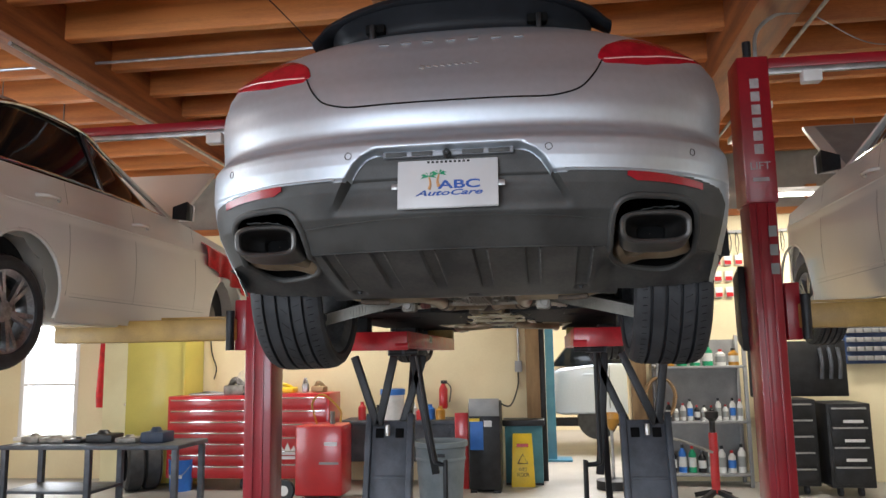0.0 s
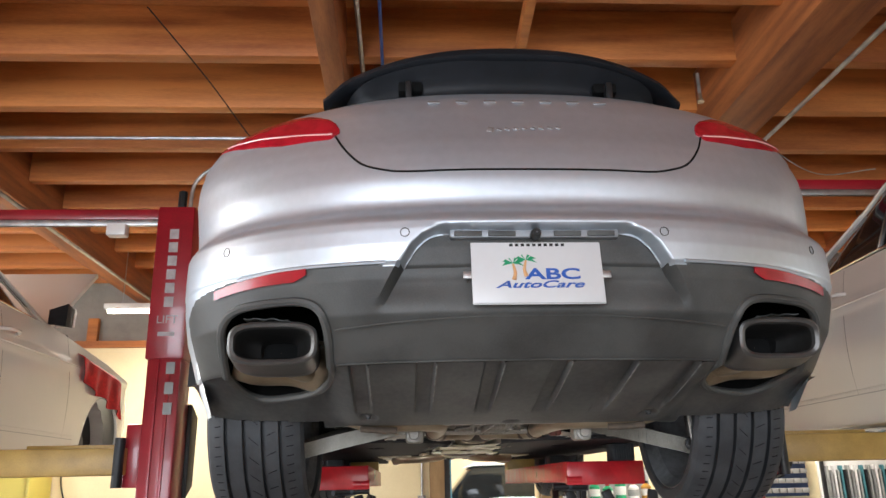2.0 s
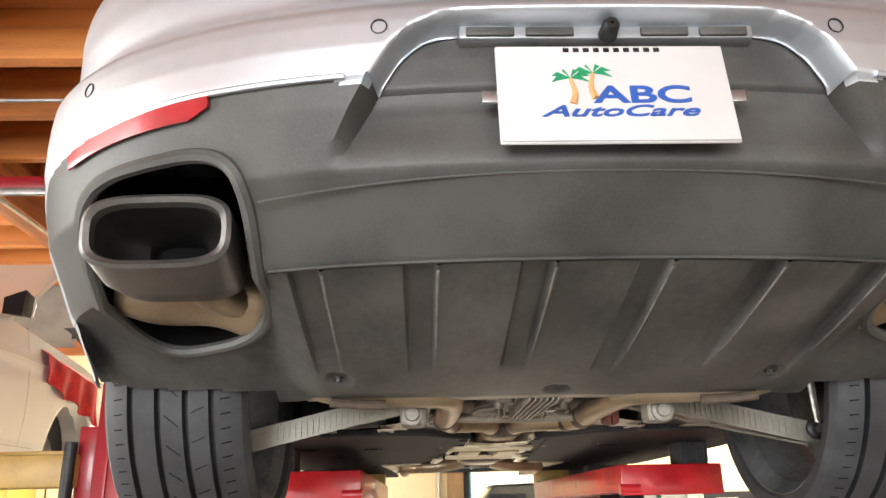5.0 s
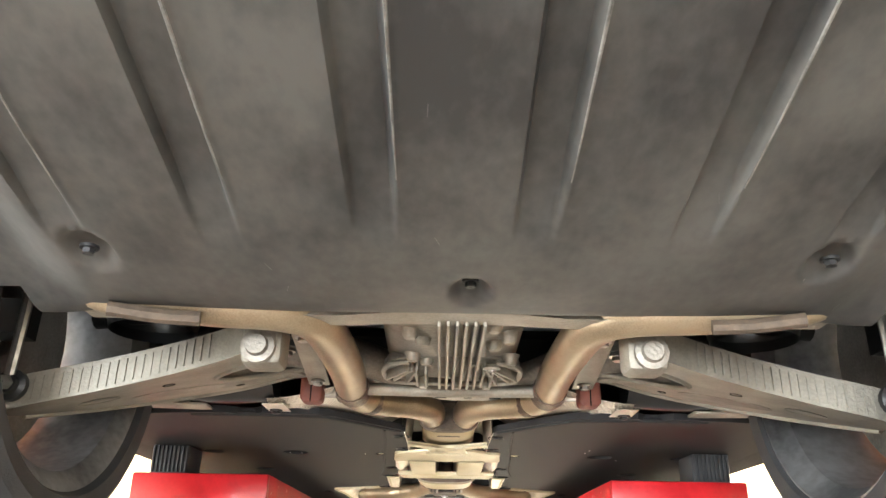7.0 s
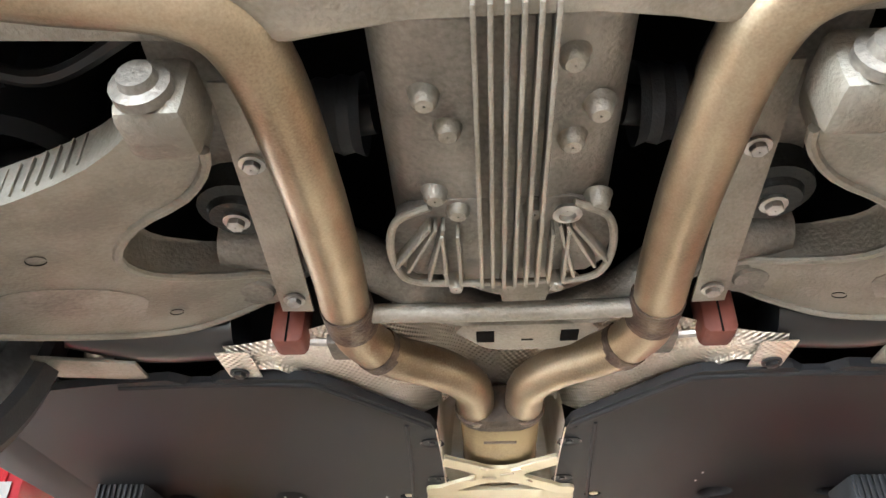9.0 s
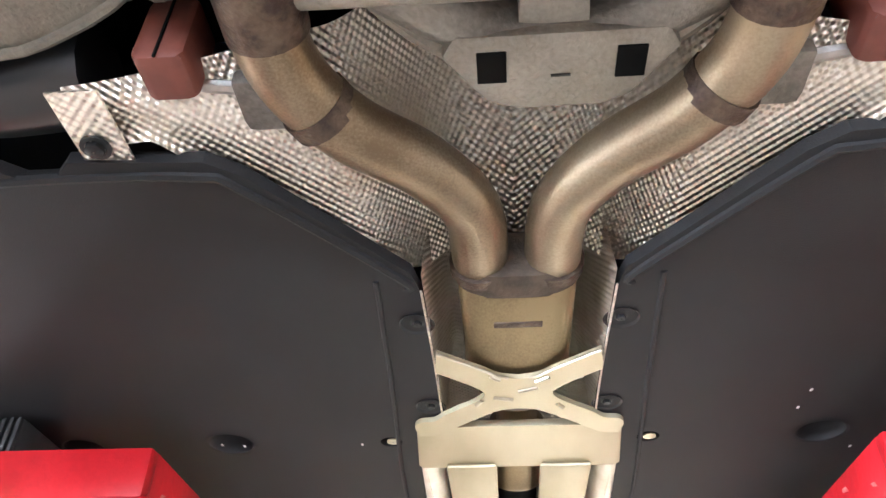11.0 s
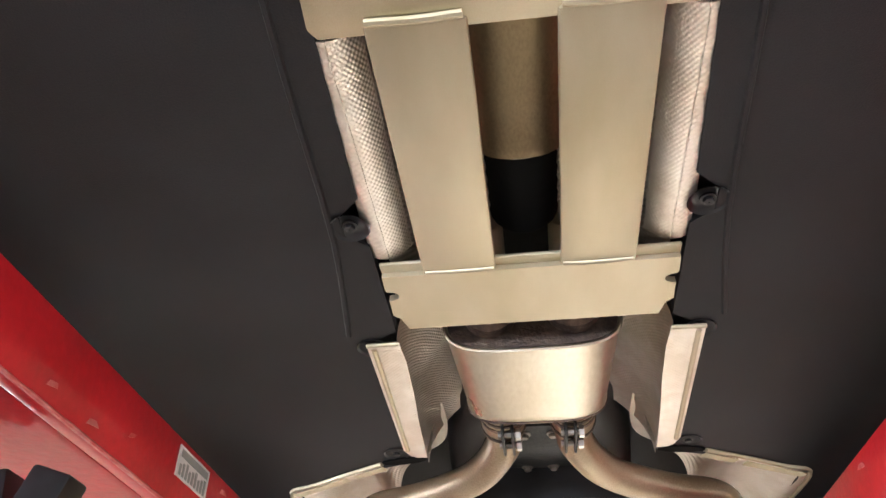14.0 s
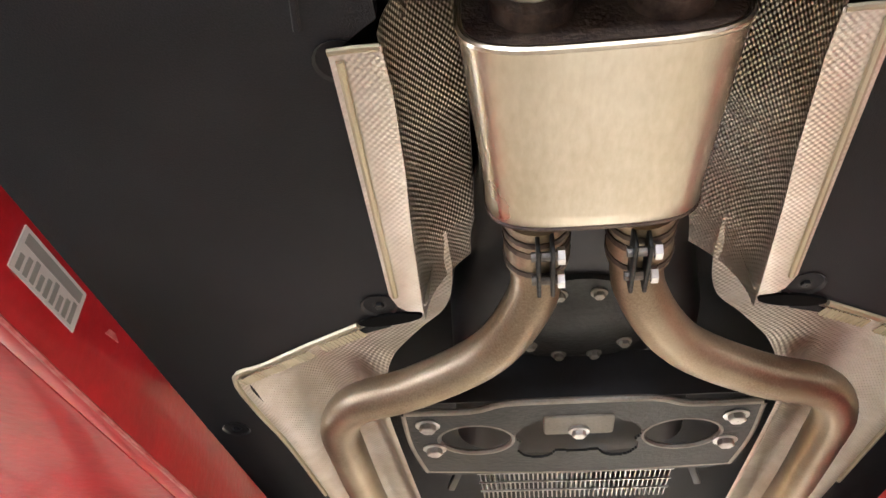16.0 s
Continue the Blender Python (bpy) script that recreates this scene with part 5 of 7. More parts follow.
# rear axle: subframe, differential, control arms
axle = thing("rear_axle_subframe", (0, 3.2, 1.70), "grimy cast aluminium rear subframe with differential", "subframe", shift=(0.02, 0, 0))
part("rear_member", prism([(-0.50, 2.955), (-0.16, 2.975), (-0.10, 2.955), (-0.06, 2.945), (0.06, 2.945), (0.10, 2.955), (0.16, 2.975), (0.50, 2.955), (0.50, 3.0), (0.16, 3.02), (0.07, 2.995), (-0.07, 2.995), (-0.16, 3.02), (-0.50, 3.0)], 1.785, 1.86, 0.006), CASTALU, axle, "cast aluminium rear crossmember")
for s in (-1, 1):
    part("member_bolt", bolt((s * 0.075, 2.978, 1.800), 0.009, 0.012), ZINC, axle)
    # lower control arm with ribbed rear face
    def arm_z(x, y=3.16):
        return 1.800 - 0.085 * (x - 0.30) / 0.36 + 0.15 * (y - 3.16)
    outline = curve_pts([(0.285, 3.068, 0), (0.36, 3.122, 0), (0.46, 3.152, 0), (0.56, 3.160, 0), (0.64, 3.152, 0), (0.70, 3.165, 0), (0.718, 3.22, 0), (0.69, 3.29, 0), (0.60, 3.40, 0), (0.50, 3.475, 0), (0.42, 3.510, 0), (0.36, 3.502, 0), (0.30, 3.475, 0), (0.268, 3.435, 0), (0.282, 3.400, 0),
                         (0.335, 3.378, 0), (0.392, 3.340, 0), (0.405, 3.285, 0), (0.365, 3.232, 0), (0.305, 3.200, 0), (0.268, 3.150, 0), (0.262, 3.090, 0)], 3)
    bm = prism(sym([(p.x, p.y) for p in outline], s), -0.024, 0.026, 0.005)
    for v in bm.verts:
        v.co.z += arm_z(abs(v.co.x), v.co.y)
    arm = part("control_arm", bm, ARMALU, axle, "cast aluminium lower control arm", 40)
    rim_line = [Vector((s * p.x, p.y, arm_z(p.x, p.y) - 0.024)) for p in outline[20:62]]
    part("arm_flange", tube(rim_line, 0.0055, 8, 1), ARMALU, arm)
    # flat plate; the hollow's shade is put into its darker metal
    hollow = [(p.x, p.y) for p in curve_pts([(0.44, 3.44, 0), (0.50, 3.40, 0), (0.56, 3.34, 0), (0.53, 3.31, 0), (0.46, 3.34, 0), (0.42, 3.39, 0), (0.44, 3.44, 0)], 4)][:-1]
    bm = prism(sym(hollow, s), -0.0250, -0.0235)
    for v in bm.verts:
        v.co.z += arm_z(abs(v.co.x), v.co.y)
    part("arm_hollow", bm, DIRTALU, arm)
    for i in range(24):
        x = 0.372 + 0.0135 * i
        y = lerp_table([(0.36, 3.122), (0.46, 3.152), (0.56, 3.160), (0.64, 3.152), (0.70, 3.165)], x)
        part("arm_rib", box(s * x - 0.0007, s * x + 0.0007, y - 0.0016, y + 0.004, arm_z(x) - 0.019, arm_z(x) + 0.018), ARMALU, arm)
    def arm_spot(x, y, r, material, name, squash=1.0):
        own = lathe([(r, 0.0), (r * 0.86, 0.003), (r * 0.5, 0.006), (0.001, 0.007)], (0, 0, 0), "z", 22)
        for v in own.verts:
            v.co = Vector((s * x + v.co.x, y + v.co.y * squash, v.co.z + arm_z(x + s * v.co.x, y + v.co.y * squash) - 0.0252))
        part(name, own, material, arm)
    arm_spot(0.472, 3.255, 0.010, DARK, "arm_hole")
    arm_spot(0.405, 3.450, 0.008, DARK, "arm_hole")
    arm_spot(0.590, 3.270, 0.034, DIRTALU, "arm_hollow", 0.7)
    # bush eye at the arm's forward leg, mount disc seen through the gap between the legs
    part("bush_eye", lathe([(0.001, -0.030), (0.020, -0.030), (0.023, -0.026), (0.036, -0.026), (0.040, -0.020), (0.040, 0.02)], (s * 0.302, 3.437, arm_z(0.302, 3.437)), "z", 24), DIRTALU, arm)
    part("mount_disc", lathe([(0.001, -0.012), (0.030, -0.012), (0.034, -0.004), (0.046, 0.0), (0.048, 0.03)], (s * 0.290, 3.300, 1.838), "z", 24), GASKET, axle)
    part("mount_bolt", bolt((s * 0.290, 3.300, 1.826), 0.010, 0.012), ZINC, axle)
    # cast side member of the subframe with its bolted feet
    side_member = part("side_member", prism(sym([(p.x, p.y) for p in curve_pts([(0.215, 3.02, 0), (0.30, 3.03, 0), (0.325, 3.12, 0), (0.318, 3.25, 0), (0.335, 3.36, 0), (0.318, 3.42, 0), (0.352, 3.468, 0), (0.345, 3.505, 0), (0.275, 3.512, 0), (0.222, 3.46, 0), (0.200, 3.34, 0), (0.196, 3.16, 0)], 3)], s), 1.868, 1.905, 0.008), DIRTALU, axle, "grimy cast side member of the subframe")
    for bx, by in ((0.312, 3.372), (0.330, 3.487), (0.288, 3.492)):
        part("member_foot", lathe([(0.001, -0.014), (0.018, -0.014), (0.021, -0.008), (0.026, 0.0)], (s * bx, by, 1.868), "z", 18), CASTALU, side_member)
        part("foot_bolt", bolt((s * bx, by, 1.854), 0.009, 0.012), ZINC, side_member)
    part("jack_post", tube(sym([(0.560, 3.575, 1.786), (0.552, 3.54, 1.83), (0.545, 3.50, 1.90)], s), 0.020, 12), CASTALU, axle)
    part("brake_hose", tube(sym([(0.33, 3.09, 1.90), (0.43, 3.12, 1.868), (0.53, 3.10, 1.885), (0.62, 3.14, 1.92)], s), 0.009, 8), BLACKSTEEL, axle)
    part("upper_link", tube(sym([(0.30, 3.06, 1.93), (0.45, 3.09, 1.92), (0.64, 3.14, 1.90)], s), lambda t: 0.018 + 0.006 * math.cos(6.3 * t), 12), DIRTALU, axle)
    part("ball_joint", lathe([(0.001, -0.030), (0.014, -0.030), (0.016, -0.022), (0.024, -0.018), (0.024, 0.012)], (s * 0.672, 3.160, 1.722), "y", 18, caps=True), BLACKSTEEL, arm)
    part("joint_nut", lathe([(0.001, -0.040), (0.011, -0.040), (0.011, -0.028)], (s * 0.672, 3.160, 1.722), "y", 6), ZINC, arm)
    part("drop_link", tube(sym([(0.672, 3.135, 1.735), (0.662, 3.12, 1.80), (0.655, 3.11, 1.90)], s), 0.008, 8), ZINC, axle)
    # bush and its bolt, bracket
    part("bush_bracket", box(min(s * 0.242, s * 0.302), max(s * 0.242, s * 0.302), 3.035, 3.095, 1.734, 1.80, 0.012), ARMALU, axle)
    part("bush_bolt", lathe([(0.001, -0.020), (0.014, -0.020), (0.016, -0.012), (0.024, -0.010), (0.024, 0.0)], (s * 0.275, 3.036, 1.758), "y", 18), DIRTALU, axle)
    part("sheet_strut", bar((s * 0.240, 3.10, 1.832), (s * 0.256, 3.47, 1.803), 0.040, 0.004, 0.001), CASTALU, axle)
    for by in (3.20, 3.44):
        part("strut_bolt", bolt((s * (0.245 + 0.04 * (by - 3.2)), by, 1.822 - 0.078 * (by - 3.2)), 0.009, 0.010), ZINC, axle)
    part("spring_seat", lathe([(0.07, 0), (0.075, 0.02), (0.06, 0.05), (0.062, 0.14)], (s * 0.50, 3.22, 1.83), "z", 24), GLOSSBLACK, axle)
    part("air_spring", lathe([(0.055, 0), (0.065, 0.03), (0.065, 0.17)], (s * 0.47, 3.50, 1.85), "z", 24), GLOSSBLACK, axle)
    part("cooling_duct", tube(sym([(0.36, 3.56, 1.83), (0.48, 3.56, 1.825), (0.58, 3.52, 1.83)], s), 0.045, 14), GLOSSBLACK, axle, "black plastic duct")
    part("jack_tab", prism(sym([(0.50, 3.56), (0.66, 3.53), (0.70, 3.56), (0.62, 3.60), (0.50, 3.615)], s), 1.775, 1.781, 0.002), CASTALU, axle)
    part("drive_shaft", tube(sym([(0.13, 3.22, 1.90), (0.40, 3.25, 1.89), (0.62, 3.27, 1.87)], s), 0.022, 12, 3), BLACKSTEEL, axle)
    part("shaft_boot", lathe([(0.045 - 0.004 * (i % 2) - 0.001 * i, s * (0.14 + 0.012 * i)) for i in range(9)], (0, 3.22, 1.90), "x", 20), RUBBER, axle)
diff = part("differential", loft([oval_ring(2.985, 0.085, 0.055, 1.885, 0.55), oval_ring(3.02, 0.115, 0.075, 1.880, 0.5), oval_ring(3.34, 0.118, 0.078, 1.880, 0.5), oval_ring(3.39, 0.085, 0.060, 1.875, 0.6), oval_ring(3.46, 0.045, 0.045, 1.86, 0.9)]), DIRTALU, axle, "finned cast aluminium differential housing")
for i in range(6):
    x = -0.022 + 0.0125 * i
    part("cooling_fin", box(x - 0.0022, x + 0.0022, 2.985, 3.385, 1.778, 1.812, 0.001), CASTALU, diff)
for i in range(9):
    x = -0.062 + 0.0165 * i
    if not -0.03 < x < 0.045:
        part("cooling_fin", box(x - 0.002, x + 0.002, 3.285, 3.385, 1.782, 1.812, 0.001), CASTALU, diff)
for s in (-1, 1):
    for xa, xb in ((0.060, 0.082), (0.068, 0.104), (0.074, 0.116)):
        part("web_rib", bar((s * xa, 3.275, 1.797), (s * xb, 3.378 - 0.9 * (xb - 0.082), 1.797), 0.004, 0.024, 0.001), CASTALU, diff)
fan = [(-0.072, 3.245, 1.794), (-0.108, 3.268, 1.794), (-0.120, 3.315, 1.793), (-0.116, 3.365, 1.792), (-0.098, 3.388, 1.792), (-0.05, 3.392, 1.791), (0.05, 3.392, 1.791), (0.098, 3.388, 1.792), (0.116, 3.365, 1.792), (0.120, 3.315, 1.793), (0.108, 3.268, 1.794), (0.072, 3.245, 1.794)]
part("fan_web", prism([(x, y) for x, y, z in fan], 1.802, 1.815, 0.002), DIRTALU, diff)
part("fan_rim", tube(fan, 0.0045, 10, 4), CASTALU, diff, "rounded rim round the cast ribs")
for bx, by in ((-0.066, 3.235), (-0.044, 3.262), (0.034, 3.262), (0.098, 3.255), (-0.066, 3.10), (-0.048, 3.14), (0.058, 3.06), (0.085, 3.12), (0.064, 3.16)):
    part("housing_boss", lathe([(0.001, -0.012), (0.008, -0.012), (0.0115, -0.008), (0.0125, -0.002), (0.016, 0.006)], (bx, by, 1.804), "z", 16), CASTALU, diff)
for bx in (-0.052, 0.008, 0.064):
    part("rim_bolt", lathe([(0.001, -0.016), (0.007, -0.016), (0.009, -0.010), (0.010, 0.006)], (bx, 3.394, 1.798), "z", 14), CASTALU, diff)
part("drain_plug", lathe([(0.012, 0), (0.015, -0.006), (0.009, -0.008), (0.008, -0.002), (0.001, -0.002)], (0.066, 3.255, 1.792), "z", 18), ZINC, diff)
part("nose_mount", loft([[Vector((0.030 + sx * w, y, z + sz * 0.02)) for sx, sz in ((-1, -1), (1, -1), (1, 1), (-1, 1))] for y, w, z in ((3.37, 0.058, 1.850), (3.40, 0.045, 1.842), (3.44, 0.034, 1.836), (3.48, 0.026, 1.832), (3.53, 0.028, 1.832))]), CASTALU, axle, "cast neck between the differential and the crossmember")
# bowed front member with its cast centre box
bow = [(-0.33, 3.385, 1.850), (-0.22, 3.385, 1.845), (-0.15, 3.425, 1.838), (-0.085, 3.490, 1.830), (-0.02, 3.530, 1.828), (0.035, 3.538, 1.826), (0.09, 3.530, 1.828), (0.155, 3.490, 1.830), (0.21, 3.425, 1.838), (0.27, 3.385, 1.845), (0.33, 3.385, 1.850)]
part("bow_member", tube(bow, lambda t: 0.034 - 0.010 * math.sin(math.pi * t) ** 4, 14, 5), DIRTALU, axle, "bowed cast front crossmember")
part("bow_flange", tube([(x * 0.96, y + 0.036, z - 0.010) for x, y, z in bow[2:9]], 0.008, 8, 5), CASTALU, axle)
centre = part("centre_box", prism([(-0.050, 3.520), (0.120, 3.520), (0.132, 3.540), (0.096, 3.588), (0.070, 3.598), (0.000, 3.598), (-0.026, 3.588), (-0.062, 3.540)], 1.800, 1.848, 0.006), CASTALU, axle, "cast centre box with two windows")
for x0, x1 in ((-0.032, -0.008), (0.080, 0.104)):
    part("box_window", box(x0, x1, 3.535, 3.566, 1.7985, 1.803, 0.0008), DARK, centre)
part("cast_mark", box(0.028, 0.044, 3.560, 3.562, 1.7985, 1.801), GASKET, centre)

# gearbox end, front crossmember and cooler
gear = thing("gearbox_crossmember", (0, 5.5, 1.76), "grey pressed-steel gearbox crossmember with bolts", "crossmember", shift=(0.02, -0.055, 0))
part("gearbox_cover", lathe([(0.001, -0.012), (0.05, -0.012), (0.062, -0.006), (0.10, 0.0), (0.11, 0.04), (0.14, 0.06)], (0, 5.325, 1.832), "z", 32), GASKET, gear, "dark gearbox cover with ring of bolts")
for i in range(10):
    a = 2 * math.pi * i / 10
    part("cover_bolt", bolt((0.078 * math.cos(a), 5.325 + 0.078 * math.sin(a), 1.830), 0.007, 0.010), CASTALU, gear)
part("gearbox_body", loft([oval_ring(5.05, 0.11, 0.05, 1.895, 0.7), oval_ring(5.35, 0.17, 0.06, 1.895, 0.6), oval_ring(5.75, 0.20, 0.07, 1.90, 0.6)]), BLACKSTEEL, gear)


def plate_with_holes(outline_f, holes, x0, x1, y0, y1, z, n=150, m=70):
    def keep(p):
        if not outline_f(p.x, p.y):
            return False
        return not any(((p.x - hx) / rx) ** 2 + ((p.y - hy) / ry) ** 2 < 1 for hx, hy, rx, ry in holes)
    return grid(n, m, lambda u, v: (x0 + (x1 - x0) * u, y0 + (y1 - y0) * v, z), keep=keep)


holes = [(-0.15, 5.535, 0.056, 0.052), (0.15, 5.535, 0.056, 0.052), (0, 5.525, 0.092, 0.062), (-0.060, 5.572, 0.030, 0.038), (0.060, 5.572, 0.030, 0.038)]
bm = plate_with_holes(lambda x, y: 5.42 + 0.022 * smooth01(0.10, 0.16, abs(x)) < y < 5.67 - 0.02 * smooth01(0.2, 0.24, abs(x)) and abs(x) < 0.250 - 0.10 * max(0, y - 5.6), holes, -0.250, 0.250, 5.42, 5.67, 1.768)
part("member_web", solid(grid(30, 6, lambda u, v: (0.25 * (2 * u - 1), 5.421 - 0.008 * v, 1.770 + (0.035 + 0.035 * (1 - abs(2 * u - 1) ** 2)) * v)), 0.004), BLACKSTEEL, gear, "black arched web of the crossmember")
part("member_plate", solid(bm, 0.004), GASKET, gear, "grey pressed plate with round openings", 30)
part("plate_lip", tube([(-0.245, 5.442, 1.768), (-0.15, 5.440, 1.767), (-0.10, 5.420, 1.767), (0, 5.418, 1.767), (0.10, 5.420, 1.767), (0.15, 5.440, 1.767), (0.245, 5.442, 1.768)], 0.005, 8, 4), CASTALU, gear)
part("plate_lip", tube([(-0.235, 5.655, 1.768), (0, 5.672, 1.767), (0.235, 5.655, 1.768)], 0.005, 8, 4), CASTALU, gear)
for hx, hy, rx, ry in holes[:2]:
    part("hole_collar", tube([(hx + rx * math.cos(2 * math.pi * i / 28), hy + ry * math.sin(2 * math.pi * i / 28), 1.767) for i in range(30)], 0.004, 6, 1, False), DIRTALU, gear)
part("mount_block", box(-0.050, 0.050, 5.458, 5.518, 1.760, 1.80, 0.005), ARMALU, gear, "pale grey mount block")
part("mount_bolt", bolt((0, 5.498, 1.760), 0.010, 0.012), ZINC, gear)
for s in (-1, 1):
    for by in (5.475, 5.56):
        part("member_bolt", bolt((s * 0.215, by, 1.767), 0.012, 0.014), ZINC, gear)
    for bx, by in ((0.095, 5.50), (0.095, 5.60), (0.06, 5.645)):
        part("rivet_hole", lathe([(0.004, -0.0005), (0.001, -0.0005)], (s * bx, by, 1.7675), "z", 10), DARK, gear)
for i in range(40):
    x = -0.156 + 0.008 * i
    part("cooler_fin", box(x - 0.0009, x + 0.0009, 5.690, 5.82, 1.775, 1.80), ZINC, gear)
for y in (5.694, 5.735, 5.776):
    part("cooler_bar", box(-0.160, 0.160, y - 0.0012, y + 0.0012, 1.772, 1.775), ZINC, gear)
for s in (-1, 1):
    part("plate_lip", tube(sym([(0.246, 5.444, 1.767), (0.249, 5.55, 1.767), (0.238, 5.655, 1.767)], s), 0.0045, 8, 3), CASTALU, gear)
    part("cooler_strut", bar((s * 0.18, 5.67, 1.79), (s * 0.215, 5.80, 1.79), 0.012, 0.012, 0.002), BLACKSTEEL, gear)



# ---- the lift under the silver car ----
def lift_unit(s, cx):
    u = thing("lift_unit", (s * 0.62, 5.0, 0), "red-topped scissor lift with grey carriage and black legs", "car lift", "lift units")
    x0, x1 = sorted((s * 0.462, s * 0.79))
    tilt = Matrix.Translation((s * 0.47, 4.1, 0)) @ Matrix.Rotation(radians(s * 0.0), 4, "Z") @ Matrix.Translation((-s * 0.47, -4.1, 0))
    part("top_beam", box(x0, x1, 4.05, 6.15, 1.602, 1.672, 0.008, m=tilt), REDPAINT, u, "glossy red lifting beam")
    part("inner_flange", box(*sorted((s * 0.442, s * 0.462)), 4.045, 6.16, 1.602, 1.692, 0.004, m=tilt), REDPAINT, u)
    part("end_plate", box(*sorted((s * 0.440, s * 0.79)), 4.026, 4.05, 1.590, 1.690, 0.005, m=tilt), REDPAINT, u)
    part("end_pin", tube([(s * 0.436, 4.040, 1.612), (s * 0.505, 4.040, 1.612)], 0.020, 16, 1), REDPAINT, u, "round red hinge pin")
    # pale edge holds both the chipped paint and a painted highlight
    part("worn_lit_edge", tube([(s * 0.4425, 4.05 + 0.15 * k, 1.6035 + 0.0006 * (k % 3)) for k in range(15)], 0.0026, 6, 1), WORNRED, u, "chipped paint edge with its highlight painted pale")
    for k in range(9):
        py, pz = 4.08 + 0.11 * k + 0.03 * math.sin(5 * k), 1.615 + 0.055 * (0.5 + 0.5 * math.sin(7.3 * k))
        part("paint_chip", prism([(py, pz), (py + 0.012 + 0.006 * (k % 3), pz + 0.004), (py + 0.016, pz + 0.009), (py + 0.004, pz + 0.007)], -0.0004, 0.0004, 0, m=Matrix(((0, 0, 1, s * 0.4416), (1, 0, 0, 0), (0, 1, 0, 0), (0, 0, 0, 1)))), WORNRED, u)

    if s < 0:
        part("sticker", box(*sorted((s * 0.4405, s * 0.442)), 4.836, 4.936, 1.642, 1.682, 0, m=tilt), WHITEINK, u, "grey and white label with printed bars")
        for i in range(9):
            part("printed_bar", box(*sorted((s * 0.4398, s * 0.4405)), 4.842 + 0.010 * i, 4.848 + 0.010 * i, 1.645, 1.659 + 0.003 * (i % 3), 0, None, tilt), GREYINK, u)
        part("printed_bar", box(*sorted((s * 0.4398, s * 0.4405)), 4.842, 4.930, 1.668, 1.678, 0, None, tilt), GREYINK, u)
    part("oil_pipe", tube([(s * 0.62, 4.44, 1.582), (s * 0.452, 4.44, 1.582)], 0.016, 14, 1), BLACKSTEEL, u, "dark steel oil pipe")
    part("pipe_collar", tube([(s * 0.545, 4.44, 1.582), (s * 0.530, 4.44, 1.582)], 0.021, 14, 1), GREYSTEEL, u)
    part("pipe_block", box(*sorted((s * 0.52, s * 0.64)), 4.475, 4.56, 1.56, 1.602, 0.006), GREYSTEEL, u)
    # rubber blocks that carry the sills
    for y in (4.16, 5.72):
        pad = part("rubber_pad", box(s * 0.725 - 0.05, s * 0.725 + 0.05, y - 0.06, y + 0.06, 1.672, 1.77, 0.006), RUBBER, u, "black ribbed rubber block")
        for i in range(9):
            part("pad_rib", box(s * 0.725 - 0.045 + 0.011 * i, s * 0.725 - 0.040 + 0.011 * i, y - 0.066, y - 0.058, 1.70, 1.768, 0.001), RUBBER, pad)
    part("extension_pad", box(*sorted((s * 0.46, s * 0.66)), 6.16, 6.30, 1.655, 1.765, 0.006), GOLD, u, "tan steel extension pad")
    # legs: crossed black bars down to the carriage
    for xa, za, xb, zb, y in ((0.86, 1.56, 0.74, 1.16, 4.45), (0.62, 1.56, 0.73, 1.16, 4.45), (0.54, 1.56, 0.42, 0.86, 4.62), (0.47, 1.56, 0.74, 0.80, 4.62)):
        part("leg", bar((s * xa + (cx - s * 0.68) * 0.6, y, za), (s * xb + cx - s * 0.68, y, zb), 0.035, 0.045, 0.004), BLACKSTEEL, u)
    part("rear_leg", bar((s * 0.66, 5.5, 1.56), (s * 0.66, 4.8, 0.12), 0.04, 0.06, 0.004), BLACKSTEEL, u)
    # leaning grey carriage
    lean = Matrix.Translation((cx, 4.50, 0.95)) @ Matrix.Rotation(radians(-14), 4, "X")
    car = part("carriage", box(-0.12, 0.12, -0.02, 0.02, -0.30, 0.23, 0.008, m=lean), GREYSTEEL, u, "blue-grey steel carriage plate")
    for sx in (-1, 1):
        part("side_rail", box(sx * 0.125 - 0.018, sx * 0.125 + 0.018, -0.045, 0.03, -0.36, 0.27, 0.006, m=lean), GREYSTEEL, car)
        part("plate_window", box(sx * 0.06 - 0.025, sx * 0.06 + 0.025, -0.0235, -0.018, 0.13, 0.185, 0.004, m=lean), DARK, car)
    part("plate_fold", box(-0.11, 0.11, -0.026, -0.018, -0.10, -0.085, 0.002, m=lean), GREYSTEEL, car)
    part("ram", tube([(cx, 4.46, 1.16), (cx, 4.46, 1.10)], 0.014, 12, 1), ZINC, car)
    part("foot_plate", box(cx - 0.26, cx + 0.26, 4.30, 6.0, 0.0, 0.05, 0.008), GREYSTEEL, u)
    for sx in (-1, 1):
        part("base_rail", box(cx + sx * 0.16 - 0.03, cx + sx * 0.16 + 0.03, 4.36, 5.9, 0.05, 0.14, 0.006), GREYSTEEL, u)
        part("side_arm", bar((cx + sx * 0.13, 4.54, 0.66), (cx + sx * 0.16, 4.42, 0.10), 0.04, 0.06, 0.004), GREYSTEEL, u)
    part("foot_bracket", box(cx - 0.21, cx - 0.13, 4.38, 4.46, 0.62, 0.68, 0.006), GREYSTEEL, u)
    # bent release handle
    hx = -0.35 if s < 0 else 0.57
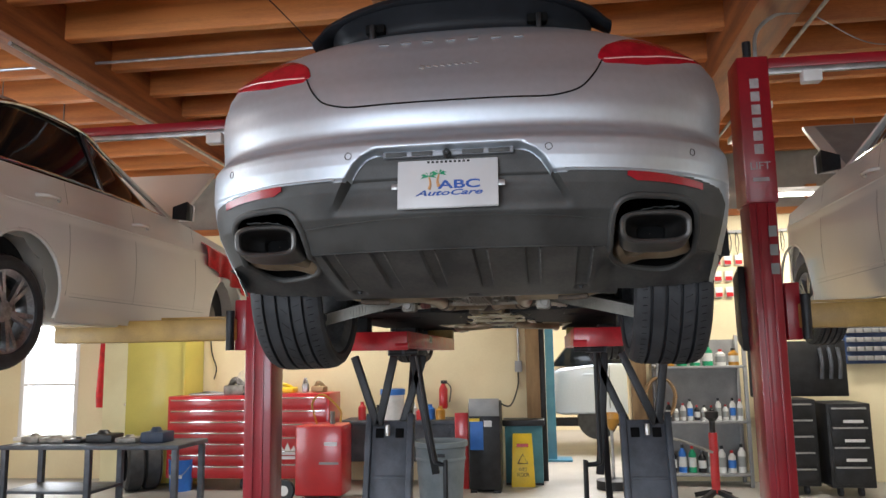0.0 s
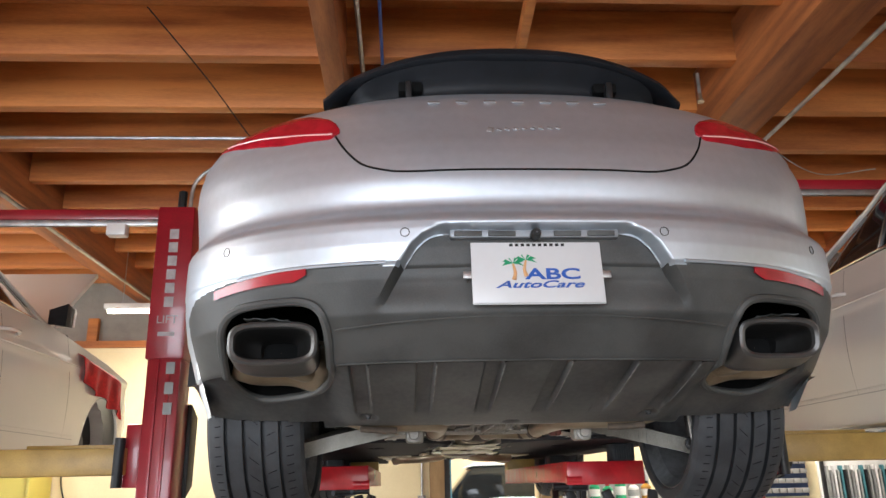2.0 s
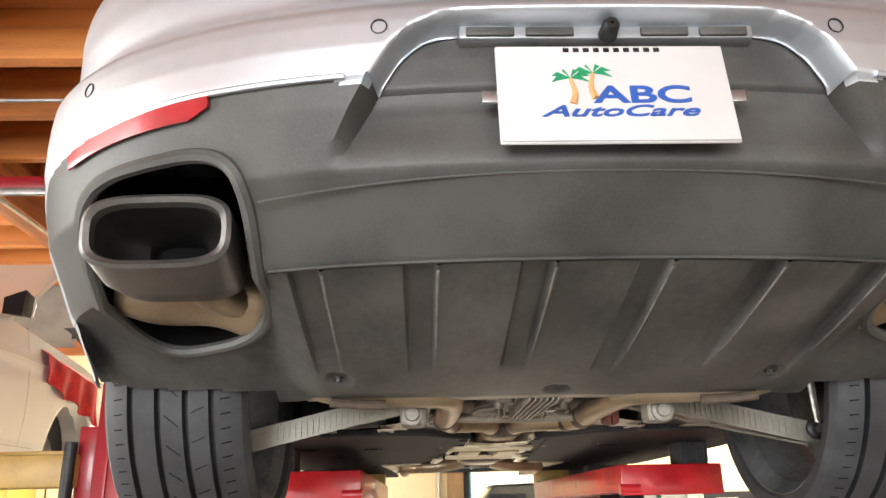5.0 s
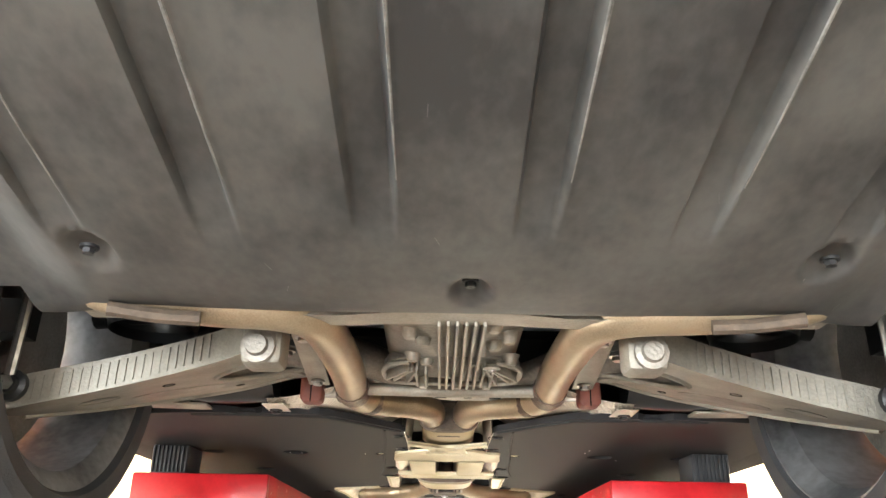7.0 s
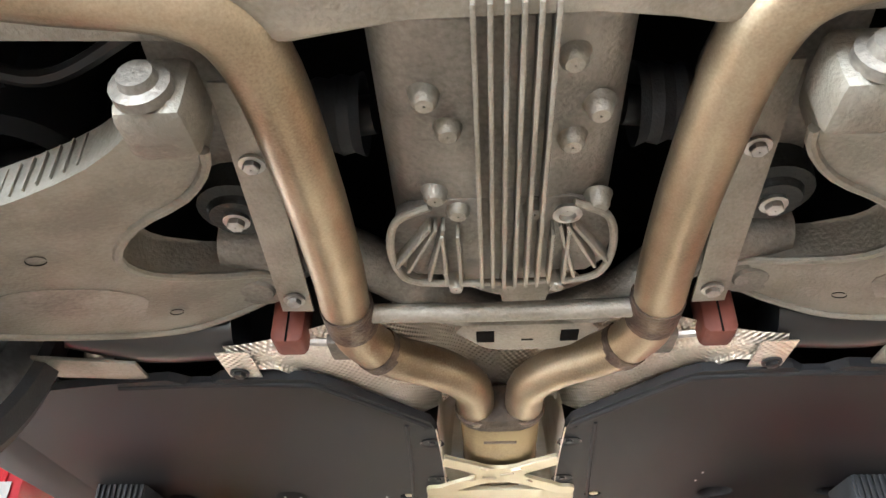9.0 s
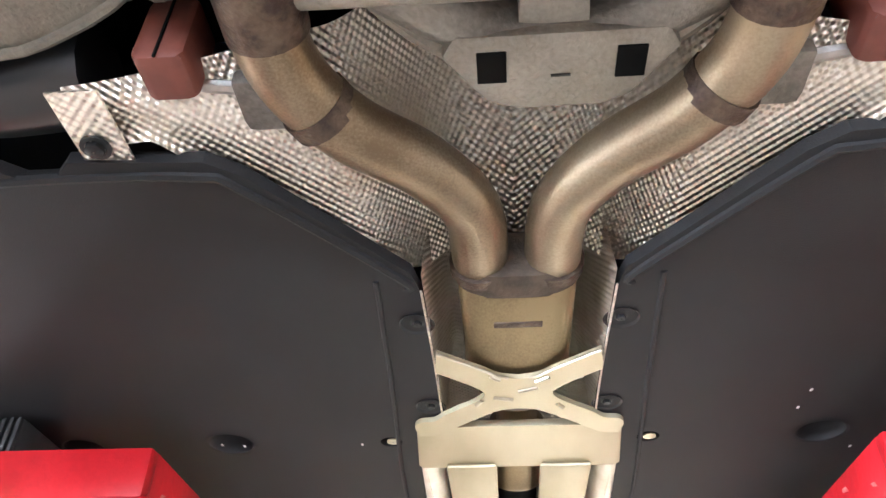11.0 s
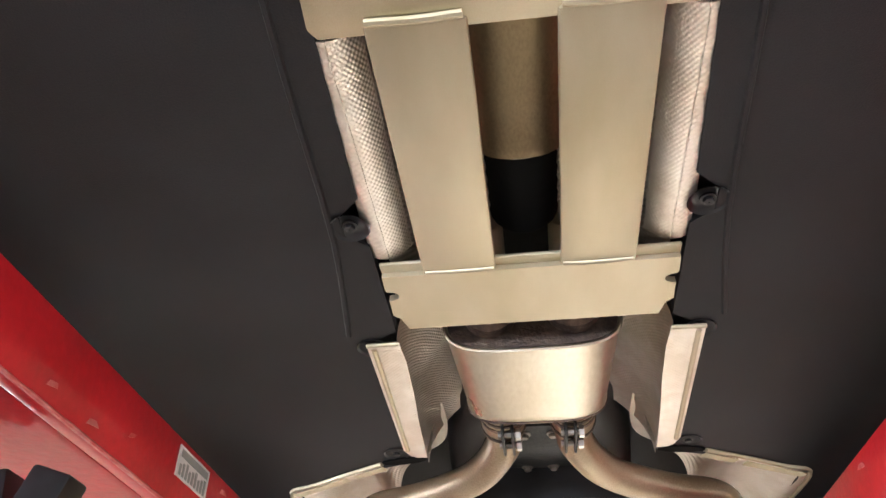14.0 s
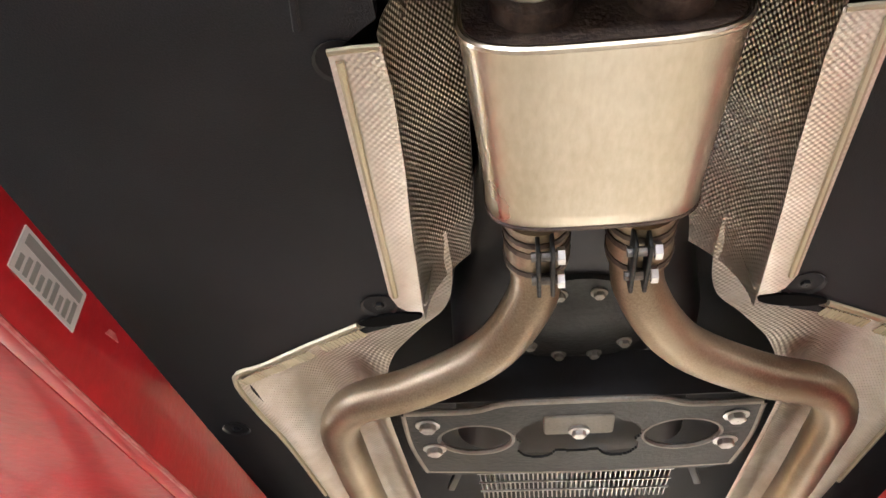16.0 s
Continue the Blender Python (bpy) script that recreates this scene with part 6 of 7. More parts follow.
    part("handle", tube([(hx - 0.10 if s < 0 else hx, 4.40, 1.56), (hx - 0.02 if s < 0 else hx, 4.40, 1.05), (hx, 4.40, 0.955), (hx + 0.05 if s < 0 else hx - 0.07, 4.40, 0.945), (hx + 0.055 if s < 0 else hx - 0.08, 4.40, 0.90), (hx + 0.05 if s < 0 else hx - 0.08, 4.40, 0.14)], 0.014, 8, 2), BLACKSTEEL, u)
    return u


for s in (-1, 1):
    lift_unit(s, -0.64 if s < 0 else 0.84)


# ---- neighbouring lifts and cars ----
def lift_post(x0, x1, y0, top, side, label):
    """Red two-post lift column; side tells to which side its overhead beam and arm go."""
    p = thing("lift_post", ((x0 + x1) / 2, y0 + 0.1, 0), label, "lift post", "lift posts")
    xm = (x0 + x1) / 2
    col = part("column", box(x0 + 0.015, x1 - 0.015, y0, y0 + 0.24, 0.02, top - 0.75, 0.012), REDPOST, p, "dark red steel column")
    part("upper_sleeve", box(x0, x1, y0 - 0.012, y0 + 0.25, top - 0.98, top, 0.012), REDPOST, p, "wider red top sleeve")
    for dx in (-0.035, 0.035):
        part("column_rib", box(xm + dx - 0.010, xm + dx + 0.010, y0 - 0.012, y0, 0.02, top - 0.98, 0.003), REDPOST, col)
    part("base_plate", box(x0 - 0.10, x1 + 0.10, y0 - 0.10, y0 + 0.34, 0, 0.02, 0.004), REDPOST, p)
    # maker's name as plain bars, then the word below
    m = Matrix.Translation((xm, y0 - 0.0135, 0)) @ Matrix.Rotation(radians(90), 4, "X")
    for i in range(6):
        part("name_bar", box(-0.028, 0.028, top - 0.22 - 0.088 * i, top - 0.155 - 0.088 * i, 0, 0.002, 0.0, m=m), POSTINK, p)
    part("word", text_bm("LIFT", 0.07, m @ Matrix.Translation((0, top - 0.74, 0.0015)), width=0.125), POSTINK, p, "white printed word", 0)
    part("small_badge", box(-0.05, 0.05, top - 0.84, top - 0.815, 0, 0.002, 0, m=m), POSTINK, p)
    part("hose_stub", tube([(xm, y0 + 0.1, top), (xm, y0 + 0.1, top + 0.14)], 0.028, 10, 1), BLACKSTEEL, p)
    part("hose", tube([(xm + 0.05, y0 + 0.1, top - 0.02), (xm + 0.07, y0 + 0.1, top + 0.20), (xm + 0.2, y0 + 0.1, top + 0.32), (xm + 0.36, y0 + 0.12, top + 0.34)], 0.013, 8), GALV, p)
    xe = xm + side * 3.0
    part("overhead_beam", box(*sorted((xm + side * 0.05, xe)), y0 + 0.04, y0 + 0.16, top - 0.07, top + 0.0, 0.006), REDPOST, p, "red overhead cross beam")
    part("cable_bar", box(*sorted((xm + side * 0.1, xe)), y0 + 0.0, y0 + 0.03, top - 0.125, top - 0.085, 0.004), GALV, p)
    part("limit_switch", box(xm + side * 0.36 - 0.06, xm + side * 0.36 + 0.06, y0 - 0.04, y0 + 0.04, top - 0.20, top - 0.12, 0.01), WHITEPLATE, p)
    # carriage and swing arm
    part("carriage", box(*sorted((xm + side * 0.10, xm + side * 0.19)), y0 + 0.02, y0 + 0.22, 1.62, 1.98, 0.01), REDPOST, p)
    arm = part("swing_arm", box(*sorted((xm + side * 0.17, xm + side * 1.55)), y0 - 0.04, y0 + 0.10, 1.69, 1.845, 0.012), GOLD, p, "ochre swing arm")
    part("arm_lip", box(*sorted((xm + side * 0.22, xm + side * 0.75)), y0 + 0.02, y0 + 0.16, 1.845, 1.865, 0.004), GOLD, arm)
    part("arm_pin", lathe([(0.001, 1.62), (0.03, 1.62), (0.03, 1.90), (0.001, 1.90)], (xm + side * 0.20, y0 - 0.03, 0), "z", 14), BLACKSTEEL, arm)
    part("arm_pad", lathe([(0.001, 1.845), (0.06, 1.845), (0.06, 1.88), (0.001, 1.88)], (xm + side * 1.45, y0 + 0.03, 0), "z", 16), RUBBER, arm)
    part("power_box", prism([(y0 + 0.26, 1.55), (y0 + 0.40, 1.62), (y0 + 0.42, 2.05), (y0 + 0.26, 2.12)], -xm + side * 0.02 - 0.10, -xm + side * 0.02 + 0.10, 0.01, m=Matrix(((0, 0, -1, 0), (1, 0, 0, 0), (0, 1, 0, 0), (0, 0, 0, 1)))), BLACKSTEEL, p)
    for z in (1.48, 1.60, 1.72):
        part("warning_label", box(xm + 0.02, xm + 0.07, y0 - 0.0145, y0 - 0.012, z + 0.55, z + 0.62, 0), GREYINK, p)
    return p


lift_post(-1.84, -1.61, 5.20, 3.34, -1, "dark red two-post lift column with white lettering")
lift_post(1.60, 1.80, 5.00, 3.47, 1, "dark red two-post lift column beside the silver car")


def white_car(name, xs, side, yf, front_wheel, label, Z=1.82, nose=0.85):
    """A white car on a lift, its near flank at xs; side is the way its body goes from there. yf is the front axle's y."""
    c = thing(name, (xs + side * 0.9, yf - 1.4, 1.66), label, "car", "white cars on lifts")
    R = 0.37
    out = [(-3.75, 0.12), (-3.72, 0.45), (-3.62, 0.78), (-3.3, 0.86), (-2.0, 0.885), (-1.0, 0.88), (-0.75, 0.86), (0.1, 0.76)] + ([(0.62, 0.66), (0.82, 0.45), (0.85, 0.12), (0.80, -0.02)] if nose > 0.8 else [(nose - 0.06, 0.70), (nose, 0.60), (nose + 0.01, 0.25)])
    arch = lambda y0: [(y0 + R * math.cos(a), 0.13 + R * math.sin(a)) for a in [radians(-20 + 220 * i / 22) for i in range(23)]]
    out += arch(0) + [(-0.45, -0.02), (-2.38, -0.02)] + arch(-2.85) + [(-3.30, 0.02)]
    M = Matrix(((0, 0, side, xs), (1, 0, 0, yf), (0, 1, 0, Z), (0, 0, 0, 1)))
    lower = part("body", prism(out, 0.05, 1.75, 0.02, m=M), WHITE, c, "white painted lower body", 30)

    def pt(y, z, x):
        return M @ Vector((y, z, x))

    def top_z(y):
        return lerp_table([(-3.74, 0.70), (-3.62, 0.80), (-3.3, 0.86), (-2.0, 0.885), (-1.0, 0.88), (-0.75, 0.86), (0.1, 0.76), (0.62, 0.66), (0.83, 0.50)], y)

    def flank_x(y, z):
        k = (z - 0.40) / 0.50
        return -0.055 * (1 - k * k) - 0.012 * math.exp(-((z - 0.66) / 0.03) ** 2) + 0.11 * smooth01(nose - 0.40, nose, y) + 0.05 * smooth01(-3.35, -3.75, y) * 2.0

    for q in (0, 1):
        def flank(u, v, q=q):
            y = -3.74 + (3.72 + nose) * u
            z = -0.01 + (top_z(y) + 0.012) * v
            x = flank_x(y, z)
            return pt(y, z, x if q == 0 else 1.80 - x)
        fl = grid(150, 34, flank, keep=lambda p: not any((p.y - yf - y0) ** 2 + (p.z - Z - 0.13) ** 2 < R * R for y0 in (0, -2.85)))
        part("flank", solid(fl, 0.004), WHITE, c, "curved white painted flank", 50)
    for y0 in (0, -2.85):
        part("arch_lip", tube([pt(y0 + R * math.cos(a), 0.13 + R * math.sin(a), flank_x(y0, 0.13 + R * math.sin(a)) + 0.004) for a in [radians(-20 + 220 * i / 30) for i in range(31)]], 0.012, 8, 1), WHITE, c)
    part("well_filler", prism([(-3.4, 0.05), (0.6, 0.05), (0.6, 0.6), (-3.4, 0.6)], 0.16, 1.64, 0, m=M), BLACKSTEEL, c)
    # cabin
    belt = [(-3.45, 0.86), (-2.6, 0.885), (-1.7, 0.885), (-0.82, 0.86)]
    roof = [(-3.05, 1.24), (-2.6, 1.34), (-2.0, 1.34), (-1.62, 1.24)]
    rings = []
    for k in (0, 0.2, 0.4, 0.6, 0.8, 0.93, 1.0):
        f, r_, ins, z = -0.82 - 0.95 * k ** 0.92, -3.45 + 0.55 * k ** 1.3, 0.03 + 0.17 * k ** 1.2, 0.865 + 0.475 * k
        rr = []
        for i in range(36):
            a = 2 * math.pi * i / 36
            rr.append(pt((f + r_) / 2 + (f - r_) / 2 * math.copysign(abs(math.cos(a)) ** 0.35, math.cos(a)), z - 0.03 * abs(math.cos(a)) ** 6, 0.9 + (0.9 - ins) * math.copysign(abs(math.sin(a)) ** 0.35, math.sin(a))))
        rings.append(rr)
    part("glasshouse", loft(rings), GLASS, c, "dark side windows", 40)
    top = [Vector(p) for p in rings[-1]]
    mid = sum(top, Vector()) / len(top)
    part("roof", loft([[p + (p - mid) * 0.01 + Vector((0, 0, -0.02)) for p in top], [p.lerp(mid, 0.04) + Vector((0, 0, 0.03)) for p in top], [p.lerp(mid, 0.3) + Vector((0, 0, 0.055)) for p in top]]), WHITE, c, "", 60)
    for a, b, w in (((*belt[3], 0.055), (*roof[3], 0.212), 0.05), ((*belt[0], 0.045), (*roof[0], 0.212), 0.09), ((-1.95, 0.885, 0.028), (-2.0, 1.33, 0.190), 0.05)):
        part("pillar", bar(pt(*a), pt(*b), w, 0.02, 0.004), WHITE if w != 0.05 or a[0] > -1 else GLOSSBLACK, c)
    part("roof_rail", tube([pt(*roof[0], 0.205), pt(*roof[1], 0.185), pt(*roof[2], 0.185), pt(*roof[3], 0.205), pt(*belt[3], 0.05)], 0.016, 8, 4), CHROME if side < 0 else WHITE, c)
    part("belt_trim", tube([pt(belt[0][0], 0.88, 0.02), pt(-2.6, 0.905, 0.012), pt(-1.7, 0.905, 0.012), pt(-0.85, 0.88, 0.03)], 0.009, 8, 4), CHROME, c)
    # doors: shut lines, handles, crease
    for y in (-0.70, -1.66, -2.45):
        part("door_gap", tube([pt(y + 0.02 * math.sin(4 * z), z, flank_x(y, z) - 0.0005) for z in (0.87, 0.75, 0.6, 0.45, 0.3, 0.15)], 0.0045, 6, 3), DARK, lower)
    part("shoulder_crease", tube([pt(y, 0.665, flank_x(y, 0.665) - 0.001) for y in (-3.6, -3.0, -2.4, -1.8, -1.2, -0.6, 0.0)], 0.007, 8, 3), WHITE, lower)
    part("sill_gap", tube([pt(y, 0.145, flank_x(y, 0.145) - 0.001) for y in (-2.4, -1.9, -1.4, -0.9, -0.5)], 0.004, 6, 3), GREYINK, lower)
    part("sill_crease", tube([pt(y, 0.17, flank_x(y, 0.17)) for y in (-2.4, -1.9, -1.4, -0.9, -0.5)], 0.006, 8, 3), WHITE, lower)
    for y in (-1.57, -2.64):
        h = part("door_handle", tube([pt(y - 0.11, 0.73, -0.03), pt(y - 0.05, 0.735, -0.075), pt(y + 0.05, 0.735, -0.075), pt(y + 0.11, 0.73, -0.03)], 0.012, 8), WHITE, c)
    # mirror
    mir = part("door_mirror", loft([[pt(-0.98 + dy * k, 0.95 + dz * k, -0.13 - 0.02 * (1 - k)) for dy, dz in ((-0.05, -0.08), (0.06, -0.07), (0.07, 0.06), (-0.04, 0.08))] for k in (0.7, 1.0)] + [[pt(-0.98 + dy, 0.95 + dz, 0.02 - 0.02) for dy, dz in ((-0.03, -0.06), (0.04, -0.05), (0.05, 0.03), (-0.03, 0.04))]]), BLACKSTEEL, c, "black door mirror")
    part("mirror_cap", prism([(-0.90, 0.885), (-0.89, 1.0), (-0.91, 1.02), (-0.92, 0.88)], -0.14, -0.01, 0.006, m=M), WHITE, mir)
    # raised bonnet
    bon = [(-0.70, 0.90, 0.12), (0.10, 1.52, 0.14), (0.16, 1.54, 0.30), (0.16, 1.54, 1.5), (0.10, 1.52, 1.66), (-0.70, 0.90, 1.68)]
    lowp = [pt(y, z, x) for y, z, x in bon]
    nrm = (lowp[1] - lowp[0]).cross(lowp[3] - lowp[0]).normalized() * 0.03
    part("raised_bonnet", loft([lowp, [p + nrm for p in lowp]]), WHITE, c, "open bonnet held up")
    part("bonnet_liner", loft([[p.lerp(sum(lowp, Vector()) / 6, 0.12) - nrm * 0.3 for p in lowp], [p.lerp(sum(lowp, Vector()) / 6, 0.12) - nrm * 0.1 for p in lowp]]), GREYINK, c)
    for y in ([0, -2.85] if front_wheel else [-2.85]):
        wheel(c, xs + side * 0.13, yf + y, Z + 0.03, 0.335, 0.225, -side, spokes=6)
    if not front_wheel:
        part("brake_disc", lathe([(0.001, 0), (0.15, 0), (0.15, 0.03), (0.001, 0.03)], (xs + side * 0.16, yf, Z + 0.12), "x", 28), DIRTALU, c)
    part("turn_lamp", box(*sorted((xs - 0.004, xs + 0.004)), yf + 0.50, yf + 0.56, Z + 0.50, Z + 0.53, 0.002), LENS, c)
    return c


white_car("white_car", -2.72, -1, 6.82, False, "white estate car on a lift with its bonnet open")
white_car("white_car", 2.36, 1, 6.45, True, "white saloon car on a lift with its bonnet open", 1.90, 0.44)
cl = grid(34, 18, lambda u, v: (-2.640 - 0.10 * max(0, 0.2 - v) * 4 + 0.020 * math.sin(22 * u + 3 * v) * v, 6.28 + 0.80 * u + 0.05 * v + 0.06 * u * v, 2.605 - 0.06 * u - (0.22 + 0.14 * u) * v + 0.014 * math.sin(17 * u) * v))
single("red_cloth", solid(cl, 0.006), CLOTHRED, "red fender cloth draped over a white wing", "cloth")


# ---- things along the far wall ----
def chest(name, x0, x1, y0, y1, z0, z1, rows, material, label, cols=1):
    c = thing(name, ((x0 + x1) / 2, (y0 + y1) / 2, 0), label, "tool chest")
    part("cabinet", box(x0, x1, y0, y1, z0, z1, 0.012), material, c)
    h = (z1 - z0 - 0.06) / rows
    w = (x1 - x0 - 0.06) / cols
    for k in range(cols):
        for i in range(rows):
            xa, za = x0 + 0.03 + w * k, z0 + 0.03 + h * i
            d = part("drawer", box(xa + 0.006, xa + w - 0.006, y0 - 0.014, y0 + 0.01, za + 0.006, za + h - 0.006, 0.004), material, c)
            part("drawer_pull", box(xa + 0.02, xa + w - 0.02, y0 - 0.030, y0 - 0.012, za + h - 0.030, za + h - 0.012, 0.004), CHROME if material is TOOLRED else GALV, d)
    for x in (x0 + 0.12, x1 - 0.12):
        part("castor", lathe([(0.001, -0.02), (z0 * 0.5, -0.02), (z0 * 0.5, 0.02), (0.001, 0.02)], (x, y0 + 0.12, z0 * 0.5), "x", 18), RUBBER, c)
    return c


LABELBLUE = mat("label_blue", (0.03, 0.16, 0.55), 0.4)
YELLOW = mat("yellow_plastic", (0.78, 0.55, 0.02), 0.4, 0, (0.66, 0.45, 0.02), 6)
MUSTARD = mat("mustard_cabinet", (0.55, 0.47, 0.10), 0.5, 0, (0.47, 0.40, 0.08), 2, coat=0.1)
PALEDOOR = mat("pale_yellow_door", (0.78, 0.72, 0.45), 0.5, 0, (0.70, 0.63, 0.38), 2)
TEAL = mat("teal_paint", (0.06, 0.20, 0.24), 0.5, 0, (0.04, 0.15, 0.18), 5)
BINGREY = mat("grey_bin_plastic", (0.16, 0.19, 0.21), 0.55, 0, (0.12, 0.145, 0.16), 5, bump=0.1)
BROWNPOST = mat("brown_timber", (0.30, 0.19, 0.09), 0.6, 0, (0.20, 0.12, 0.055), 4, 8, 0.2, 60, stretch=(3, 3, 0.4))
BLUEPAINT = mat("blue_paint", (0.06, 0.22, 0.36), 0.4, 0, (0.04, 0.16, 0.28), 4)
BOTTLEW = mat("white_bottle", (0.70, 0.70, 0.68), 0.4)
PEGBOARD = mat("grey_shelf_steel", (0.34, 0.34, 0.34), 0.5, 0.4, (0.27, 0.27, 0.27), 5)
OIL = mat("amber_fluid", (0.50, 0.24, 0.03), 0.3)
CARDBOARD = mat("cardboard", (0.42, 0.29, 0.16), 0.8, 0, (0.36, 0.24, 0.13), 6)
BRIGHT = mat("daylight_pane", (0.95, 0.97, 1.0), 0.5, emit=5.0)

w = thing("window_1", (-6.53, 9.9, 0.55), "bright frosted window in the cream wall", "window", kind="structure")
part("pane", box(-6.93, -6.14, 9.93, 9.95, 0.57, 1.98), BRIGHT, w, "white-out daylight pane")
for x0, x1, z0, z1 in ((-6.97, -6.91, 0.53, 2.02), (-6.16, -6.10, 0.53, 2.02), (-6.91, -6.16, 1.96, 2.02), (-6.91, -6.16, 1.24, 1.27)):
    part("window_frame", box(x0, x1, 9.84, 9.93, z0, z1, 0.004), WHITEPLATE, w)
part("window_sill", box(-7.0, -6.07, 9.80, 9.93, 0.50, 0.55, 0.006), WHITEPLATE, w)

chest("tool_chest", -4.35, -3.28, 9.0, 9.5, 0.14, 1.12, 7, TOOLRED, "large red roller tool chest with chrome drawer pulls")
chest("tool_chest", -3.20, -2.30, 9.0, 9.5, 0.14, 1.14, 6, TOOLRED, "red roller tool chest with a white emblem")
em = thing("chest_emblem", (-2.80, 8.97, 0.40), "white plain emblem sticker on a red tool chest", "sticker")
part("emblem_shape", prism([(-2.92, 0.42), (-2.88, 0.52), (-2.85, 0.47), (-2.81, 0.56), (-2.77, 0.47), (-2.73, 0.53), (-2.69, 0.42)], 8.978, 8.985, 0, m=Matrix(((1, 0, 0, 0), (0, 0, 1, 0), (0, 1, 0, 0), (0, 0, 0, 1)))), WHITEINK, em)
part("emblem_bar", box(-2.92, -2.68, 8.978, 8.985, 0.37, 0.405), WHITEINK, em)

gas = thing("red_cabinet", (-2.2, 8.5, 0), "red steel fluid cart on rubber wheels", "cart")
part("tank", box(-2.50, -1.96, 8.32, 8.75, 0.06, 0.82, 0.03), TOOLRED, gas)
part("emblem", box(-2.16, -2.02, 8.312, 8.32, 0.60, 0.64), WHITEINK, gas)
part("print_bar", box(-2.22, -2.00, 8.312, 8.32, 0.40, 0.425), GREYINK, gas)
part("wheel", lathe([(0.001, -0.04), (0.05, -0.04), (0.06, -0.03), (0.11, -0.03), (0.12, 0), (0.11, 0.03), (0.001, 0.03)], (-2.62, 8.35, 0.12), "y", 24), RUBBER, gas)
part("hub", lathe([(0.001, -0.045), (0.055, -0.045), (0.055, -0.03)], (-2.62, 8.35, 0.12), "y", 18), WHITEPLATE, gas)
part("hose", tube([(-2.3, 8.5, 0.82), (-2.34, 8.45, 1.05), (-2.2, 8.4, 1.15), (-2.02, 8.45, 0.98), (-2.0, 8.4, 0.85)], 0.012, 8), OIL, gas)
part("valve", tube([(-2.12, 8.5, 0.82), (-2.12, 8.5, 0.96)], 0.03, 10, 1), DIRTALU, gas)

b = thing("work_bench", (-1.6, 9.5, 0), "dark steel work bench against the cream wall", "bench")
part("bench_top", box(-2.25, -0.80, 9.25, 9.8, 0.74, 0.79, 0.006), GREYSTEEL, b)
part("bench_front", box(-2.22, -0.84, 9.30, 9.33, 0.30, 0.74, 0.004), GREYSTEEL, b)
for x in (-2.2, -0.86):
    part("bench_leg", box(x - 0.03, x + 0.03, 9.28, 9.34, 0, 0.74, 0.004), GREYSTEEL, b)
bk = thing("white_bucket", (-1.62, 9.45, 0.79), "white plastic bucket with a blue and red lid band", "bucket")
part("tub", lathe([(0.001, 0), (0.13, 0), (0.15, 0.36), (0.14, 0.36), (0.13, 0.33)], (-1.62, 9.45, 0.79), "z", 28), BOTTLEW, bk)
part("band", lathe([(0.151, 0.30), (0.154, 0.30), (0.156, 0.36), (0.152, 0.37)], (-1.62, 9.45, 0.79), "z", 28), LABELBLUE, bk)
ex = thing("fire_extinguisher", (-1.02, 9.72, 0.9), "small red fire extinguisher fixed to the wall", "extinguisher")
part("bottle", lathe([(0.001, 0), (0.05, 0), (0.055, 0.02), (0.055, 0.24), (0.03, 0.29), (0.02, 0.31), (0.001, 0.31)], (-1.02, 9.72, 0.90), "z", 20), TOOLRED, ex)
part("valve", box(-1.05, -0.97, 9.70, 9.74, 1.21, 1.25, 0.006), BLACKSTEEL, ex)
part("hose", tube([(-0.98, 9.70, 1.23), (-0.92, 9.70, 1.15), (-0.94, 9.70, 0.98)], 0.008, 8), BLACKSTEEL, ex)
part("bracket", box(-1.04, -1.0, 9.77, 9.85, 1.0, 1.06, 0.003), BLACKSTEEL, ex)
for i, (x, z, r, h, mt, nm) in enumerate(((-2.0, 0.79, 0.05, 0.22, TOOLRED, "red spray can"), (-1.88, 0.79, 0.035, 0.24, GREENINK, "green spray can"), (-1.80, 0.79, 0.04, 0.18, BLACKSTEEL, "black canister"), (-1.36, 0.79, 0.05, 0.20, BOTTLEW, "white bottle"), (-1.26, 0.79, 0.06, 0.14, TOOLRED, "red oil can"), (-1.15, 0.79, 0.06, 0.18, LABELBLUE, "blue and white bottle"), (-1.02, 0.79, 0.06, 0.16, OIL, "amber fluid jug"))):
    single("bottle", lathe([(0.001, 0), (r, 0), (r, h * 0.7), (r * 0.45, h * 0.85), (r * 0.45, h), (0.001, h)], (x, 9.42 + 0.03 * (i % 2), z), "z", 16), mt, nm + " standing on the steel bench", "bottle", "bench bottles")
for x, y, z, sx, sy, sz, nm, mt in ((-3.9, 9.25, 1.12, 0.5, 0.25, 0.05, "flat tool tray", GALV), (-3.55, 9.2, 1.12, 0.26, 0.22, 0.22, "grey starter motor", DIRTALU), (-2.95, 9.25, 1.14, 0.30, 0.22, 0.12, "yellow power tool", YELLOW), (-2.66, 9.2, 1.14, 0.08, 0.08, 0.2, "grey aerosol", GALV), (-2.5, 9.25, 1.14, 0.16, 0.2, 0.14, "brown rag heap", CARDBOARD)):
    single(nm.split()[-1] if nm.split()[-1] not in ("heap",) else "rag", merge(box(x - sx / 2, x + sx / 2, y - sy / 2, y + sy / 2, z, z + sz * 0.55, 0.02), tube([(x - sx * 0.3, y, z + sz * 0.5), (x, y - sy * 0.2, z + sz * 0.85), (x + sx * 0.35, y, z + sz * 0.5)], min(sz, sx) * 0.18, 8)), mt, nm + " lying on a red tool chest", "tool", "clutter on tool chests")
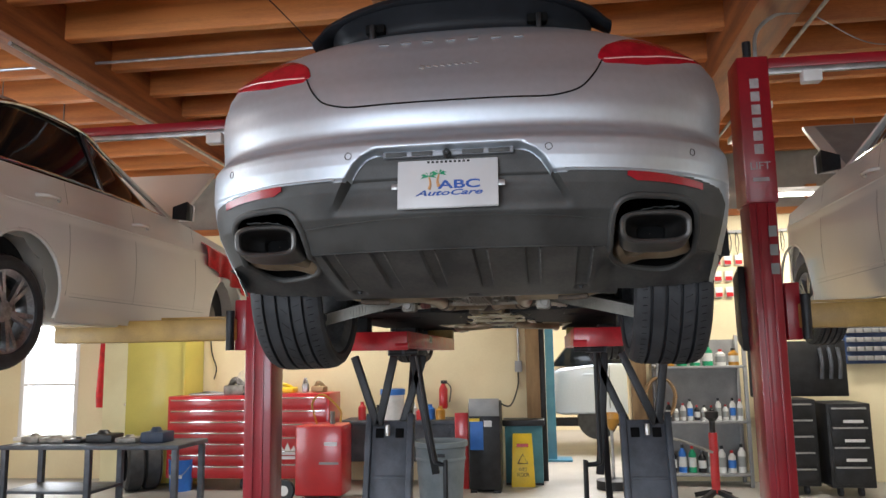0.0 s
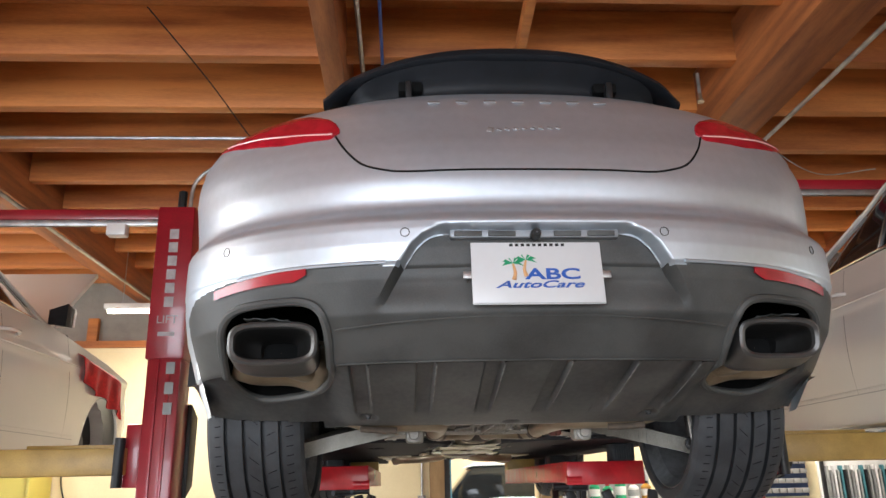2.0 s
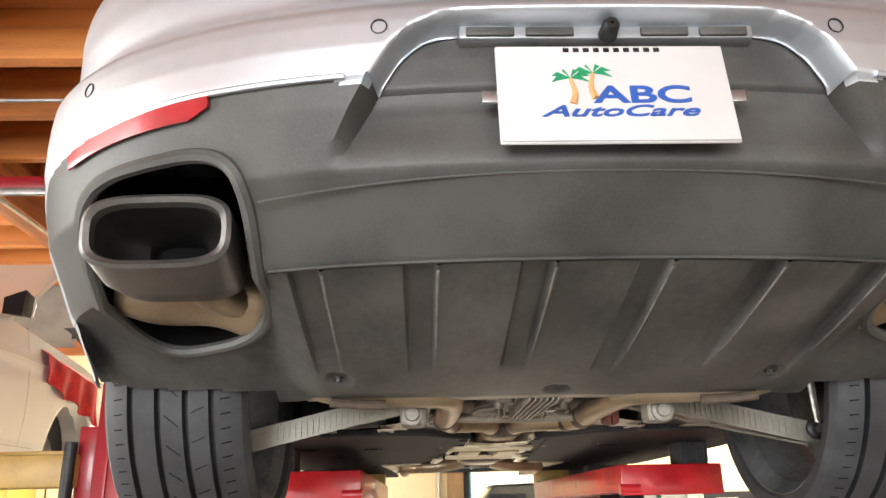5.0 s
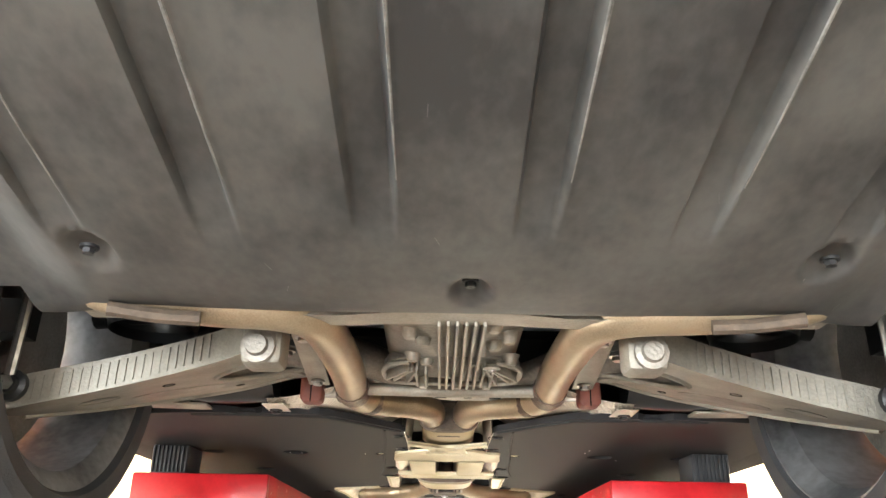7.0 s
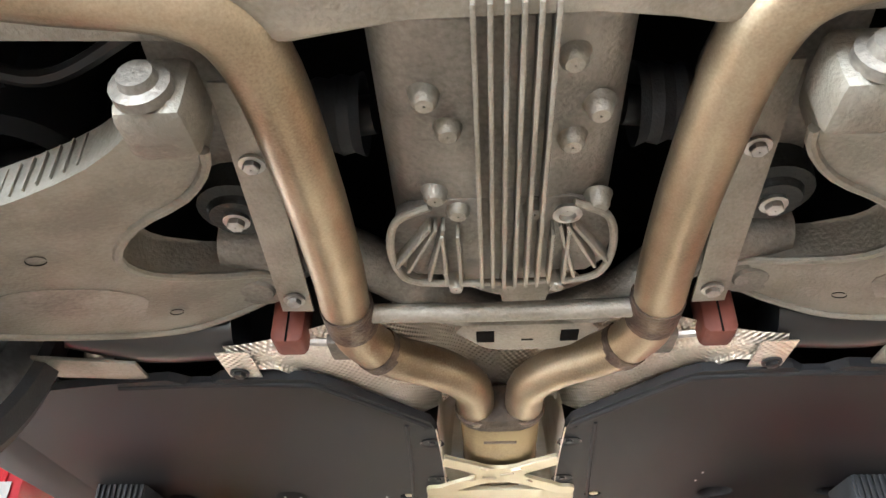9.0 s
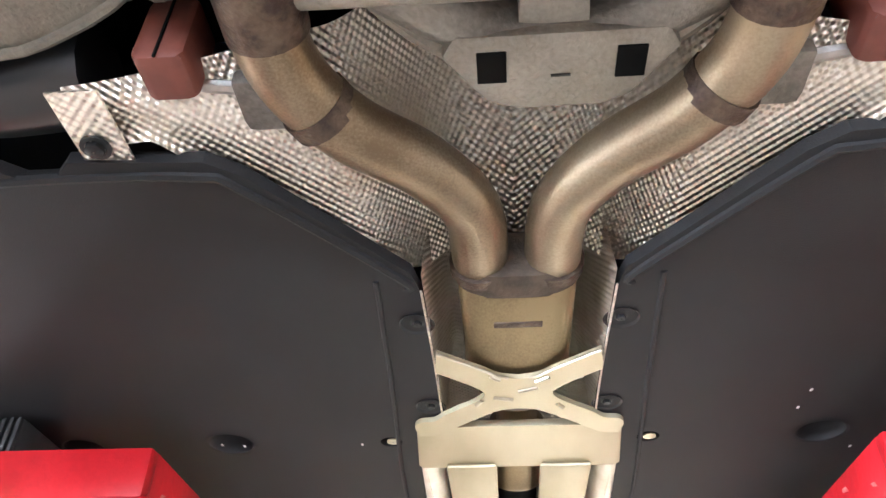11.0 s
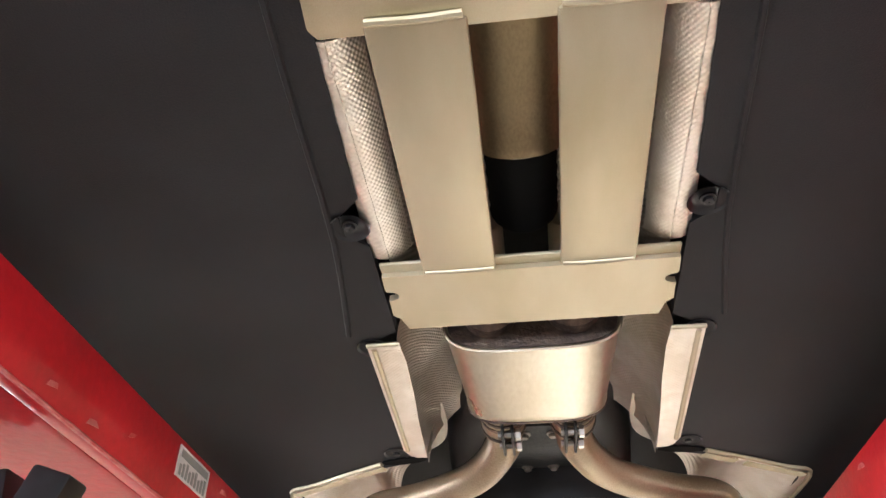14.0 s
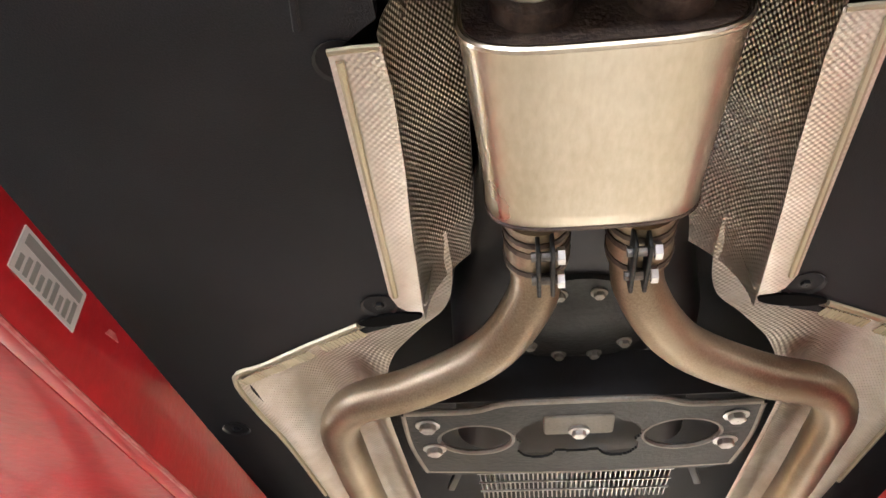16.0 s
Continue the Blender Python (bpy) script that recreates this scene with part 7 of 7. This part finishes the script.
tc = thing("trash_can", (-0.86, 8.25, 0), "round grey plastic trash can on the floor", "trash can")
part("can", lathe([(0.001, 0), (0.22, 0), (0.225, 0.03), (0.27, 0.62), (0.275, 0.64), (0.265, 0.64), (0.255, 0.60), (0.215, 0.05), (0.001, 0.05)], (-0.86, 8.25, 0), "z", 40), BINGREY, tc)
part("rim", lathe([(0.27, 0.60), (0.292, 0.61), (0.292, 0.66), (0.275, 0.665), (0.265, 0.64)], (-0.86, 8.25, 0), "z", 40), BINGREY, tc)
part("band", lathe([(0.262, 0.46), (0.268, 0.47), (0.268, 0.49), (0.263, 0.50)], (-0.86, 8.25, 0), "z", 40), BINGREY, tc)
part("print_bar", box(-0.94, -0.78, 7.972, 7.985, 0.52, 0.555), BLACKSTEEL, tc)
# a plain upright red panel, no cart behind it
single("red_panel", box(-0.82, -0.66, 9.2, 9.26, 0, 0.88, 0.01), TOOLRED, "narrow upright red panel beside the bench", "cart")
ch = thing("battery_charger", (-0.44, 9.15, 0), "black upright battery charger with a blue label", "charger")
part("case", box(-0.63, -0.26, 8.95, 9.35, 0.03, 1.02, 0.02), BLACKSTEEL, ch)
part("panel", box(-0.62, -0.27, 8.93, 8.95, 0.86, 1.06, 0.006), PEGBOARD, ch)
part("blue_label", box(-0.61, -0.46, 8.943, 8.95, 0.48, 0.80), LABELBLUE, ch)
part("yellow_label", box(-0.62, -0.50, 8.942, 8.95, 0.80, 0.835), YELLOW, ch)
part("white_label", box(-0.45, -0.36, 8.943, 8.95, 0.74, 0.81), WHITEINK, ch)
for x in (-0.58, -0.31):
    part("foot", box(x - 0.04, x + 0.04, 8.95, 9.35, 0, 0.03), BLACKSTEEL, ch)
part("cable", tube([(-0.30, 9.2, 1.0), (-0.16, 9.4, 0.95), (-0.08, 9.8, 1.15), (-0.07, 9.83, 1.35)], 0.010, 8), BLACKSTEEL, ch)
single("switch_box", box(-0.11, -0.02, 9.80, 9.85, 1.34, 1.48, 0.006), PEGBOARD, "grey switch box on the cream wall", "switch")
single("conduit", tube([(-0.06, 9.83, 1.48), (-0.06, 9.83, 3.2)], 0.012, 8, 1), GALV, "thin conduit up the cream wall", "conduit", "conduits")
te = thing("teal_cabinet", (0, 9.62, 0), "teal wooden low cabinet with a dark frame", "cabinet")
part("carcass", box(-0.24, 0.21, 9.48, 9.84, 0.03, 0.70, 0.008), TEAL, te)
part("top", box(-0.27, 0.24, 9.45, 9.84, 0.70, 0.77, 0.006), BLACKSTEEL, te)
part("plinth", box(-0.24, 0.21, 9.50, 9.84, 0, 0.06), BLACKSTEEL, te)
sg = thing("wet_floor_sign", (-0.03, 9.40, 0.0), "yellow folding wet floor warning sign", "sign")
lean = Matrix.Translation((-0.03, 9.36, 0)) @ Matrix.Rotation(radians(-8), 4, "X")
part("board", prism([(-0.14, 0.0), (0.14, 0.0), (0.115, 0.62), (-0.115, 0.62)], -0.012, 0.012, 0.004, m=lean @ Matrix.Rotation(radians(90), 4, "X")), YELLOW, sg)
part("rear_board", prism([(-0.14, 0.0), (0.14, 0.0), (0.115, 0.60), (-0.115, 0.60)], -0.012, 0.0, 0.004, m=Matrix.Translation((-0.03, 9.47, 0)) @ Matrix.Rotation(radians(2), 4, "X") @ Matrix.Rotation(radians(90), 4, "X")), YELLOW, sg)
mt = lean @ Matrix.Rotation(radians(90), 4, "X") @ Matrix.Translation((0, 0, 0.0135))
part("word", text_bm("WET", 0.06, mt @ Matrix.Translation((0, 0.20, 0)), width=0.10), BLACKSTEEL, sg, "black printed word", 0)
part("word", text_bm("FLOOR", 0.06, mt @ Matrix.Translation((0, 0.14, 0)), width=0.14), BLACKSTEEL, sg, "black printed word", 0)
part("warning_triangle", tube([mt @ Vector(v) for v in ((-0.06, 0.27, 0), (0.06, 0.27, 0), (0, 0.38, 0), (-0.06, 0.27, 0))], 0.006, 6, 1), BLACKSTEEL, sg)
part("red_bar", box(-0.07, 0.07, 0.46, 0.50, 0, 0.001, m=mt), TOOLRED, sg)
setting("post_door_left", box(0.03, 0.20, 9.74, 9.85, 0.77, 3.25, 0.006), BROWNPOST, "brown timber post beside the doorway", "post")
setting("post_door_right", box(1.32, 1.50, 9.70, 9.85, 0.0, 3.25, 0.006), BROWNPOST, "brown timber post beside the doorway", "post")
setting("trim_door", box(0.20, 0.27, 9.80, 10.07, 0, 2.6, 0.004), BLACKSTEEL, "dark door jamb", "jamb")

# the next bay, through the doorway
bp = thing("blue_lift_post", (0.35, 11.7, 0), "blue two-post lift column in the next bay", "lift post")
part("column", box(0.27, 0.40, 11.6, 11.8, 0.02, 3.4, 0.01), BLUEPAINT, bp)
part("foot", box(0.20, 0.62, 11.5, 11.9, 0, 0.03, 0.004), BLUEPAINT, bp)
sc = thing("parked_car", (1.6, 13.0, 0.5), "silver hatchback on a low lift in the next bay", "car")
M = Matrix(((1, 0, 0, 0.2), (0, 0, 1, 12.2), (0, 1, 0, 0.62), (0, 0, 0, 1)))
part("body", prism([(0, 0.1), (0.0, 0.6), (0.3, 0.72), (1.0, 0.78), (2.6, 0.76), (3.4, 0.60), (3.7, 0.45), (3.7, 0.05), (3.3, 0.0), (0.3, 0.0)], 0, 1.6, 0.05, m=M), SILVER, sc)
part("glasshouse", prism([(0.15, 0.74), (0.55, 1.22), (1.7, 1.26), (2.5, 0.76)], 0.1, 1.5, 0.04, m=M), GLASS, sc)
part("roof", prism([(0.5, 1.22), (0.6, 1.27), (1.65, 1.31), (1.75, 1.25)], 0.1, 1.5, 0.01, m=M), SILVER, sc)
part("door_handle", box(0.85, 1.02, 12.17, 12.2, 1.22, 1.25, 0.006), SILVER, sc)
part("door_gap", tube([(1.25, 12.198, 1.36), (1.24, 12.197, 0.72)], 0.006, 6, 1), DARK, sc)
for x in (1.05, 3.2):
    part("wheel", lathe([(0.001, -0.1), (0.2, -0.1), (0.22, -0.09), (0.30, -0.1), (0.31, -0.05), (0.31, 0.1), (0.001, 0.1)], (x, 12.32, 0.55), "y", 28), RUBBER, sc)
part("lift_arm", box(0.3, 3.4, 12.3, 12.5, 0.44, 0.56, 0.01), BLACKSTEEL, sc)
part("lift_stand", box(2.2, 2.5, 12.25, 12.6, 0.0, 0.44, 0.01), BLUEPAINT, sc)
fn = thing("oil_funnel", (1.02, 9.3, 0), "amber oil drain funnel on a tall stand", "oil drain")
part("funnel", lathe([(0.02, 0.66), (0.05, 0.70), (0.13, 0.80), (0.13, 0.86), (0.12, 0.86), (0.11, 0.81)], (1.02, 9.3, 0), "z", 24), OIL, fn)
part("pole", tube([(1.02, 9.3, 0.10), (1.02, 9.3, 0.68)], 0.02, 10, 1), GALV, fn)
part("base", lathe([(0.001, 0), (0.20, 0), (0.20, 0.10), (0.05, 0.12), (0.001, 0.12)], (1.02, 9.3, 0), "z", 24), BLACKSTEEL, fn)

# shelves with bottles
sh = thing("steel_shelf", (2.1, 9.6, 0), "grey steel shelving with bottles against the wall", "shelf")
for z in (0.12, 0.72, 1.36):
    part("shelf_board", box(1.58, 2.62, 9.42, 9.82, z, z + 0.03, 0.004), PEGBOARD, sh)
for x in (1.60, 2.60):
    for y in (9.44, 9.80):
        part("upright", box(x - 0.02, x + 0.02, y - 0.02, y + 0.02, 0, 1.75, 0.003), PEGBOARD, sh)
part("back_sheet", box(1.60, 2.60, 9.815, 9.83, 0.15, 1.70), PEGBOARD, sh)
random.seed(5)
proto = {}
for z, cols, n in ((0.15, (TOOLRED, BOTTLEW, LABELBLUE, BOTTLEW, BLACKSTEEL, GREENINK), 8), (0.75, (BOTTLEW, BOTTLEW, GALV, BLACKSTEEL), 11), (1.39, (BOTTLEW, GREENINK, OIL, BOTTLEW), 6)):
    for i in range(n):
        x = 1.68 + (0.90 / n) * (i + 0.5)
        mt, r = random.choice(cols), 0.9 / n * 0.40
        h = random.uniform(0.16, 0.26) if z > 0.5 else random.uniform(0.24, 0.34)
        bt = thing("bottle", (x, 9.55, z), {TOOLRED: "red", BOTTLEW: "white", LABELBLUE: "blue", BLACKSTEEL: "black", GREENINK: "green", GALV: "grey", OIL: "amber"}[mt] + " plastic bottle on the steel shelf", "bottle", "shelf bottles")
        part("bottle_body", lathe([(0.001, 0), (r, 0), (r * 1.02, 0.02), (r, h * 0.7), (r * 0.4, h * 0.85), (r * 0.4, h * 0.9), (0.001, h * 0.9)], (x, 9.55, z), "z", 14), mt, bt)
        part("cap", lathe([(0.001, h * 0.88), (r * 0.45, h * 0.88), (r * 0.42, h), (0.001, h)], (x, 9.55, z), "z", 10), BLACKSTEEL if i % 2 else TOOLRED, bt)
        part("label_band", lathe([(r * 1.01, h * 0.2), (r * 1.03, h * 0.22), (r * 1.03, h * 0.55), (r * 1.01, h * 0.57)], (x, 9.55, z), "z", 14), BOTTLEW if mt is not BOTTLEW else (GREYINK if i % 3 else LABELBLUE), bt)
hc = thing("hose_coil", (1.55, 9.35, 1.25), "brown rubber hose coiled on a wall hook", "hose")
part("coil", tube([(1.62 + 0.17 * math.cos(a), 9.36 + 0.004 * i, 1.02 + 0.24 * math.sin(a)) for i, a in enumerate([radians(24 * k) for k in range(46)])], 0.014, 8, 2), BROWNPOST, hc)
part("hook", box(1.58, 1.66, 9.34, 9.80, 1.22, 1.25, 0.004), PEGBOARD, hc)
jk = thing("red_jack", (2.02, 8.6, 0), "red hydraulic jack standing on the floor", "jack")
part("ram", tube([(2.02, 8.6, 0.08), (2.02, 8.6, 0.70)], 0.045, 14, 1), TOOLRED, jk)
part("head", lathe([(0.001, 0.70), (0.03, 0.70), (0.03, 0.82), (0.07, 0.86), (0.07, 0.92), (0.001, 0.92)], (2.02, 8.6, 0), "z", 18), BLACKSTEEL, jk)
part("handle", tube([(2.0, 8.56, 0.5), (1.7, 8.45, 0.62), (1.58, 8.4, 0.66)], 0.014, 8), GALV, jk)
for k in range(4):
    a = radians(45 + 90 * k)
    part("foot_leg", bar((2.02, 8.6, 0.10), (2.02 + 0.25 * math.cos(a), 8.6 + 0.25 * math.sin(a), 0.03), 0.05, 0.05, 0.004), BLACKSTEEL, jk)
chest("black_tool_cart", 2.70, 3.18, 8.9, 9.4, 0.10, 1.02, 5, BLACKSTEEL, "black roller tool cart with a paper notice above")
bd = thing("tool_cabinet_lid", (2.95, 9.5, 1.02), "open black lid with a white paper notice", "cabinet lid")
part("lid", box(2.66, 3.75, 9.48, 9.52, 1.02, 1.66, 0.008), BLACKSTEEL, bd)
part("paper", box(2.78, 3.0, 9.472, 9.48, 1.22, 1.60), WHITEINK, bd)
for k in range(3):
    part("hanging_tool", tube([(3.45 + 0.1 * k, 9.45, 1.58), (3.46 + 0.1 * k, 9.42, 1.40), (3.45 + 0.1 * k, 9.44, 1.22)], 0.022, 8), GREYSTEEL, bd)
chest("black_tool_chest", 3.25, 3.70, 8.8, 9.35, 0.10, 0.98, 4, BLACKSTEEL, "black tool chest with pale drawer labels")
for k in range(3):
    single("drawer_sticker", box(3.40, 3.60, 8.750, 8.756, 0.38 + 0.2 * k, 0.41 + 0.2 * k), WHITEINK, "pale drawer sticker on the black chest", "sticker", "drawer stickers")
bn = thing("blue_bin_rack", (4.2, 9.78, 1.40), "blue wall rack with rows of clear small-parts bins", "bin rack")
part("back", box(3.85, 4.55, 9.80, 9.85, 1.38, 1.98, 0.006), mat("bin_blue", (0.03, 0.06, 0.16), 0.4), bn)
for r_ in range(5):
    for c_ in range(7):
        part("bin", box(3.88 + 0.093 * c_, 3.96 + 0.093 * c_, 9.72, 9.80, 1.42 + 0.11 * r_, 1.475 + 0.11 * r_, 0.004), PEGBOARD, bn)
rk = thing("display_rack", (5.0, 9.7, 0), "white metal rack hung with wiper blade packs", "rack")
part("back_panel", box(4.7, 5.9, 9.80, 9.84, 0.9, 2.1, 0.004), WHITEPLATE, rk)
for k in range(26):
    part("blade_pack", box(4.76 + 0.043 * k, 4.785 + 0.043 * k, 9.72, 9.79, 1.15 - 0.02 * (k % 3), 1.72 - 0.05 * (k % 2), 0.003), (GREYINK, PEGBOARD, WHITEINK, GREYINK, TEAL, BLACKSTEEL)[k % 6], rk)
for k in range(2):
    part("rack_leg", box(4.72 + 1.14 * k, 4.76 + 1.14 * k, 9.76, 9.80, 0, 2.1, 0.003), BLACKSTEEL, rk)
wb = thing("wall_box", (4.95, 9.4, 0), "dark workbench vice table by the wall", "table")
part("table_top", box(4.45, 5.6, 9.1, 9.7, 0.70, 0.86, 0.01), BLACKSTEEL, wb)
for x in (4.5, 5.55):
    part("table_leg", box(x - 0.04, x + 0.04, 9.15, 9.65, 0, 0.70, 0.006), PEGBOARD, wb)
for k in range(12):
    z = 2.75 - 0.20 * (k // 4)
    x = 2.45 + 0.13 * (k % 4)
    pk = thing("hanging_pack", (x, 9.82, z - 0.12), "small red and white parts pack hanging on the wall", "package", "hanging packs")
    part("card", box(x - 0.045, x + 0.045, 9.815, 9.835, z - 0.13, z, 0.002), BOTTLEW, pk)
    part("print", box(x - 0.04, x + 0.04, 9.811, 9.815, z - 0.12, z - 0.07), TOOLRED, pk)
    part("hook", tube([(x, 9.81, z - 0.005), (x, 9.85, z + 0.0)], 0.004, 6, 1), GALV, pk)
pb = thing("hook_rail", (2.7, 9.83, 2.95), "dark rail with rows of hanging hooks and belts", "rail")
part("rail", box(2.2, 4.6, 9.82, 9.85, 3.02, 3.06, 0.003), PEGBOARD, pb)
for k in range(26):
    part("belt", tube([(2.25 + 0.09 * k, 9.81, 3.03), (2.235 + 0.09 * k, 9.80, 2.90), (2.25 + 0.09 * k, 9.80, 2.80 - 0.03 * (k % 3)), (2.275 + 0.09 * k, 9.80, 2.90), (2.26 + 0.09 * k, 9.81, 3.02)], 0.006, 5, 2), BLACKSTEEL, pb)

# left corner
cb = thing("mustard_cabinet", (-5.0, 9.55, 0), "tall mustard-yellow steel cabinet", "cabinet")
part("carcass", box(-5.08, -4.30, 9.3, 9.82, 0.03, 2.15, 0.01), MUSTARD, cb)
part("side_panel", box(-4.31, -4.28, 9.28, 9.82, 0.0, 2.16, 0.004), MUSTARD, cb)
pd = thing("door_1", (-5.35, 9.75, 0), "pale yellow door standing ajar with a steel knob", "door", kind="structure")
part("leaf", box(-5.52, -5.09, 9.50, 9.54, 0.02, 2.08, 0.006), PALEDOOR, pd)
part("knob", lathe([(0.001, -0.07), (0.02, -0.07), (0.026, -0.05), (0.012, -0.03), (0.012, 0)], (-5.16, 9.50, 1.0), "y", 16), CHROME, pd)
jc = thing("red_jacket", (-5.62, 9.72, 0.95), "red overalls hanging on a hook by the window", "overalls")
part("cloth", loft([[Vector((-5.62 + (w + 0.02 * math.sin(5 * a)) * math.cos(a), 9.72 + 0.07 * math.sin(a), z)) for a in [2 * math.pi * i / 20 for i in range(20)]] for z, w in ((1.90, 0.05), (1.80, 0.09), (1.4, 0.12), (1.1, 0.14), (0.95, 0.13))]), CLOTHRED, jc)
part("hook", tube([(-5.62, 9.85, 1.95), (-5.62, 9.74, 1.92), (-5.62, 9.72, 1.88)], 0.01, 8), BLACKSTEEL, jc)
tb = thing("steel_table", (-4.4, 7.7, 0), "dark steel welding table cluttered with parts", "table")
part("table_top", box(-5.45, -3.45, 7.5, 8.2, 0.655, 0.70, 0.006), GREYSTEEL, tb)
for x in (-5.40, -4.45, -3.50):
    for y in (7.54, 8.15):
        part("table_leg", box(x - 0.03, x + 0.03, y - 0.03, y + 0.03, 0, 0.655, 0.004), GREYSTEEL, tb)
part("lower_shelf", box(-5.42, -4.42, 7.55, 8.15, 0.20, 0.23, 0.004), GREYSTEEL, tb)
for x, sx, sz, nm, mt in ((-5.25, 0.10, 0.10, "steel hub", DIRTALU), (-5.0, 0.14, 0.08, "bracket casting", DIRTALU), (-4.75, 0.10, 0.06, "steel flange", BLACKSTEEL), (-4.45, 0.15, 0.13, "brake caliper", BLACKSTEEL), (-4.15, 0.12, 0.08, "pump casting", DIRTALU), (-3.85, 0.13, 0.16, "dark blue parts box", LABELBLUE)):
    single(nm.split()[-1], merge(box(x - sx, x + sx, 7.7, 7.95, 0.70, 0.70 + sz * 0.7, 0.015), lathe([(0.001, 0), (sx * 0.6, 0), (sx * 0.6, sz * 0.6), (sx * 0.3, sz), (0.001, sz)], (x, 7.8, 0.70 + 0.0), "z", 14)), mt if "blue" not in nm else mat("dark_blue_box", (0.02, 0.035, 0.07), 0.5), nm + " lying on the steel table", "part", "parts on the table")
bu = thing("blue_bucket", (-4.15, 9.0, 0.0), "blue plastic bucket with white print and wire handle", "bucket")
part("tub", lathe([(0.001, 0.0), (0.13, 0.0), (0.15, 0.36), (0.155, 0.37), (0.145, 0.37), (0.125, 0.02), (0.001, 0.02)], (-4.15, 9.0, 0.0), "z", 28), LABELBLUE, bu)
part("print_bar", box(-4.23, -4.07, 8.853, 8.862, 0.16, 0.20), WHITEINK, bu)
part("handle", tube([(-4.30, 9.0, 0.34), (-4.25, 8.87, 0.22), (-4.15, 8.83, 0.17), (-4.05, 8.87, 0.22), (-4.0, 9.0, 0.34)], 0.004, 6), GALV, bu)
for k, (x, y) in enumerate(((-4.75, 8.95), (-4.62, 9.12))):
    ty = thing("spare_tyre", (x, y, 0), "used tyre leaning on the wall beside the cabinet", "tyre", "spare tyres")
    bm = lathe([(0.20, -0.09), (0.27, -0.10), (0.315, -0.07), (0.32, 0), (0.315, 0.07), (0.27, 0.10), (0.20, 0.09), (0.21, 0)], (0, 0, 0), "x", 40)
    bm.transform(Matrix.Translation((x, y, 0.32)) @ Matrix.Rotation(radians(38), 4, "Z"))
    part("carcass", bm, RUBBER, ty)
    if k:
        bm = lathe([(0.24, 0.103), (0.27, 0.105), (0.285, 0.100)], (0, 0, 0), "x", 40)
        bm.transform(Matrix.Translation((x, y, 0.32)) @ Matrix.Rotation(radians(38), 4, "Z"))
        part("white_wall", bm, BOTTLEW, ty)
ft = thing("floor_fan", (-3.35, 9.2, 1.12), "small grey wire-cage fan on the tool chest", "fan")
for k in range(8):
    part("cage_ring", tube([(-3.35 + (0.03 + 0.018 * k) * math.cos(a), 9.1, 1.29 + (0.03 + 0.018 * k) * math.sin(a)) for a in [radians(20 * i) for i in range(19)]], 0.003, 5, 1), GALV, ft)
part("hub", lathe([(0.001, -0.03), (0.04, -0.03), (0.05, 0.06), (0.001, 0.06)], (-3.35, 9.13, 1.29), "y", 16), BLACKSTEEL, ft)
part("foot", box(-3.42, -3.28, 9.08, 9.2, 1.12, 1.15, 0.006), BLACKSTEEL, ft)
wc = single("wall_cable", tube([(-4.2, 9.83, 2.2), (-4.18, 9.83, 1.7), (-4.10, 9.82, 1.45), (-4.12, 9.8, 1.3)], 0.008, 6), BLACKSTEEL, "black cable hanging down the cream wall", "cable")
